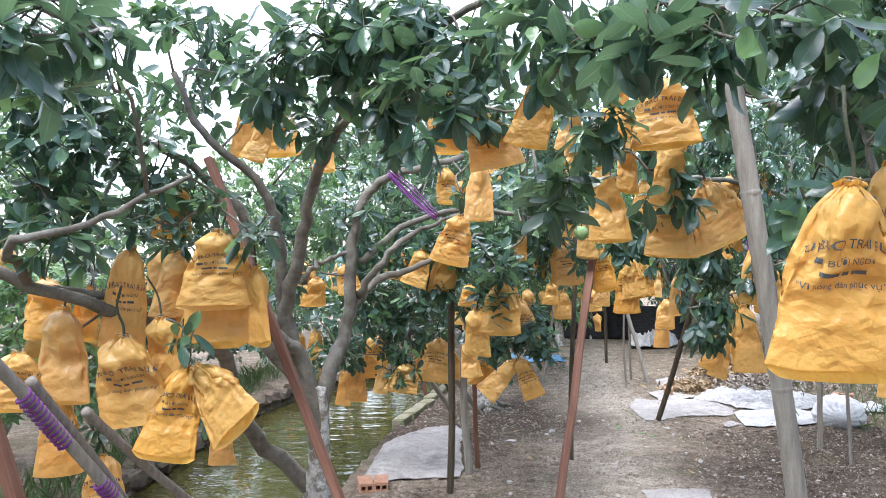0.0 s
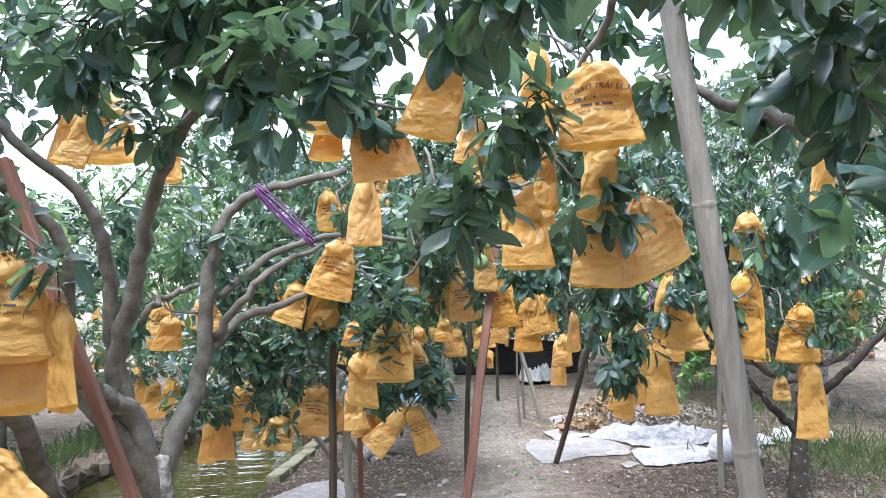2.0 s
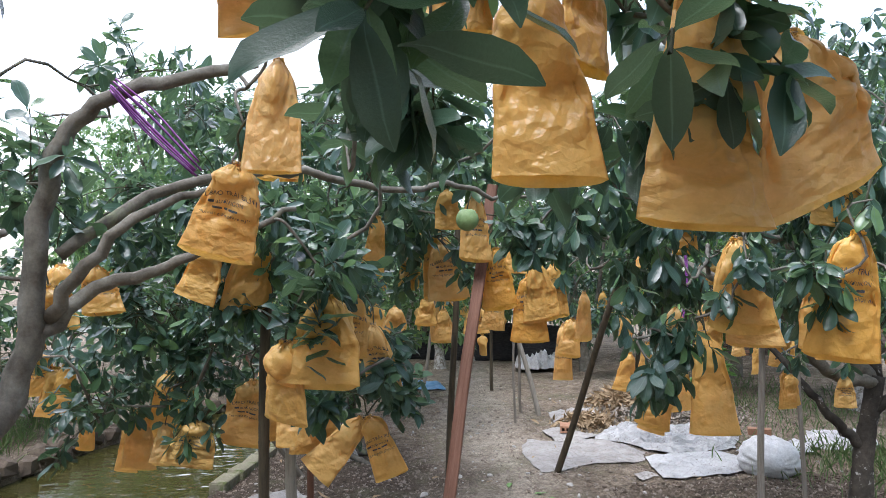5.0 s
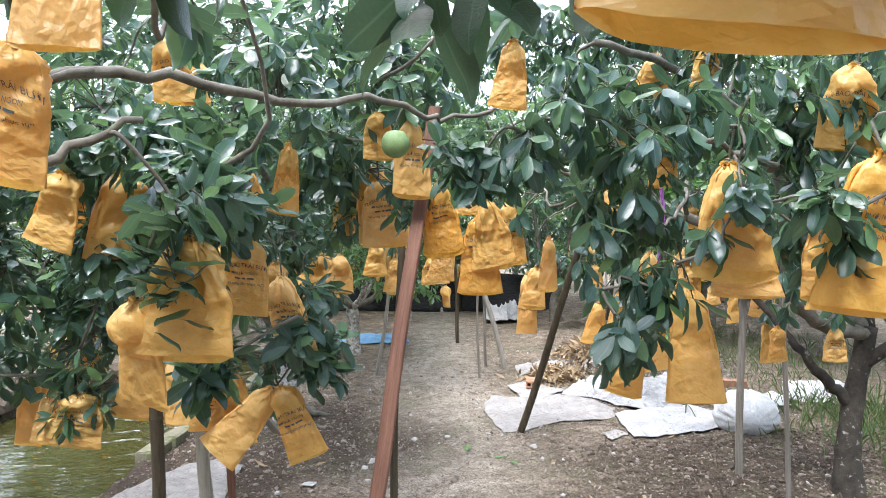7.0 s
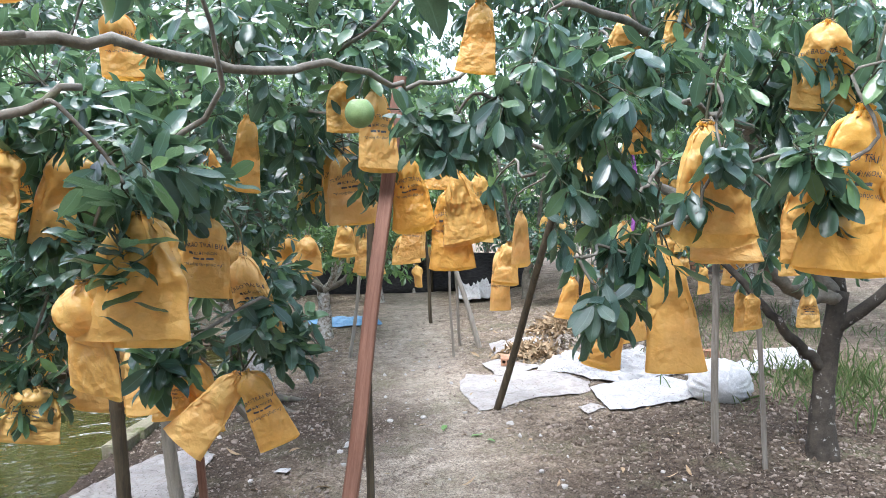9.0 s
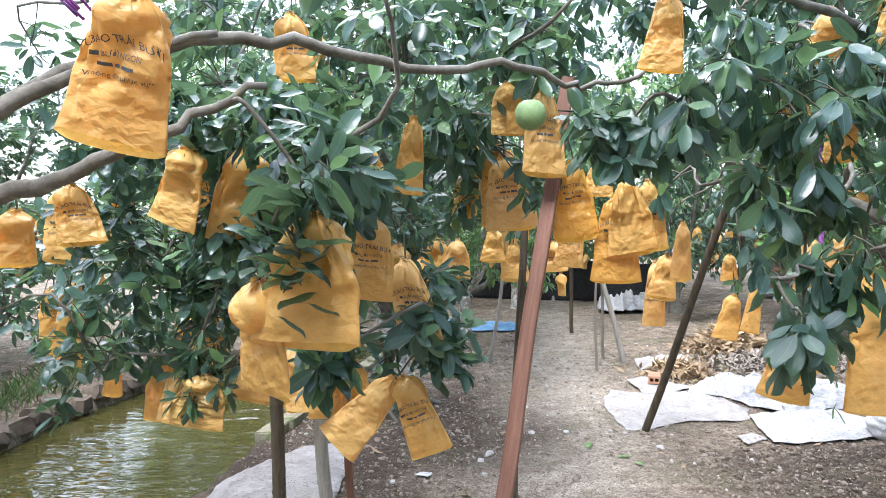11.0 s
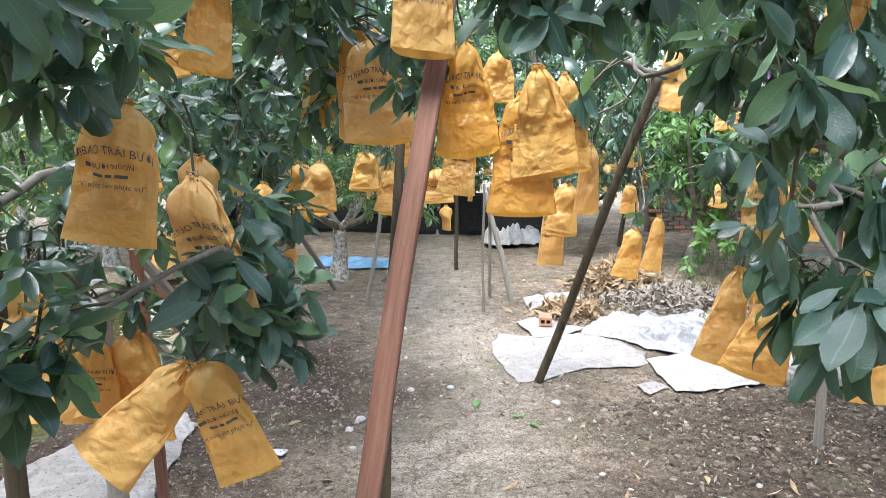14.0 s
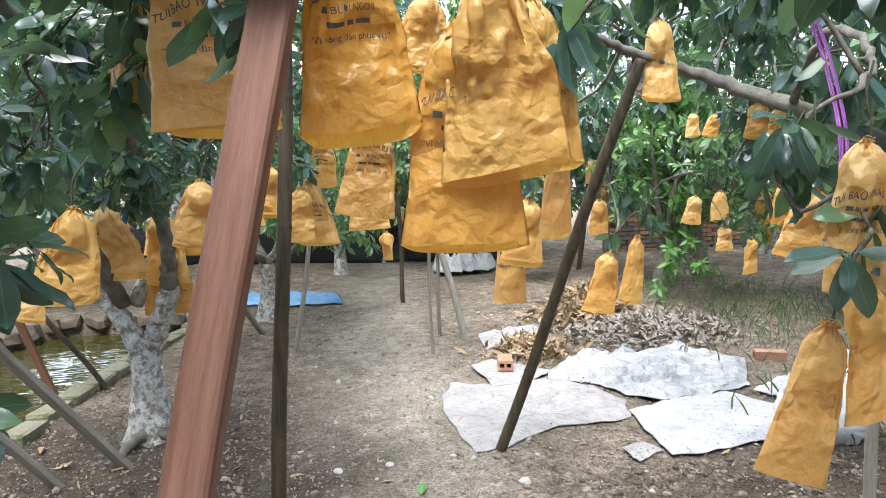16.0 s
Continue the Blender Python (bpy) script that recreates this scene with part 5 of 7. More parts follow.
def orchard_tree(seed, height=4.3, reach=1.7, label="bushy pomelo tree in the orchard row", mat=None, low=0.85, size=0.125, lime=True, clumps=64, density=1.1):
    """A whole tree for the rows behind: short trunk, spreading limbs, a round uneven crown."""
    rng = np.random.RandomState(seed)
    t = tree_thing((0, 0, 0), label)
    fork = (rng.uniform(-0.08, 0.08), rng.uniform(-0.08, 0.08), 0.6)
    L = [trunk(t, (0, 0, 0), [(0, 0, -0.05), (0.02, 0.01, 0.3), fork], 0.085, 0.07, M_LIME if lime else M_BARK, "limewashed trunk" if lime else "dark trunk")]
    for k in range(6):
        a = k * 1.05 + rng.uniform(-0.3, 0.3)
        c, s, q = math.cos(a), math.sin(a), rng.uniform(0.6, 0.9) * reach
        L.append(limb(t, (0, 0, 0), [fork, (0.3 * c * q, 0.3 * s * q, 0.95), (0.65 * c * q, 0.65 * s * q, 1.5 * height / 2.6), (c * q, s * q, rng.uniform(1.6, 2.2) * height / 2.6)], 0.045, 0.012, sides=7, seed=seed + k, mat=M_LIME if lime and k % 2 else M_BARK))
    blobs = []
    for k in range(clumps):
        a, u = rng.uniform(0, 6.28), rng.rand() ** 0.6
        z = low + (height - low) * rng.rand()
        w = reach * (0.55 + 0.5 * math.sin(math.pi * min(1, max(0.1, (z - low + 0.5) / (height - low + 0.6)))))
        blobs.append((u * w * math.cos(a), u * w * math.sin(a), z, rng.uniform(0.28, 0.45), rng.uniform(0.24, 0.38), int(rng.randint(9, 16))))
    dress(t, (0, 0, 0), blobs, L, seed, size, 0.5, density, 0, mat or M_LEAF_FAR_LIT, False, -1)
    return t


# spots behind and beside the camera are unseen, added to close in light and reflections
ROW_SPOTS = [(1.09, 11.1, 0), (2.2, 14.3, 1), (4.6, 13.4, 2), (-3.6, 5.6, 1), (-3.7, 9.2, 2), (-2.6, 13.6, 0), (6.4, 9.2, 0), (5.6, 16.2, 1), (-0.4, 15.2, 2), (6.9, 6.0, 2), (8.2, 12.6, 1), (3.6, 18.2, 0), (0.8, 18.6, 1), (-4.2, 17.0, 0), (8.0, 17.5, 2), (-6.6, 7.5, 0), (10.5, 9.0, 2), (-1.9, -2.2, 1), (2.6, -2.6, 2), (-3.4, 1.6, 0), (5.2, 1.8, 1), (6.0, 20.5, 2), (-1.5, 21.0, 0), (6.3, 11.6, 2), (3.1, 15.6, 0), (-1.6, 12.4, 1), (-5.2, 10.4, 2), (-9.5, 3.5, 1), (9.5, 3.0, 0)]
protos = {}
for k, (x, y, kind) in enumerate(ROW_SPOTS):
    m = pose(x, y, 0, 0, 0, 77 * k) @ Matrix.Diagonal((1, 1, (0.95 + 0.06 * (k % 4)) * (0.62 if x < -2.5 and y < 12 else 1), 1))
    thin = y > 16 or y < 4 or x < -5 or x > 9
    if (kind, thin) not in protos:
        protos[kind, thin] = orchard_tree(100 + 7 * kind, lime=kind != 2, size=0.2 if thin else 0.125, density=0.4 if thin else 1.1, label=("bushy pomelo tree with limewashed trunk" if kind != 2 else "dark-stemmed pomelo tree with thick leaves"), mat=M_LEAF if kind == 2 else M_LEAF_FAR_LIT)
        protos[kind, thin].matrix_basis = m
    else:
        copy_thing(protos[kind, thin], m)

young = orchard_tree(151, 2.3, 0.5, "slim young pomelo tree with bright green leaves", M_BRIGHT, 0.5, 0.14, False, 18)
young.matrix_basis = pose(5.2, 10.7, 0, 0, 0, 40)

# ---- props: bamboo poles and planks that hold the limbs up ----
def prop_pole(foot, top, r, mat, label, name="bamboo_prop", sides=12, node=0.33, taper=0.85):
    foot, top = np.array(foot, float), np.array(top, float)
    d = top - foot
    n = max(12, int(np.linalg.norm(d) / 0.02))
    s = np.linspace(-0.04, 1, n)
    line = foot + s[:, None] * d + 0.008 * np.sin(s * 7 + foot[0] * 9)[:, None] * np.array([1, 0.6, 0])
    along = s * np.linalg.norm(d) + foot[1] * 0.3
    v, q = tube(line, r * np.interp(s, [0, 1], [1, taper]), sides, 0.07, int(foot[1] * 100))
    t = thing(name, tuple(foot), label, "prop", "tree props")
    part("pole", fast_mesh("pole", v - foot, q, mat), t)
    if mat is M_PLANK_GREY:
        return t
    unit = d / np.linalg.norm(d)
    for k in range(1, int(along[-1] / node) + 1):
        if along[1] < k * node < along[-2]:
            p = np.array([np.interp(k * node, along, line[:, i]) for i in range(3)]) - foot
            w = r * np.interp(k * node, along, np.interp(s, [0, 1], [1, taper]))
            v, q = tube([p - 0.009 * unit, p - 0.003 * unit, p + 0.003 * unit, p + 0.009 * unit], [w * 0.99, w * 1.05, w * 1.06, w * 0.99], sides, 0.05, k, False)
            part("node", fast_mesh("node", v, q, mat), t)
    return t


def prop_plank(foot, top, w, d, mat, label, turn=0.0, seed=0):
    foot, top = Vector(foot), Vector(top)
    up = (top - foot).normalized()
    length = (top - foot).length + 0.05
    bm = bmesh.new()
    bmesh.ops.create_cube(bm, size=1)
    bmesh.ops.subdivide_edges(bm, edges=[e for e in bm.edges if abs(e.verts[0].co.z - e.verts[1].co.z) > 0.5], cuts=14)
    for v in bm.verts:
        v.co = (v.co.x * w, v.co.y * d, (v.co.z + 0.5) * length - 0.05)
        v.co += Vector((noise.noise((0, seed, v.co.z * 2.1)), noise.noise((3, seed, v.co.z * 1.7)), 0)) * 0.010
    long_edges = [e for e in bm.edges if abs(e.verts[0].co.z - e.verts[1].co.z) > 0.02]
    bmesh.ops.bevel(bm, geom=long_edges, offset=0.004, segments=1, affect="EDGES")
    me = bpy.data.meshes.new("plank")
    bm.to_mesh(me)
    bm.free()
    me.materials.append(mat)
    t = thing("plank_prop", foot, label, "prop", "tree props")
    p = part("plank", me, t)
    p.matrix_basis = up.to_track_quat("Z", "Y").to_matrix().to_4x4() @ pose(0, 0, 0, 0, 0, turn)
    return t


GREY_L, DARK_L = "weathered grey bamboo pole propping a pomelo branch", "dark stained bamboo pole stuck in the soil"
prop_pole((1.21, 2.26, 0), (0.86, 2.17, 2.55), 0.033, M_BAMBOO_GREY, GREY_L, node=0.62)
prop_pole((0.985, 5.82, 0), (1.07, 5.9, 1.95), 0.021, M_BAMBOO_DARK, DARK_L)
prop_pole((2.095, 7.2, 0.0), (2.42, 6.47, 1.78), 0.027, M_BAMBOO_DARK, "dark leaning pole standing on a white sheet")
prop_pole((0.0, 4.93, 0), (0.05, 4.77, 1.8), 0.025, M_BAMBOO_DARK, DARK_L)
prop_pole((0.14, 5.38, 0), (0.1, 5.3, 1.0), 0.03, M_BAMBOO_GREY, "split grey pole standing on a mat")
prop_pole((3.12, 6.03, 0), (3.2, 6.1, 1.4), 0.023, M_PLANK_GREY, "rough grey stick propping a branch")
prop_pole((2.27, 9.23, 0), (2.25, 9.2, 1.15), 0.014, M_PLANK_GREY, "thin grey stake in the soil")
prop_pole((2.67, 9.65, 0), (2.4, 9.7, 1.05), 0.03, M_BAMBOO_GREY, "short thick grey stake leaning on another")
prop_pole((2.5, 9.83, 0), (2.43, 9.7, 1.1), 0.017, M_PLANK_GREY, "thin grey stake in the soil")
prop_pole((2.54, 11.55, 0), (2.5, 11.5, 1.2), 0.026, M_BAMBOO_DARK, DARK_L)
prop_pole((1.27, 9.66, 0), (1.47, 9.6, 1.4), 0.02, M_BAMBOO_GREY, "thin grey leaning stake")
prop_pole((0.0, 9.0, 0), (-0.45, 8.9, 0.75), 0.018, M_BAMBOO_DARK, "thin dark stake leaning over the pond rim")
prop_pole((5.3, 12.9, 0), (5.4, 12.8, 1.3), 0.035, M_BAMBOO_DARK, DARK_L)
prop_pole((-0.95, 3.1, 0), (-1.47, 1.72, 1.75), 0.022, M_BAMBOO_GREY, "grey pole wound with purple ribbon")
prop_pole((-1.03, 3.12, 0), (-1.32, 2.25, 1.22), 0.02, M_PLANK_GREY, "rough grey pole leaning into the branches")
prop_pole((-0.82, 3.53, 0), (-1.25, 2.45, 1.08), 0.02, M_PLANK_GREY, "rough grey pole leaning into the branches")
prop_plank((0.68, 4.49, 0), (1.09, 5.04, 2.0), 0.052, 0.036, M_PLANK_RED, "reddish hardwood plank leaning under a branch", 20, 1)
prop_plank((-0.19, 2.84, 0), (-1.02, 3.04, 2.05), 0.05, 0.034, M_PLANK_RED, "dark red plank leaning against a limb", 10, 2)
prop_plank((3.13, 5.59, 0), (3.1, 5.6, 1.4), 0.045, 0.025, M_PLANK_GREY, "upright grey batten beside the trunk", -14, 3)
prop_plank((0.22, 5.6, 0), (0.18, 5.45, 1.1), 0.035, 0.025, M_PLANK_RED, "short reddish batten on the mat", 5, 4)
prop_plank((0.33, 7.58, 0), (-0.42, 7.18, 1.16), 0.06, 0.03, M_PLANK_GREY, "low slanting grey plank", 30, 5)
prop_plank((-0.31, 8.98, 0), (-0.6, 8.77, 1.05), 0.05, 0.03, M_PLANK_RED, "reddish plank leaning over the pond", 30, 6)
prop_plank((0.07, 7.43, 0), (-0.4, 7.12, 0.75), 0.05, 0.03, M_PLANK_GREY, "low slanting grey plank", 30, 7)
prop_plank((1.02, 10.45, 0), (0.5, 10.1, 0.9), 0.05, 0.03, M_PLANK_GREY, "slanting grey plank braced against a trunk", 30, 8)
prop_plank((-1.08, 2.2, 0), (-1.36, 1.9, 1.6), 0.06, 0.03, M_PLANK_RED, "dark red plank at the edge of the branches", 15, 9)


# ---- fruit bags ----
def bag_profile(v, W, fruit):
    """Half width, half depth at the height v (0 at the top ruff, 1 at the hem); slim ones hang straight, wide ones flare."""
    at = [0, 0.022, 0.042, 0.08, 0.15, 0.24, 0.34, 0.46, 0.6, 0.78, 1.0]
    line = np.array([0, 0, 0, 0.13, 0.27, 0.42, 0.57, 0.70, 0.80, 0.90, 1.0])
    full = np.array([0, 0, 0, 0.22, 0.46, 0.67, 0.80, 0.85, 0.87, 0.91, 0.98])
    f = min(1.0, max(0.0, (fruit - 0.058) / 0.016))
    half = 0.5 * W * (line * (1 - f) + full * f)
    half[:3] = (0.020, 0.015, 0.011)
    if fruit > 0.0675 and W < 0.2:
        half = half * np.array([1, 1, 1, 1, 1.1, 1.15, 1.08, 0.86, 0.84, 0.95, 1.08])
    a = np.interp(v, at, half)
    b = np.interp(v, at, [0.02, 0.014, 0.010, 0.018, 0.033, fruit * 0.72, fruit * 0.98, fruit * 0.95, fruit * 0.6, 0.028, 0.02])
    return a, b


def bag_point(th, v, W, H, fruit, seed, skew):
    a, b = (float(q) for q in bag_profile(v, W, fruit))
    c, s = math.cos(th), math.sin(th)
    s = s * (1 - min(1.0, v) * 0.5 * (1 - abs(s)))
    # gathers that run out from the tie, sharp like folded paper
    u = (th / 6.2832 * 7 + 1.5 * noise.noise((seed, 1.7 * c, 1.7 * s))) % 1.0
    fan = abs(2 * u - 1) * 2 - 1
    u2 = (th / 6.2832 * 13 + 1.2 * noise.noise((seed + 5, 2.1 * c, 2.1 * s))) % 1.0
    fan2 = abs(2 * u2 - 1) * 2 - 1
    pleat = 0.30 * math.exp(-(max(0.0, v - 0.045) / 0.15) ** 1.3) * fan + 0.12 * math.exp(-(max(0.0, v - 0.07) / 0.25) ** 1.5) * fan2
    fold = 0.30 * min(1, v * 2.5) * (1 - 0.6 * max(0.0, v - 0.5)) * math.sin(3 * th + seed + 2.4 * noise.noise((seed, v * 1.6, 1.0)))
    x, y = a * c * (1 + pleat), b * s * (1 + pleat + fold)
    z = -H * v + (0.11 * H * max(0, v - 0.6) / 0.4 if s < 0 else 0.0) * skew + 0.012 * v * math.sin(th + seed)
    if v < 0.04:
        z += 0.016 * noise.noise((seed, 2 * c, 2 * s)) + 0.004 * math.sin(5 * th + seed)
    sway = 0.035 * (v - 0.065) * math.sin(seed * 1.7) + 0.012 * v * math.sin(seed * 1.1 + 3 * v)
    stir = 0.006 * min(1.0, 4 * v)
    return (x + sway + stir * noise.noise((9 * c + seed, 9 * s, 7 * v)), y + stir * noise.noise((seed - 8 * c, 8 * s, 6 * v)), z)


def facets(x, y, cell, seed):
    """Heights -0.5 to 0.5 that run straight between the corners of a net of triangles."""
    r = np.random.RandomState(int(seed * 13) % 9973).rand(64, 64) - 0.5
    u, v = x / cell + 30, y / cell + 30
    s = 0.366 * (u + v)
    i, j = np.floor(u + s).astype(int), np.floor(v + s).astype(int)
    a, b = u + s - i, v + s - j
    g = lambda m, n: r[(i + m) % 64, (j + n) % 64]
    big = a > b
    return np.where(big, (1 - a) * g(0, 0) + (a - b) * g(1, 0) + b * g(1, 1), (1 - b) * g(0, 0) + (b - a) * g(0, 1) + a * g(1, 1))


def bag_paper(W, H, fruit, seed, skew, rows, cols, rounds):
    """The bag's paper as a grid: a flat tube that cannot stretch, gathered at its tie, slung over the fruit and left to buckle."""
    P = np.array([bag_point(2 * math.pi * j / cols, i / (rows - 1), W, H, fruit, seed, skew) for i in range(rows) for j in range(cols)])
    n = np.arange(rows * cols).reshape(rows, cols)
    right = np.roll(n, -1, 1)
    gi, gj = np.meshgrid(np.arange(rows) / rows, np.arange(cols) / cols, indexing="ij")
    uneven = 1 + 0.02 * value_noise(gi * 9, gj * 11, 1.0, int(seed) + 7) * np.clip(1.5 - 1.5 * gi, 0, 1)
    front = np.clip(-np.sin(2 * np.pi * gj), 0, 1) ** 0.5
    wide = (2 * W / cols) * uneven
    high = (H / (rows - 1)) * (1 - 0.07 * skew * front) * (2 - uneven)
    sets = []

    def link(a, b, length, k):
        sets.append((a.ravel(), b.ravel(), np.asarray(length).ravel(), k))

    for p in (0, 1):
        link(n[:, p::2], right[:, p::2], wide[:, p::2], 0.5)
        link(n[p:-1:2], n[p + 1::2], high[p:-1:2], 0.5)
    slant = np.hypot(wide, high)
    for p in (0, 1):
        link(n[p:-1:2], right[p + 1::2], slant[p:-1:2], 0.3)
        link(right[p:-1:2], n[p + 1::2], slant[p:-1:2], 0.3)
    right2 = np.roll(n, -2, 1)
    for p in range(4):
        cols_p = [q for q in range(cols) if q % 4 == p]
        link(n[:, cols_p], right2[:, cols_p], 2 * wide[:, cols_p], 0.03)
        rows_p = [q for q in range(rows - 2) if q % 4 == p]
        link(n[rows_p], n[np.array(rows_p) + 2], 2 * high[rows_p], 0.03)
    tie = max(1, round(0.055 * (rows - 1)))
    a = np.arange(cols) * 2 * np.pi / cols
    knot = np.stack([0.012 * np.cos(a) * (1 + 0.3 * np.sin(7 * a)), 0.011 * np.sin(a) * (1 + 0.3 * np.sin(7 * a)), np.full(cols, -0.055 * H)], 1)
    size_in = 0.042 if fruit < 0.06 else 0.056 if W > 0.233 else 0.063 if W > 0.2 else 0.057
    ball = np.array([0.0, 0.0, -0.055 * H - 0.010 - size_in])
    flat = 1 - 0.03 * np.clip((gi.ravel() - 0.35) / 0.5, 0, 1)
    for step in range(rounds):
        P[:, 2] -= 0.00016
        P[:, 1] *= flat
        for ia, ib, length, k in sets:
            d = P[ib] - P[ia]
            size = np.sqrt((d * d).sum(1)) + 1e-9
            d *= (k * (1 - length / size))[:, None]
            P[ia] += d
            P[ib] -= d
        off = P - ball
        size = np.sqrt((off * off).sum(1)) + 1e-9
        push = np.clip(size_in / size - 1, 0, None)
        P += off * push[:, None]
        P[n[tie]] = knot
    # below the fruit the paper hangs flat and straight, its mouth pressed between two side folds
    P = P.reshape(rows, cols, 3)
    hem = P[-1].copy()
    for _ in range(3):
        hem = 0.5 * hem + 0.25 * (np.roll(hem, 1, 0) + np.roll(hem, -1, 0))
    g = np.arange(cols) / cols
    tri = np.abs(2 * g - 1) * 2 - 1
    gape = 0.012 + 0.012 * math.sin(seed * 2.3) ** 2
    pressed = np.stack([0.5 * W * tri + hem[:, 0].mean(), -np.sign(g - 0.5) * gape * (1 - tri**2) + hem[:, 1].mean(), hem[:, 2]], 1)
    hem = 0.8 * pressed + 0.2 * hem
    start = round(0.5 * (rows - 1))
    for i in range(start, rows):
        f = (i - start) / (rows - 1 - start)
        P[i] += min(1.0, 2.2 * f) * (P[start] * (1 - f) + hem * f - P[i])
    # the lasting creases of handled paper: flat facets that meet in sharp folds
    out = np.cross(np.roll(P, -1, 1) - np.roll(P, 1, 1), np.gradient(P, axis=0))
    out /= np.linalg.norm(out, axis=2)[..., None] + 1e-9
    if (out[rows // 3:, :, 1] * P[rows // 3:, :, 1]).sum() < 0:
        out = -out
    down, across = gi * H, gj * 2 * W
    wx, wy = across + 0.03 * value_noise(across, down, 8, int(seed) + 3), down + 0.03 * value_noise(across, down, 8, int(seed) + 4)
    dent = 0.034 * facets(wx, 0.6 * wy, 0.07, seed) + 0.015 * facets(wx + 0.5 * wy, wy, 0.034, seed + 1) + 0.003 * facets(wx, wy - 0.4 * wx, 0.016, seed + 2)
    calm = np.interp(gi, [0, 0.07, 0.2, 0.5, 0.72, 1.0], [0.2, 0.35, 1.0, 0.9, 0.4, 0.25])
    edge = np.clip(np.minimum(np.abs(gj - 0.5), np.minimum(gj, 1 - gj)) * 2 * W / 0.025, 0.04, 1)
    P += out * (dent * calm * edge)[..., None]
    P[tie] = knot
    return P


def bag_mesh(P, mat):
    rows, cols = P.shape[:2]
    i, j = np.meshgrid(np.arange(rows - 1), np.arange(cols), indexing="ij")
    i, j = i.ravel(), j.ravel()
    q = np.stack([i * cols + j, (i + 1) * cols + j, (i + 1) * cols + (j + 1) % cols, i * cols + (j + 1) % cols], 1)
    return fast_mesh("paper_bag", P.reshape(-1, 3), q, mat)


def flat_text(words, height, arch=0.0):
    """Letters as flat triangles, centred, with an arch."""
    cu = bpy.data.curves.new("letters", "FONT")
    cu.body, cu.size, cu.align_x, cu.resolution_u = words, height * 1.4, "CENTER", 2
    ob = new("letters", cu)
    bpy.context.view_layer.update()
    me = bpy.data.meshes.new_from_object(ob.evaluated_get(bpy.context.evaluated_depsgraph_get()))
    bpy.data.objects.remove(ob)
    bm = bmesh.new()
    bm.from_mesh(me)
    bmesh.ops.triangulate(bm, faces=bm.faces[:])
    for _ in range(2):
        bmesh.ops.subdivide_edges(bm, edges=[e for e in bm.edges if e.calc_length() > 0.005], cuts=1)
        bmesh.ops.triangulate(bm, faces=bm.faces[:])
    bm.verts.index_update()
    pts = [(v.co.x, v.co.y - arch * v.co.x * v.co.x) for v in bm.verts]
    tris = [tuple(v.index for v in f.verts) for f in bm.faces]
    bm.free()
    return pts, tris


def bar_row(lengths, height, gap):
    """Plain bars in place of writing."""
    total = sum(lengths) + gap * (len(lengths) - 1)
    x, pts, tris = -total / 2, [], []
    for w in lengths:
        k = len(pts)
        n = max(1, int(w / 0.005))
        for i in range(n + 1):
            pts += [(x + w * i / n, 0), (x + w * i / n, height)]
        for i in range(n):
            tris += [(k + 2 * i, k + 2 * i + 2, k + 2 * i + 3), (k + 2 * i, k + 2 * i + 3, k + 2 * i + 1)]
        x += w + gap
    return pts, tris


def beside(bars, words, shift_bars, shift_words):
    """A bar and words on one line."""
    n = len(bars[0])
    return ([(x + shift_bars, y) for x, y in bars[0]] + [(x + shift_words, y) for x, y in words[0]], bars[1] + [tuple(i + n for i in f) for f in words[1]])


WRITING = [(flat_text("TÚI BAO TRÁI BƯỞI", 0.0165, 2.2), 0.125), (beside(bar_row([0.02], 0.0095, 0.007), flat_text("BƯỞI NGON", 0.0115), -0.05, 0.012), 0.155), (bar_row([0.03, 0.013, 0.03], 0.0075, 0.006), 0.175), (flat_text("“Vì nông dân phục vụ”", 0.0125, 0.6), 0.2)]


def print_mesh(line, P, W, H):
    """One line of the bag's blue print, laid on its paper."""
    (pts, fs), down = line
    rows, cols = P.shape[:2]
    xy = np.array(pts)
    u = (0.75 + xy[:, 0] / (2 * W)) * cols
    v = np.clip((down - xy[:, 1]) / H, 0, 0.99) * (rows - 1)
    j, i = np.floor(u).astype(int), np.floor(v).astype(int)
    fu, fv = (u - j)[:, None], (v - i)[:, None]
    j0, j1 = j % cols, (j + 1) % cols
    top, low = P[i, j0] * (1 - fu) + P[i, j1] * fu, P[i + 1, j0] * (1 - fu) + P[i + 1, j1] * fu
    out = np.cross(P[i, j1] - P[i, j0], P[i + 1, j0] - P[i, j0])
    out /= np.linalg.norm(out, axis=1)[:, None] + 1e-9
    if out[:, 1].mean() > 0:
        out = -out
    return fast_mesh("print", top * (1 - fv) + low * fv + 0.0022 * out, fs, M_INK, False)


def pomelo_mesh(r, seed, detail=2):
    bm = bmesh.new()
    bmesh.ops.create_icosphere(bm, subdivisions=detail, radius=r)
    for v in bm.verts:
        t = v.co.z / r
        v.co *= 1 + 0.05 * max(0, t) ** 2 + 0.015 * noise.noise(v.co * 20 + Vector((seed, 0, 0)))
        if t > 0.85:
            v.co.z -= (t - 0.85) * r * 0.8
    me = bpy.data.meshes.new("pomelo")
    bm.to_mesh(me)
    bm.free()
    for f in me.polygons:
        f.use_smooth = True
    me.materials.append(M_FRUIT)
    return me


BAG_KINDS = [(0.235, 0.35, 0.064, 1), (0.225, 0.32, 0.066, 1), (0.245, 0.37, 0.062, 1), (0.19, 0.34, 0.061, 0), (0.23, 0.29, 0.076, 0), (0.18, 0.33, 0.062, 1), (0.25, 0.34, 0.059, 0), (0.215, 0.33, 0.068, 1), (0.19, 0.27, 0.068, 0)]
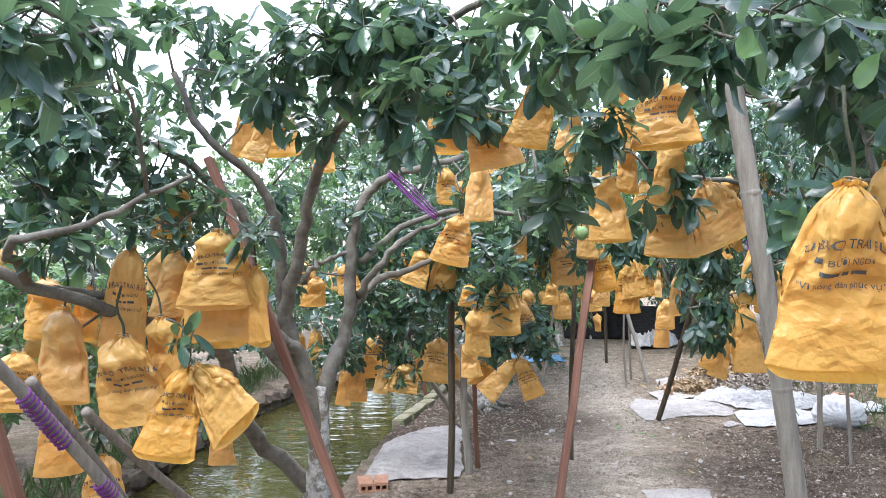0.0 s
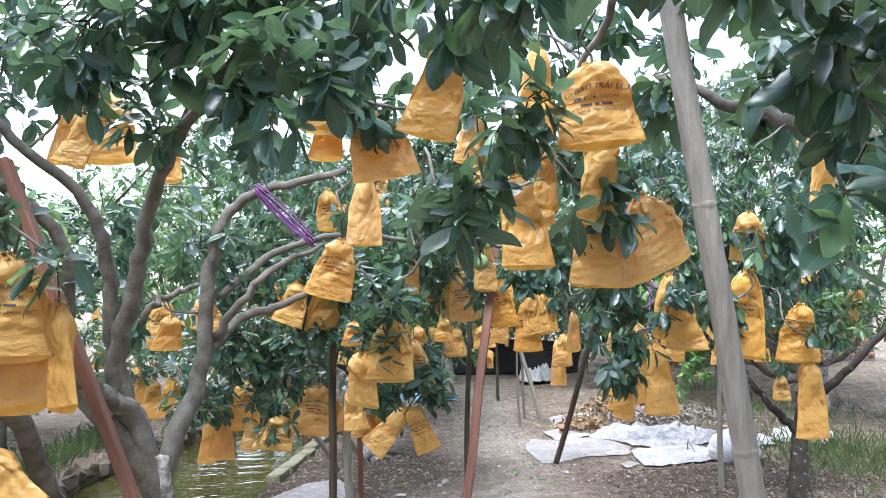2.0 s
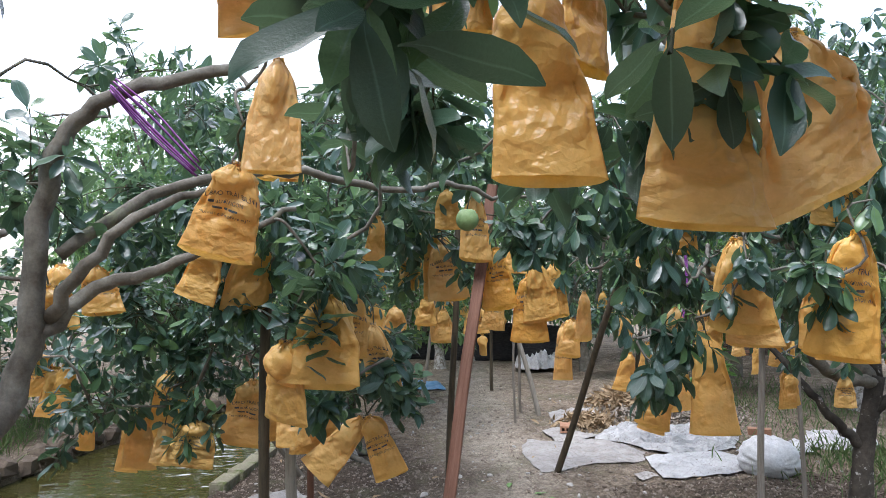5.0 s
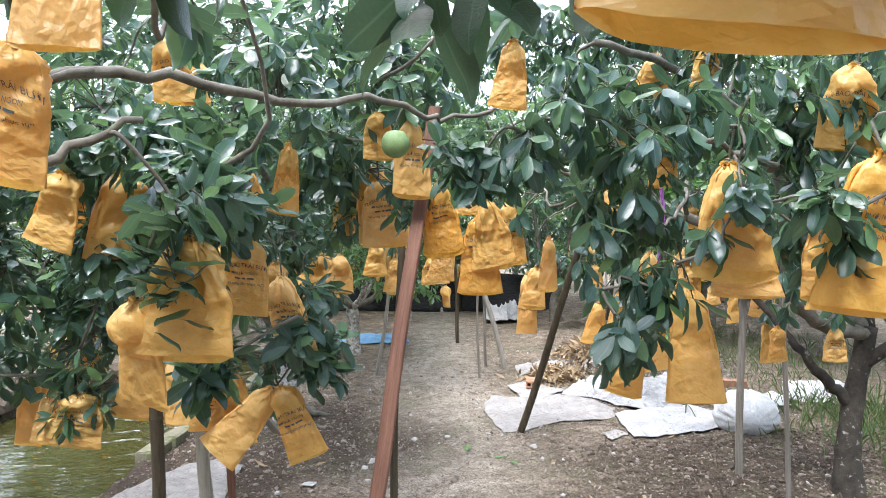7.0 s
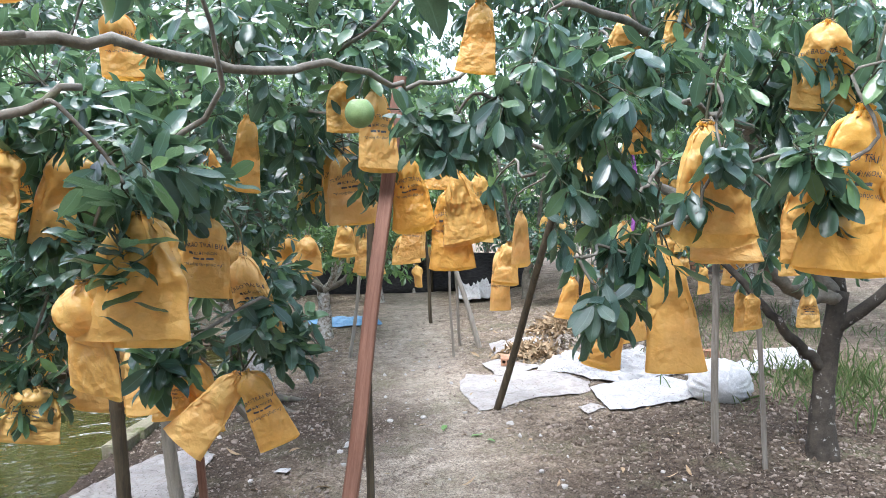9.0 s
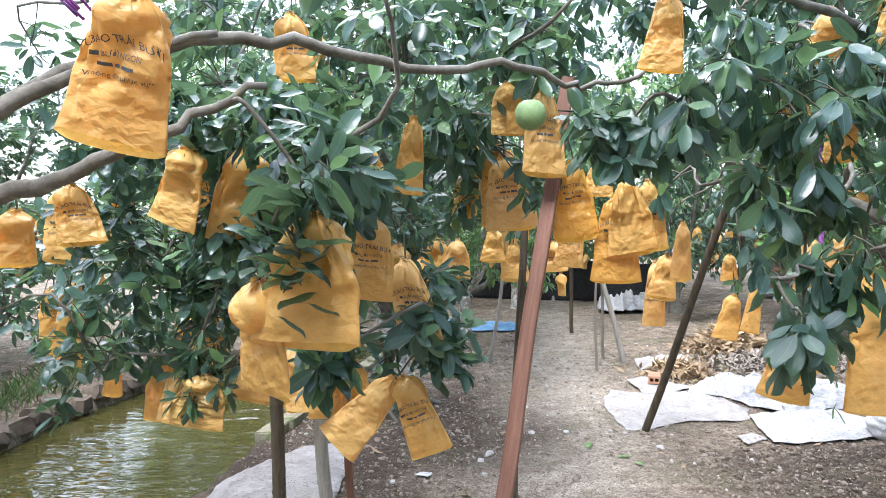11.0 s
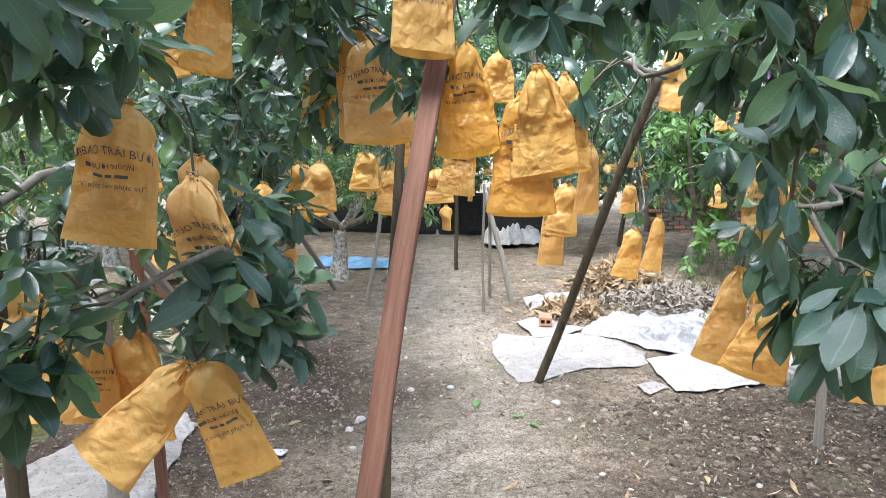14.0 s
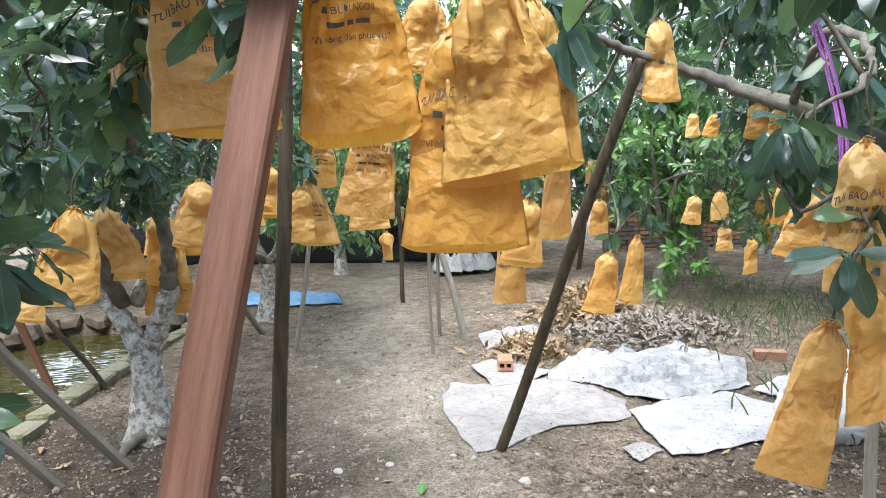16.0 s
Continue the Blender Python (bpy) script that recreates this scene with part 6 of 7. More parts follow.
INNER = pomelo_mesh(0.027, 5)
FAR_KINDS = [(0.225, 0.32, 0.066, 0), (0.2, 0.29, 0.07, 0)]
SKEWS = (0.2, 1.0, 0.6, 1.3, 0.0, 0.8, 1.5, 0.4, 1.0, 0.5, 1.0)
bag_protos = {}


def bag_thing(k, variant):
    W, H, fr, printed = (BAG_KINDS + FAR_KINDS)[k]
    near = k < len(BAG_KINDS)
    seed = 3.7 * k + 1 + 17.3 * variant
    skew = SKEWS[(k + 4 * variant) % 11]
    ob = thing("fruit_bag", (0, 0, -5), "deep orange kraft paper bag with blue print tied over a pomelo" if k == 2 else "yellow-orange kraft paper bag with blue print tied over a pomelo" if printed else "plain crumpled yellow-orange paper bag tied over a pomelo", "fruit bag", "bagged fruit on the trees")
    grid = bag_paper(W, H, fr, seed, skew, *((46, 64, 200) if near else (20, 28, 60)))
    paper = part("paper", bag_mesh(grid, M_PAPER_DEEP_SHADED if k == 2 else M_PAPER), ob)
    if printed:
        for line in WRITING:
            part("print", print_mesh(line, grid, W, H), paper, "dark blue print", "stuff")
    f = part("fruit", INNER, ob, "green pomelo inside the bag")
    f.location = (0, 0, -0.055 * H - 0.012 - max(fr, 0.058))
    rng = np.random.RandomState(k + 20 * variant)
    v, q = tube(smooth_line([(0, 0, -0.04), (0.004, 0, 0.02), (0.02 * rng.uniform(-1, 1), 0.02 * rng.uniform(-1, 1), 0.09), (0.05 * rng.uniform(-1, 1), 0.05 * rng.uniform(-1, 1), 0.17)], 4), np.full(13, 0.004), 5)
    part("stalk", fast_mesh("stalk", v, q, M_TWIG), ob)
    ring = [(0.0155 * math.cos(a), 0.0145 * math.sin(a), -H * 0.055 + 0.003 * math.sin(2 * a) + 0.0012 * a) for a in np.linspace(0, 12.57, 28)]
    v, q = tube(ring, np.full(28, 0.0016), 4)
    part("tie", fast_mesh("tie", v, q, M_DRY), paper, "thin wire tie")
    return ob


def hang_bag(x, y, z, kind, turn=0.0, lean=0.0, wide=1.0, tall=1.0, tip=0.0):
    """A bag tied at (x, y, z)."""
    m = pose(x, y, z, tip, lean, turn) @ Matrix.Diagonal((wide, wide, tall, 1))
    key = (kind, int(100 * abs(x) + 37 * abs(y)) % (3 if kind < 9 else 2))
    if key not in bag_protos:
        ob = bag_protos[key] = bag_thing(*key)
        ob.matrix_basis = m
        return ob
    ob = bag_protos[key]
    return copy_thing(ob, m @ Matrix.Diagonal((1 / ob.scale.x, 1 / ob.scale.y, 1 / ob.scale.z, 1)))


for row in NEAR_BAGS:
    hang_bag(*row)
rb = random.Random(9)
for k, (x, y, kind) in enumerate(ROW_SPOTS[:18]):
    for i in range(14 if y < 15 else 8):
        a, q = rb.uniform(0, 6.28), rb.uniform(0.6, 1.45)
        hang_bag(x + q * math.cos(a), y + q * math.sin(a), rb.uniform(0.85, 1.75), 9 + rb.randrange(2), rb.uniform(-180, 180), rb.uniform(-8, 8), rb.uniform(0.85, 1.05), rb.uniform(0.85, 1.05), rb.uniform(-8, 8))


# ---- what lies on the ground ----
def on_ground(x, y):
    return float(ground_height(np.array([x]), np.array([y]))[0])


def cloth(outline, mat, seed, lift=0.012, wave=0.012, cell=0.03, folds=0.0, thick=0.004):
    """A sheet lying on the soil inside an outline: ragged edge, folds and wrinkles, real thickness."""
    o = np.array(outline, float)
    lo, hi = o.min(0) - 0.02, o.max(0) + 0.02
    xs, ys = np.arange(lo[0], hi[0] + cell, cell), np.arange(lo[1], hi[1] + cell, cell)
    gx, gy = np.meshgrid(xs, ys, indexing="ij")
    jx, jy = gx + 0.014 * value_noise(gx, gy, 7, seed), gy + 0.014 * value_noise(gx, gy, 7, seed + 1)
    poly = [tuple(p) for p in o]
    ins = inside(jx, jy, poly)
    # the outermost ring of corners is drawn in to the outline, so that the edge runs clean
    dist = np.full(gx.shape, 1e9)
    nx, ny = gx.copy(), gy.copy()
    for (x1, y1), (x2, y2) in zip(poly, poly[1:] + poly[:1]):
        t = np.clip(((jx - x1) * (x2 - x1) + (jy - y1) * (y2 - y1)) / ((x2 - x1) ** 2 + (y2 - y1) ** 2), 0, 1)
        ex, ey = x1 + t * (x2 - x1) - jx, y1 + t * (y2 - y1) - jy
        d = np.hypot(ex, ey)
        near = d < dist
        dist = np.where(near, d, dist)
        nx, ny = np.where(near, gx + ex, nx), np.where(near, gy + ey, ny)
    gx, gy = np.where(ins, gx, nx), np.where(ins, gy, ny)
    ridge = 1 - np.abs(value_noise(gx + 0.4 * gy, gy, 4.5, seed + 2))
    rim = np.clip(np.where(ins, dist, 0) / 0.06, 0.2, 1)
    # kinked straight folds, each in its own patch
    kinks = np.zeros(gx.shape)
    for i, (turn, gap, tall) in enumerate(((0.4, 0.21, 1.0), (1.9, 0.16, 0.8), (1.2, 0.09, 0.5), (2.7, 0.06, 0.35))):
        u = ((gx * math.cos(turn + seed) + gy * math.sin(turn + seed)) / gap + 0.7 * value_noise(gx, gy, 3.1, seed + 20 + i)) % 1.0
        kinks += tall * (1 - np.abs(2 * u - 1)) * np.clip(0.2 + 1.2 * value_noise(gx, gy, 2.6, seed + 30 + i), 0, 1)
    z = ground_height(gx, gy) * 0.7 + 1.3 * folds * kinks * rim + lift * (0.4 + 0.6 * rim) + wave * (0.5 + 0.5 * value_noise(gx, gy, 9, seed + 3)) + rim * (0.35 * folds * ridge**3 + 0.3 * folds * (1 - np.abs(value_noise(gx, gy, 11, seed + 4))) ** 3)
    idx = -np.ones(gx.shape, int)
    cells = ins[:-1, :-1] | ins[1:, :-1] | ins[1:, 1:] | ins[:-1, 1:]
    used = np.zeros(gx.shape, bool)
    for a, b in ((0, 0), (1, 0), (1, 1), (0, 1)):
        used[a:used.shape[0] - 1 + a, b:used.shape[1] - 1 + b] |= cells
    idx[used] = np.arange(used.sum())
    v = np.stack([gx[used], gy[used], z[used]], 1)
    i, j = np.where(cells)
    q = np.stack([idx[i, j], idx[i + 1, j], idx[i + 1, j + 1], idx[i, j + 1]], 1)
    c = v.mean(0)
    me = fast_mesh("sheet", v - c, q, mat)
    return me, c


def lay(name, outline, mat, seed, label, category, **kw):
    me, c = cloth(outline, mat, seed, **kw)
    ob = tagged(new(name, me), label, category)
    ob.location = c
    s = ob.modifiers.new("thickness", "SOLIDIFY")
    s.thickness, s.offset = 0.004, -1
    return ob


lay("ground_mat", [(-0.66, 5.2), (-0.63, 5.5), (-0.57, 6.4), (-0.2, 6.95), (0.06, 7.0), (0.13, 6.8), (0.09, 6.0), (0.12, 5.5), (0.06, 5.3)], M_MAT, 50, "flat grey-white mat on the bank beside the pond", "mat", lift=0.02, wave=0.008, folds=0.016, cell=0.022)
lay("ground_sheet", [(1.99, 7.89), (1.96, 7.2), (2.15, 7.22), (2.53, 7.44), (2.93, 7.41), (3.08, 7.7), (3.01, 7.98), (2.8, 8.28), (2.53, 8.2), (2.2, 8.42), (2.08, 8.2)], M_MAT, 51, "dirty white sheet spread flat under a pole", "sheet", lift=0.012, wave=0.006, folds=0.012, cell=0.02)
lay("ground_sheet", [(2.97, 7.5), (3.37, 7.63), (3.74, 7.66), (3.85, 7.2), (3.6, 6.98), (3.4, 6.88), (2.84, 6.85), (2.87, 7.05)], M_SHEET, 52, "white plastic sheet spread on bare soil", "sheet", lift=0.03, wave=0.006, folds=0.016, cell=0.018)
lay("ground_sheet", [(2.78, 8.2), (2.9, 8.42), (3.24, 8.68), (3.64, 8.62), (4.1, 8.8), (4.33, 8.25), (3.95, 7.72), (3.6, 7.66), (3.24, 7.62), (3.12, 7.74), (3.05, 8.02)], M_FILM, 53, "crumpled heap of clear white plastic sheeting", "sheet", lift=0.02, wave=0.012, folds=0.05, cell=0.014)
lay("ground_sheet", [(2.44, 8.73), (2.62, 8.82), (2.9, 8.4), (2.67, 8.18), (2.4, 8.2)], M_MAT, 54, "small stained board of white sheeting", "sheet", lift=0.04, wave=0.005)
lay("ground_sheet", [(2.79, 9.7), (3.42, 9.86), (3.35, 9.45), (2.89, 9.18), (2.68, 9.12)], M_MAT, 55, "small stained white sheet beside the leaf heap", "sheet", lift=0.02, folds=0.02)
lay("ground_sheet", [(3.9, 7.62), (4.24, 7.8), (4.6, 7.74), (4.55, 7.4), (3.98, 7.38)], M_SHEET, 61, "folded white sack cloth lying flat beside the heap", "sheet", lift=0.035, wave=0.008, folds=0.03, cell=0.02)
lay("ground_sheet", [(4.62, 7.66), (5.07, 8.29), (5.6, 8.0), (5.31, 7.6), (4.97, 7.3)], M_SHEET, 56, "white plastic sheet half buried in grass", "sheet", lift=0.02, folds=0.04)
lay("ground_sheet", [(2.67, 7.04), (2.79, 7.07), (2.84, 6.93), (2.66, 6.86)], M_MAT, 57, "torn scrap of white sheeting in the soil", "sheet", lift=0.014, folds=0.012, cell=0.012)
lay("ground_sheet", [(1.3, 4.75), (1.75, 4.7), (1.8, 4.98), (1.35, 5.0)], M_MAT, 58, "scrap of pale sheeting trodden into the soil", "sheet", lift=0.008)
lay("ground_sheet", [(0.5, 6.38), (0.57, 6.36), (0.6, 6.42), (0.53, 6.45)], M_SHEET, 60, "tiny crumpled scrap of white plastic in the soil", "sheet", lift=0.012, folds=0.02, cell=0.01)
lay("tarpaulin", [(0.8, 11.95), (1.35, 11.75), (1.9, 11.7), (1.92, 12.4), (1.3, 12.6), (0.9, 12.75)], M_BLUE, 59, "crumpled blue tarpaulin beside a tree", "tarpaulin", lift=0.02, folds=0.028)


def blob_sack(x, y, sx, sy, sz, seed, label, turn=0.0):
    """A full plastic sack: slumped, gathered at its tied end."""
    bm = bmesh.new()
    bmesh.ops.create_uvsphere(bm, u_segments=72, v_segments=40, radius=1)
    for v in bm.verts:
        p = v.co.copy()
        a = math.atan2(p.z, p.y)
        crease = abs(noise.noise(p * 3.1 + Vector((0, seed, 4)))) + 0.5 * abs(noise.noise(p * 7.3 + Vector((seed, 2, 0))))
        gather = max(0, -p.x) ** 3
        k = 1 - 0.35 * gather + 0.09 * math.sin(17 * a + seed) * (0.15 + gather) + 0.06 * noise.noise(p * 2.3 + Vector((seed, 0, 0))) - 0.16 * crease
        v.co = Vector((p.x * sx * (1 - 0.1 * gather), p.y * sy * k, max(-0.55, p.z * k) * sz + 0.5 * sz))
    me = bpy.data.meshes.new("sack")
    bm.to_mesh(me)
    bm.free()
    for f in me.polygons:
        f.use_smooth = True
    me.materials.append(M_SACK)
    ob = tagged(new("sack", me), label, "sack")
    ob.matrix_basis = pose(x, y, on_ground(x, y) + 0.01, 0, 0, turn)
    return ob


blob_sack(3.77, 6.93, 0.27, 0.24, 0.19, 2, "full white plastic sack tied at one end", 65)
lay("ground_sheet", [(3.4, 13.5), (3.75, 13.35), (4.3, 13.6), (4.45, 13.95), (4.1, 14.2), (3.5, 14.0)], M_FILM, 62, "crumpled white plastic sheet heaped on the soil", "sheet", lift=0.06, wave=0.04, folds=0.2, cell=0.03)


def hollow_brick(x, y, z, turn, label):
    """A clay brick with two holes through it."""
    bm = bmesh.new()
    for dx, sx in ((-0.043, 0.014), (0.0, 0.014), (0.043, 0.014)):
        m = Matrix.Translation((dx, 0, 0)) @ Matrix.Diagonal((sx, 0.21, 0.03, 1))
        bmesh.ops.create_cube(bm, size=1, matrix=m)
    for dz in (-0.0235, 0.0235):
        m = Matrix.Translation((0, 0, dz)) @ Matrix.Diagonal((0.1, 0.21, 0.017, 1))
        bmesh.ops.create_cube(bm, size=1, matrix=m)
    me = bpy.data.meshes.new("brick")
    bm.to_mesh(me)
    bm.free()
    me.materials.append(M_BRICK)
    ob = tagged(new("brick", me), label, "brick", "loose bricks")
    ob.matrix_basis = pose(x, y, z, 0, 0, turn)


hollow_brick(2.6, 8.5, 0.085, -18, "hollow red brick weighing down a sheet")
hollow_brick(4.5, 8.2, 0.045, 62, "red brick lying beside the white sheet")
hollow_brick(-0.6, 5.06, 0.035, 12, "hollow red brick on the pond bank")
hollow_brick(-0.49, 5.08, 0.035, 6, "hollow red brick on the pond bank")


def litter(n, spot, size, mat, name, label, seed, curl=0.35, flat=0.5, pile=None):
    """Many small dry leaves strewn on the soil or heaped."""
    rng = np.random.RandomState(seed)
    P, R, S = [], [], []
    v, q = leaf_template(np.array([0, 0.3, 0.65, 1.0]), curl)
    while len(P) < n:
        x, y, z = spot(rng)
        if inside(np.array([x]), np.array([y]), POND)[0]:
            continue
        e = Euler((rng.uniform(-flat, flat), rng.uniform(-flat, flat) + (math.pi if rng.rand() < 0.4 else 0), rng.uniform(0, 6.28)))
        P.append((x, y, on_ground(x, y) + z + 0.01))
        R.append(np.array(e.to_matrix()))
        S.append(size * rng.uniform(0.6, 1.3))
    P = np.array(P)
    c = P.mean(0)
    heap = leaf_heap(P - c, np.array(R), np.array(S), [(v * (0.8, 1, 1), q)], rng)
    ob = tagged(new(name, heap.mesh(name, mat)), label, "leaf litter", kind="stuff")
    ob.location = c


def heap_spot(cx, cy, sx, sy, h):
    def spot(r):
        a, b = r.normal() * 0.5, r.normal() * 0.5
        top = h * math.exp(-1.2 * (a * a + b * b))
        return cx + sx * a, cy + sy * b, top * r.rand() ** 0.4
    return spot


litter(2600, heap_spot(4.15, 9.3, 0.8, 0.62, 0.13), 0.075, M_DRY_GREY, "leaf_heap", "broad heap of grey-brown dead leaves", 71, flat=0.9)
litter(1500, heap_spot(3.9, 9.9, 0.42, 0.36, 0.34), 0.10, M_DRY, "leaf_heap", "pale brown heap of dead leaves and twigs", 72, 0.5, 1.3)
litter(600, heap_spot(3.0, 8.95, 0.32, 0.36, 0.11), 0.085, M_DRY, "leaf_heap", "dry pale leaves spilling over a sheet", 73, 0.5, 1.2)
litter(420, lambda r: (r.uniform(-0.4, 5.2), r.uniform(2.6, 13.5), 0.0), 0.045, M_DRY_GREY, "leaf_litter", "scattered dead leaves on the soil", 74, 0.3, 0.35)
litter(2600, lambda r: (r.uniform(-0.3, 4.4), r.uniform(3.6, 9.5), 0.0), 0.028, M_DRY_GREY, "leaf_litter", "crumbled bits of dead leaf on the soil", 76, 0.4, 0.6)
litter(120, lambda r: (r.uniform(-0.3, 4.0), r.uniform(2.6, 11), 0.0), 0.08, M_DRY, "leaf_litter", "scattered pale brown leaves on the soil", 75, 0.3, 0.35)


def clods(n, seed, lo, hi, mat, name, label, box, gap=0.4):
    """Crumbs of soil or chips of stone as squashed rough lumps."""
    rng = np.random.RandomState(seed)
    bm = bmesh.new()
    bmesh.ops.create_icosphere(bm, subdivisions=1, radius=1)
    base = np.array([v.co[:] for v in bm.verts])
    tri = np.array([[v.index for v in f.verts] for f in bm.faces])
    bm.free()
    x, y = rng.uniform(box[0], box[1], 3 * n), rng.uniform(box[2], box[3], 3 * n)
    keep = ~inside(x, y, POND) & ((np.abs(x - 0.42 - 0.16 * y) > gap) | (rng.rand(3 * n) > 0.75))
    x, y = x[keep][:n], y[keep][:n]
    n = len(x)
    s = lo + (hi - lo) * rng.rand(n) ** 3
    shape = np.stack([np.ones(n), rng.uniform(0.45, 1, n), rng.uniform(0.45, 1, n)], 1) * s[:, None]
    a = rng.uniform(0, 6.28, n)
    b = base[None] * (1 + 0.8 * (rng.rand(n, len(base), 1) - 0.5)) * shape[:, None]
    ca, sa = np.cos(a)[:, None], np.sin(a)[:, None]
    z = ground_height(x, y) + 0.15 * s
    V = np.stack([b[..., 0] * ca - b[..., 1] * sa + x[:, None], b[..., 0] * sa + b[..., 1] * ca + y[:, None], b[..., 2] + z[:, None]], -1)
    T = tri[None] + (np.arange(n) * len(base))[:, None, None]
    ob = new(name, fast_mesh(name, V.reshape(-1, 3), T.reshape(-1, 3), mat, False))
    tagged(ob, label, "soil clods", kind="stuff")


clods(12000, 81, 0.003, 0.022, M_STONE, "soil_clods", "crumbled brown clods of dug soil", (-0.6, 5.0, 2.6, 12.5))
clods(9000, 83, 0.003, 0.022, M_STONE_DARK, "soil_clods", "dark coarse clods of freshly dug soil", (2.3, 4.8, 4.0, 6.8), 0)
clods(16000, 84, 0.0025, 0.012, M_STONE, "soil_crumbs", "fine dry crumbs of brown soil", (-0.5, 4.2, 3.6, 9.0), 0.2)
clods(600, 82, 0.004, 0.024, M_PALE, "stone_chips", "pale chips and pebbles in the soil", (-0.4, 4.5, 2.6, 11.0), 0)


def grass(n, seed, spot, h, label):
    rng = np.random.RandomState(seed)
    v, q = leaf_template(np.array([0, 0.35, 0.7, 1.0]), 0.35)
    P, R, S = [], [], []
    for _ in range(n):
        x, y = spot(rng)
        up = np.array([rng.normal() * 0.35, rng.normal() * 0.35, 1.0])
        up /= np.linalg.norm(up)
        a = rng.uniform(0, 6.28)
        s = np.cross(up, (math.cos(a), math.sin(a), 0))
        s /= np.linalg.norm(s)
        P.append((x, y, on_ground(x, y) - 0.01))
        R.append(np.stack([s, up, np.cross(s, up)], 1))
        S.append(h * rng.uniform(0.5, 1.3))
    P = np.array(P)
    heap = leaf_heap(P, np.array(R), np.array(S), [(v, q)], rng, 0.035)
    tagged(new("grass", heap.mesh("grass", M_GRASS)), label, "grass", kind="stuff")


grass(1500, 91, lambda r: (4.85 + 0.45 * r.normal(), 6.7 + 0.6 * r.normal()), 0.16, "tufts of thin green grass among the sheets")
grass(1500, 92, lambda r: (5.6 + 0.7 * r.normal(), 9.4 + 0.9 * r.normal()), 0.13, "sparse green grass on the raised bed")
grass(1400, 93, lambda r: (-2.75 + 0.15 * r.normal(), r.uniform(4, 11)), 0.2, "weeds along the far bank of the pond")


# ---- far boundary: net fence, old wall ----
def net_fence():
    f = tagged(new("net_fence"), "black shade net along the end of the orchard", "fence", kind="structure")
    xs = np.linspace(-1.5, 5.2, 60)
    v, q = [], []
    for r, z in enumerate(np.linspace(0, 0.72, 9)):
        for k, x in enumerate(xs):
            v.append((x, 16.5 - 0.33 * x + 0.05 * math.sin(4 * x + 3 * z) + 0.03 * math.sin(17 * x), z + 0.03 * math.sin(2.2 * x) * r / 8))
    for r in range(8):
        for k in range(59):
            q.append((r * 60 + k, r * 60 + k + 1, (r + 1) * 60 + k + 1, (r + 1) * 60 + k))
    n = part("net", fast_mesh("net", v, q, M_NET), f)
    s = n.modifiers.new("thickness", "SOLIDIFY")
    s.thickness = 0.006
    for x in np.arange(-1.4, 4.6, 1.2):
        vv, qq = tube([(x, 16.55 - 0.33 * x, -0.05), (x, 16.55 - 0.33 * x, 0.45), (x + 0.02, 16.55 - 0.33 * x, 0.95)], [0.025, 0.024, 0.02], 8)
        part("post", fast_mesh("post", vv, qq, M_BAMBOO_DARK), f)


net_fence()


def old_wall():
    w = tagged(new("wall_back"), "low old brick wall behind the orchard", "wall", kind="structure")
    me = [box_mesh("brick", 0.215, 0.11, 0.06, M_BRICK if k % 2 else M_WALL, 0.005, 60 + k, 0.003) for k in range(4)]
    core = part("core", box_mesh("core", 5.0, 0.08, 1.15, M_WALL, 0.01), w)
    core.matrix_basis = pose(9.0, 14.45, 0.57, 0, 0, 0)
    r = random.Random(3)
    for row in range(9):
        for k in range(21):
            b = part("brick", r.choice(me), w)
            b.location = (6.65 + 0.228 * k + 0.11 * (row % 2), 14.40 + r.uniform(-0.006, 0.006), 0.05 + 0.072 * row)
    dark = part("coping", box_mesh("coping", 5.1, 0.2, 0.07, M_WALL, 0.015), w)
    dark.matrix_basis = pose(9.0, 14.43, 1.17)


old_wall()

# ---- small things ----
green = tagged(new("pomelo", pomelo_mesh(0.046, 3, 4)), "round unbagged green pomelo hanging from a twig", "fruit")
green.location = (0.855, 4.46, 1.775)
v_, q_ = tube(smooth_line([(0, 0, 0.042), (0.005, 0.0, 0.07), (0.02, 0.01, 0.11)], 4), np.full(9, 0.003), 5)
part("stalk", fast_mesh("stalk", v_, q_, M_TWIG), green)


def ribbon(pts, width, strands, name, label, seed):
    """Bundle of flat plastic ribbon drawn between two places."""
    rng = np.random.RandomState(seed)
    t = thing(name, pts[0], label, "ribbon")
    for k in range(strands):
        off = rng.normal(size=3) * width * 0.5
        line = smooth_line([np.array(p) + off * (1 if 0 < i < len(pts) - 1 else 0.6) for i, p in enumerate(pts)], 5)
        v, q = tube(line - np.array(pts[0]), np.full(len(line), 0.0028), 4)
        part("strand", fast_mesh("strand", v, q, M_PURPLE), t)


ribbon([(-0.29, 3.72, 2.07), (-0.18, 3.68, 1.96), (-0.04, 3.6, 1.82)], 0.03, 9, "ribbon_tie", "bundle of purple plastic ribbon tying a branch", 5)
ribbon([(2.35, 5.56, 1.95), (2.35, 5.55, 1.77), (2.32, 5.45, 1.6), (2.22, 5.29, 1.4), (2.16, 5.24, 1.24)], 0.008, 5, "ribbon_tie", "purple ribbon hanging from a branch to a bag", 6)


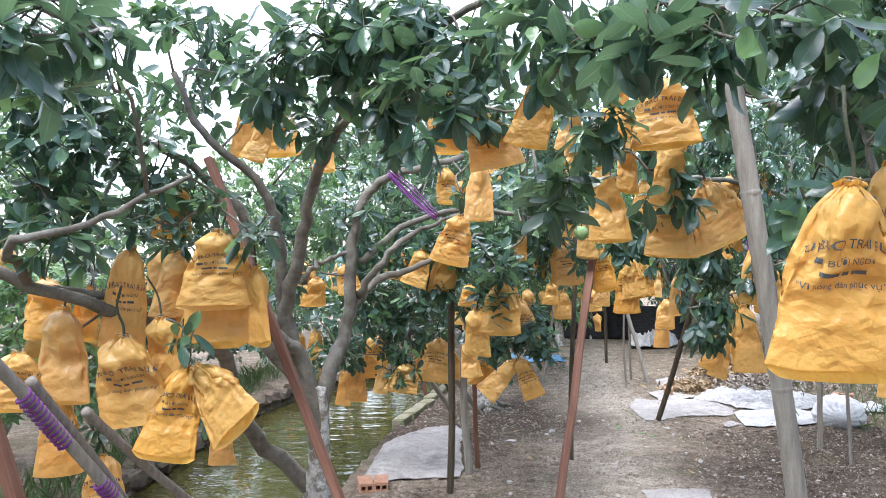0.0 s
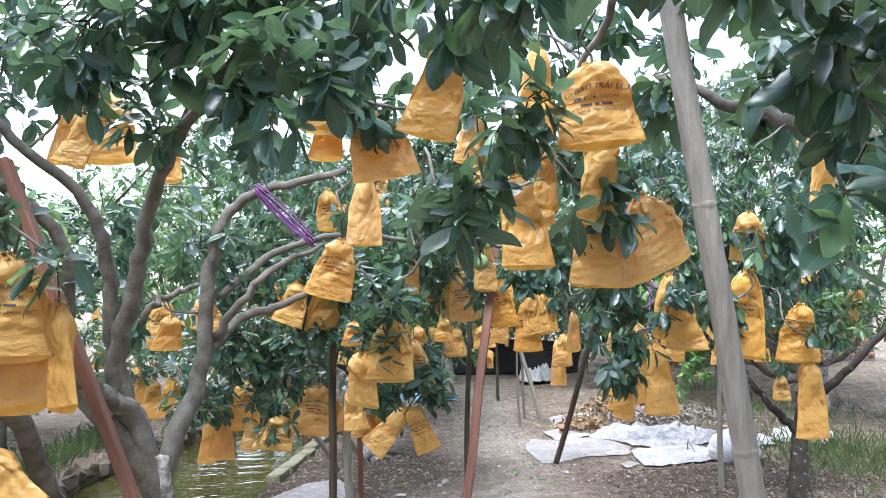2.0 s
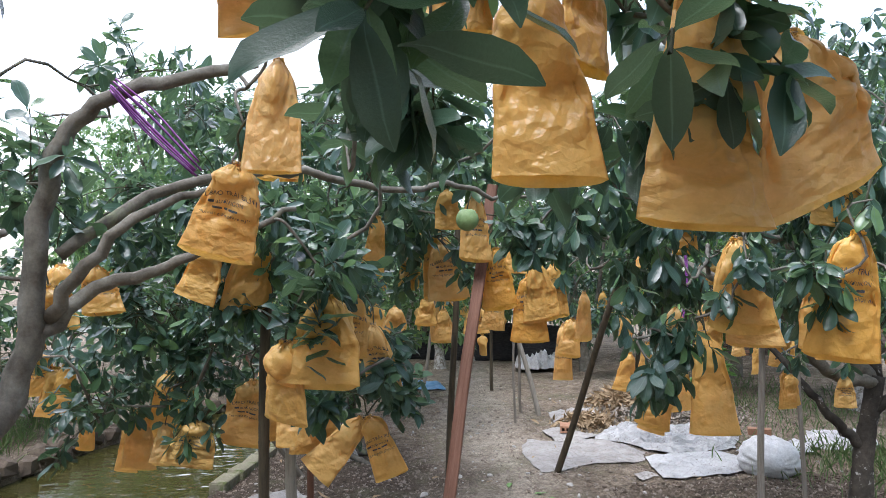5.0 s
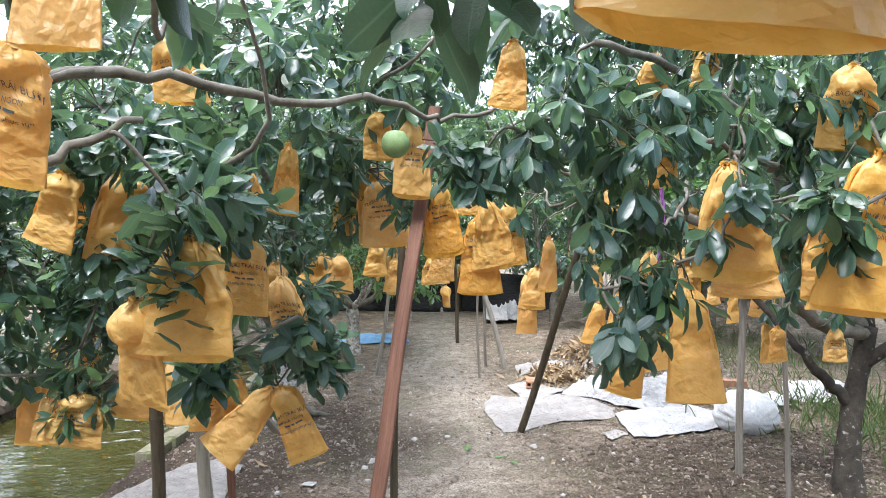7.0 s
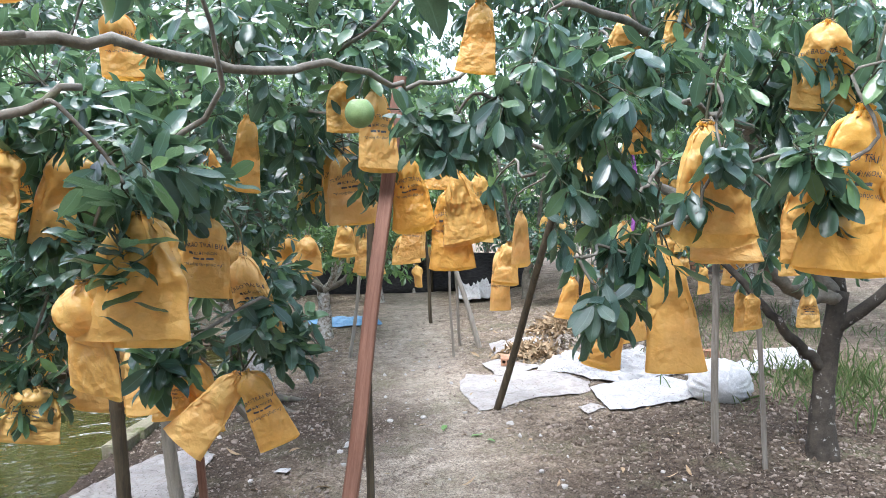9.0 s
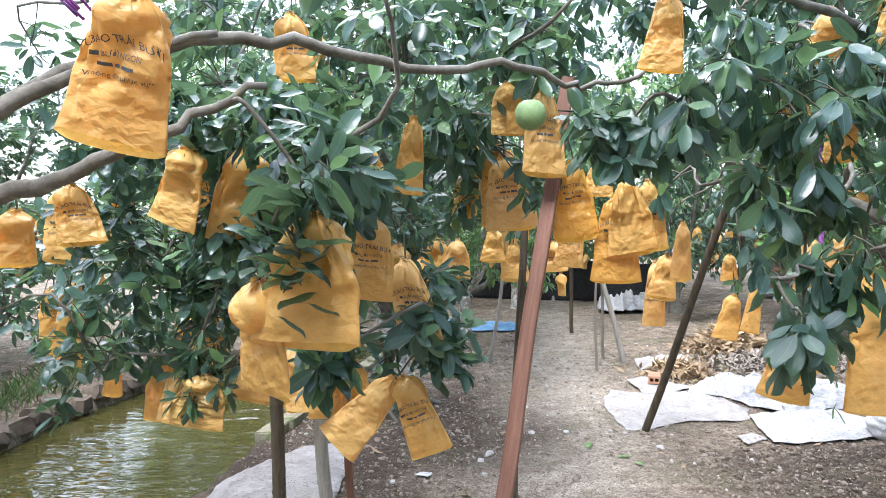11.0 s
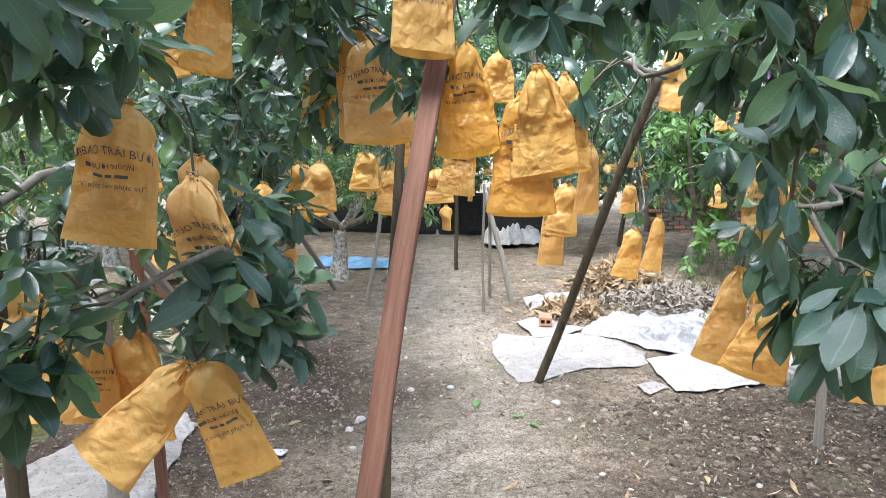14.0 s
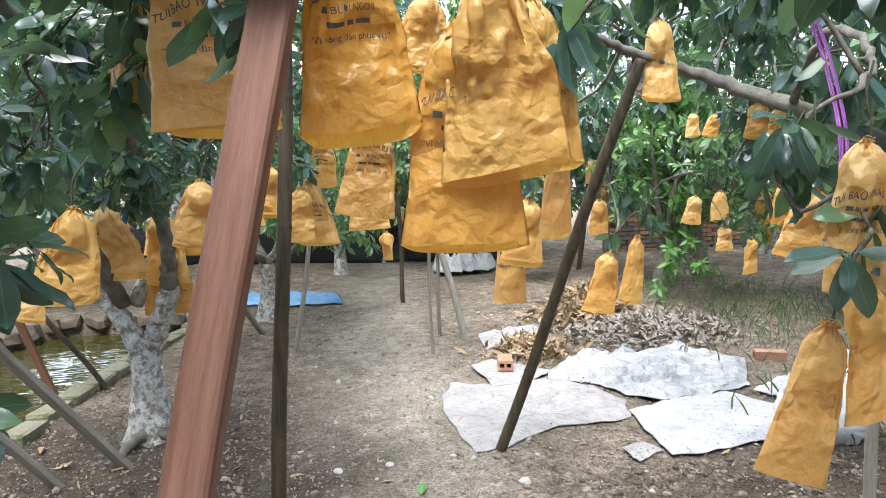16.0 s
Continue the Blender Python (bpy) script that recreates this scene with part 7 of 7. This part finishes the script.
def winding(a, b, r, turns, label, name="ribbon_winding"):
    """Purple ribbon wound tightly round a pole."""
    a, b = np.array(a, float), np.array(b, float)
    d = (b - a) / np.linalg.norm(b - a)
    u = np.cross(d, (0, 0.3, 1))
    u /= np.linalg.norm(u)
    w = np.cross(d, u)
    s = np.linspace(0, 1, turns * 10)
    line = a + s[:, None] * (b - a) + r * (np.cos(s * turns * 6.283)[:, None] * u + np.sin(s * turns * 6.283)[:, None] * w)
    v, q = tube(line - a, np.full(len(line), 0.006), 5)
    ob = tagged(new(name, fast_mesh(name, v, q, M_PURPLE)), label, "ribbon")
    ob.location = a


def on_pole(s):
    p, q = np.array((-0.95, 3.1, 0)), np.array((-1.47, 1.72, 1.75))
    return p + s * (q - p)


winding(on_pole(0.57), on_pole(0.68), 0.024, 12, "purple ribbon wound round a grey pole")
winding(on_pole(0.44), on_pole(0.48), 0.024, 5, "purple ribbon wound round a grey pole")


def bottle(x, y, z, label):
    """A small hanging lure bottle with a neck and cap."""
    prof = [(0.0, 0.0), (0.028, 0.002), (0.03, 0.01), (0.03, 0.1), (0.024, 0.12), (0.012, 0.135), (0.012, 0.15), (0.0, 0.152)]
    v, q, n = [], [], 16
    for r, h in prof:
        v += [(r * math.cos(k * 6.2832 / n), r * math.sin(k * 6.2832 / n), h) for k in range(n)]
    for i in range(len(prof) - 1):
        q += [(i * n + k, i * n + (k + 1) % n, (i + 1) * n + (k + 1) % n, (i + 1) * n + k) for k in range(n)]
    ob = tagged(new("bottle", fast_mesh("bottle", v, q, M_BOTTLE)), label, "bottle")
    ob.location = (x, y, z)


bottle(-0.82, 5.43, 1.58, "small pale blue plastic bottle hanging in a tree")
bottle(2.9, 5.5, 1.2, "small pale blue plastic bottle hanging in a tree")


def rag_knot(x, y, z, label):
    """Withered wrapping bound round a stake's head."""
    bm = bmesh.new()
    bmesh.ops.create_icosphere(bm, subdivisions=4, radius=1)
    for v in bm.verts:
        p = v.co.copy()
        k = 1 + 0.5 * noise.noise(p * 1.8) + 0.35 * noise.noise(p * 5) - 0.25 * abs(noise.noise(p * 9))
        waist = 0.7 + 0.3 * abs(p.z)
        v.co = Vector((p.x * 0.04 * k * waist, p.y * 0.04 * k * waist, p.z * 0.075 * k))
    me = bpy.data.meshes.new("rag_knot")
    bm.to_mesh(me)
    bm.free()
    me.materials.append(M_DRY_GREY)
    ob = tagged(new("rag_knot", me), label, "rag")
    ob.location = (x, y, z)


rag_knot(2.43, 6.52, 1.73, "withered brown rag bound round the head of a dark stake")


def fallen_leaf(x, y, turn, size):
    """A fresh leaf that has dropped on the soil."""
    v, q = leaf_template(np.array([0, 0.12, 0.24, 0.42, 0.62, 0.8, 0.93, 1.0]), 0.12, 0.35)
    ob = tagged(new("fallen_leaf", ribbed(fast_mesh("fallen_leaf", v * size, q, M_BRIGHT))), "fresh yellow-green leaf fallen on the soil", "leaf", "fallen leaves")
    ob.matrix_basis = pose(x, y, on_ground(x, y) + 0.012, 4, 6, turn)


for k, (x, y) in enumerate([(1.86, 6.48), (1.85, 6.66), (1.64, 6.92)]):
    fallen_leaf(x, y, 70 * k + 20, 0.085 + 0.012 * (k % 3))


def pebble(x, y, r, seed, mat, label):
    """A rounded, uneven stone half sunk in the soil."""
    bm = bmesh.new()
    bmesh.ops.create_icosphere(bm, subdivisions=3, radius=r)
    for v in bm.verts:
        p = v.co / r
        v.co *= 1 + 0.22 * noise.noise(p * 1.3 + Vector((seed, 0, 0))) + 0.06 * noise.noise(p * 5 + Vector((0, seed, 0)))
        v.co.z *= 0.65
    me = bpy.data.meshes.new("pebble")
    bm.to_mesh(me)
    bm.free()
    for f in me.polygons:
        f.use_smooth = True
    me.materials.append(mat)
    ob = tagged(new("pebble", me), label, "stone", "loose stones on the path")
    ob.matrix_basis = pose(x, y, on_ground(x, y) + 0.25 * r, 0, 0, 50 * seed)


for k, (x, y) in enumerate([(2.28, 6.83), (1.3, 7.18), (2.07, 6.81), (3.15, 6.45), (1.54, 7.17), (0.97, 6.76)]):
    pebble(x, y, 0.016 + 0.006 * (k % 3), k, M_PALE if k % 3 else M_STONE, "pale rounded stone lying in the soil" if k % 3 else "brown rounded stone lying in the soil")
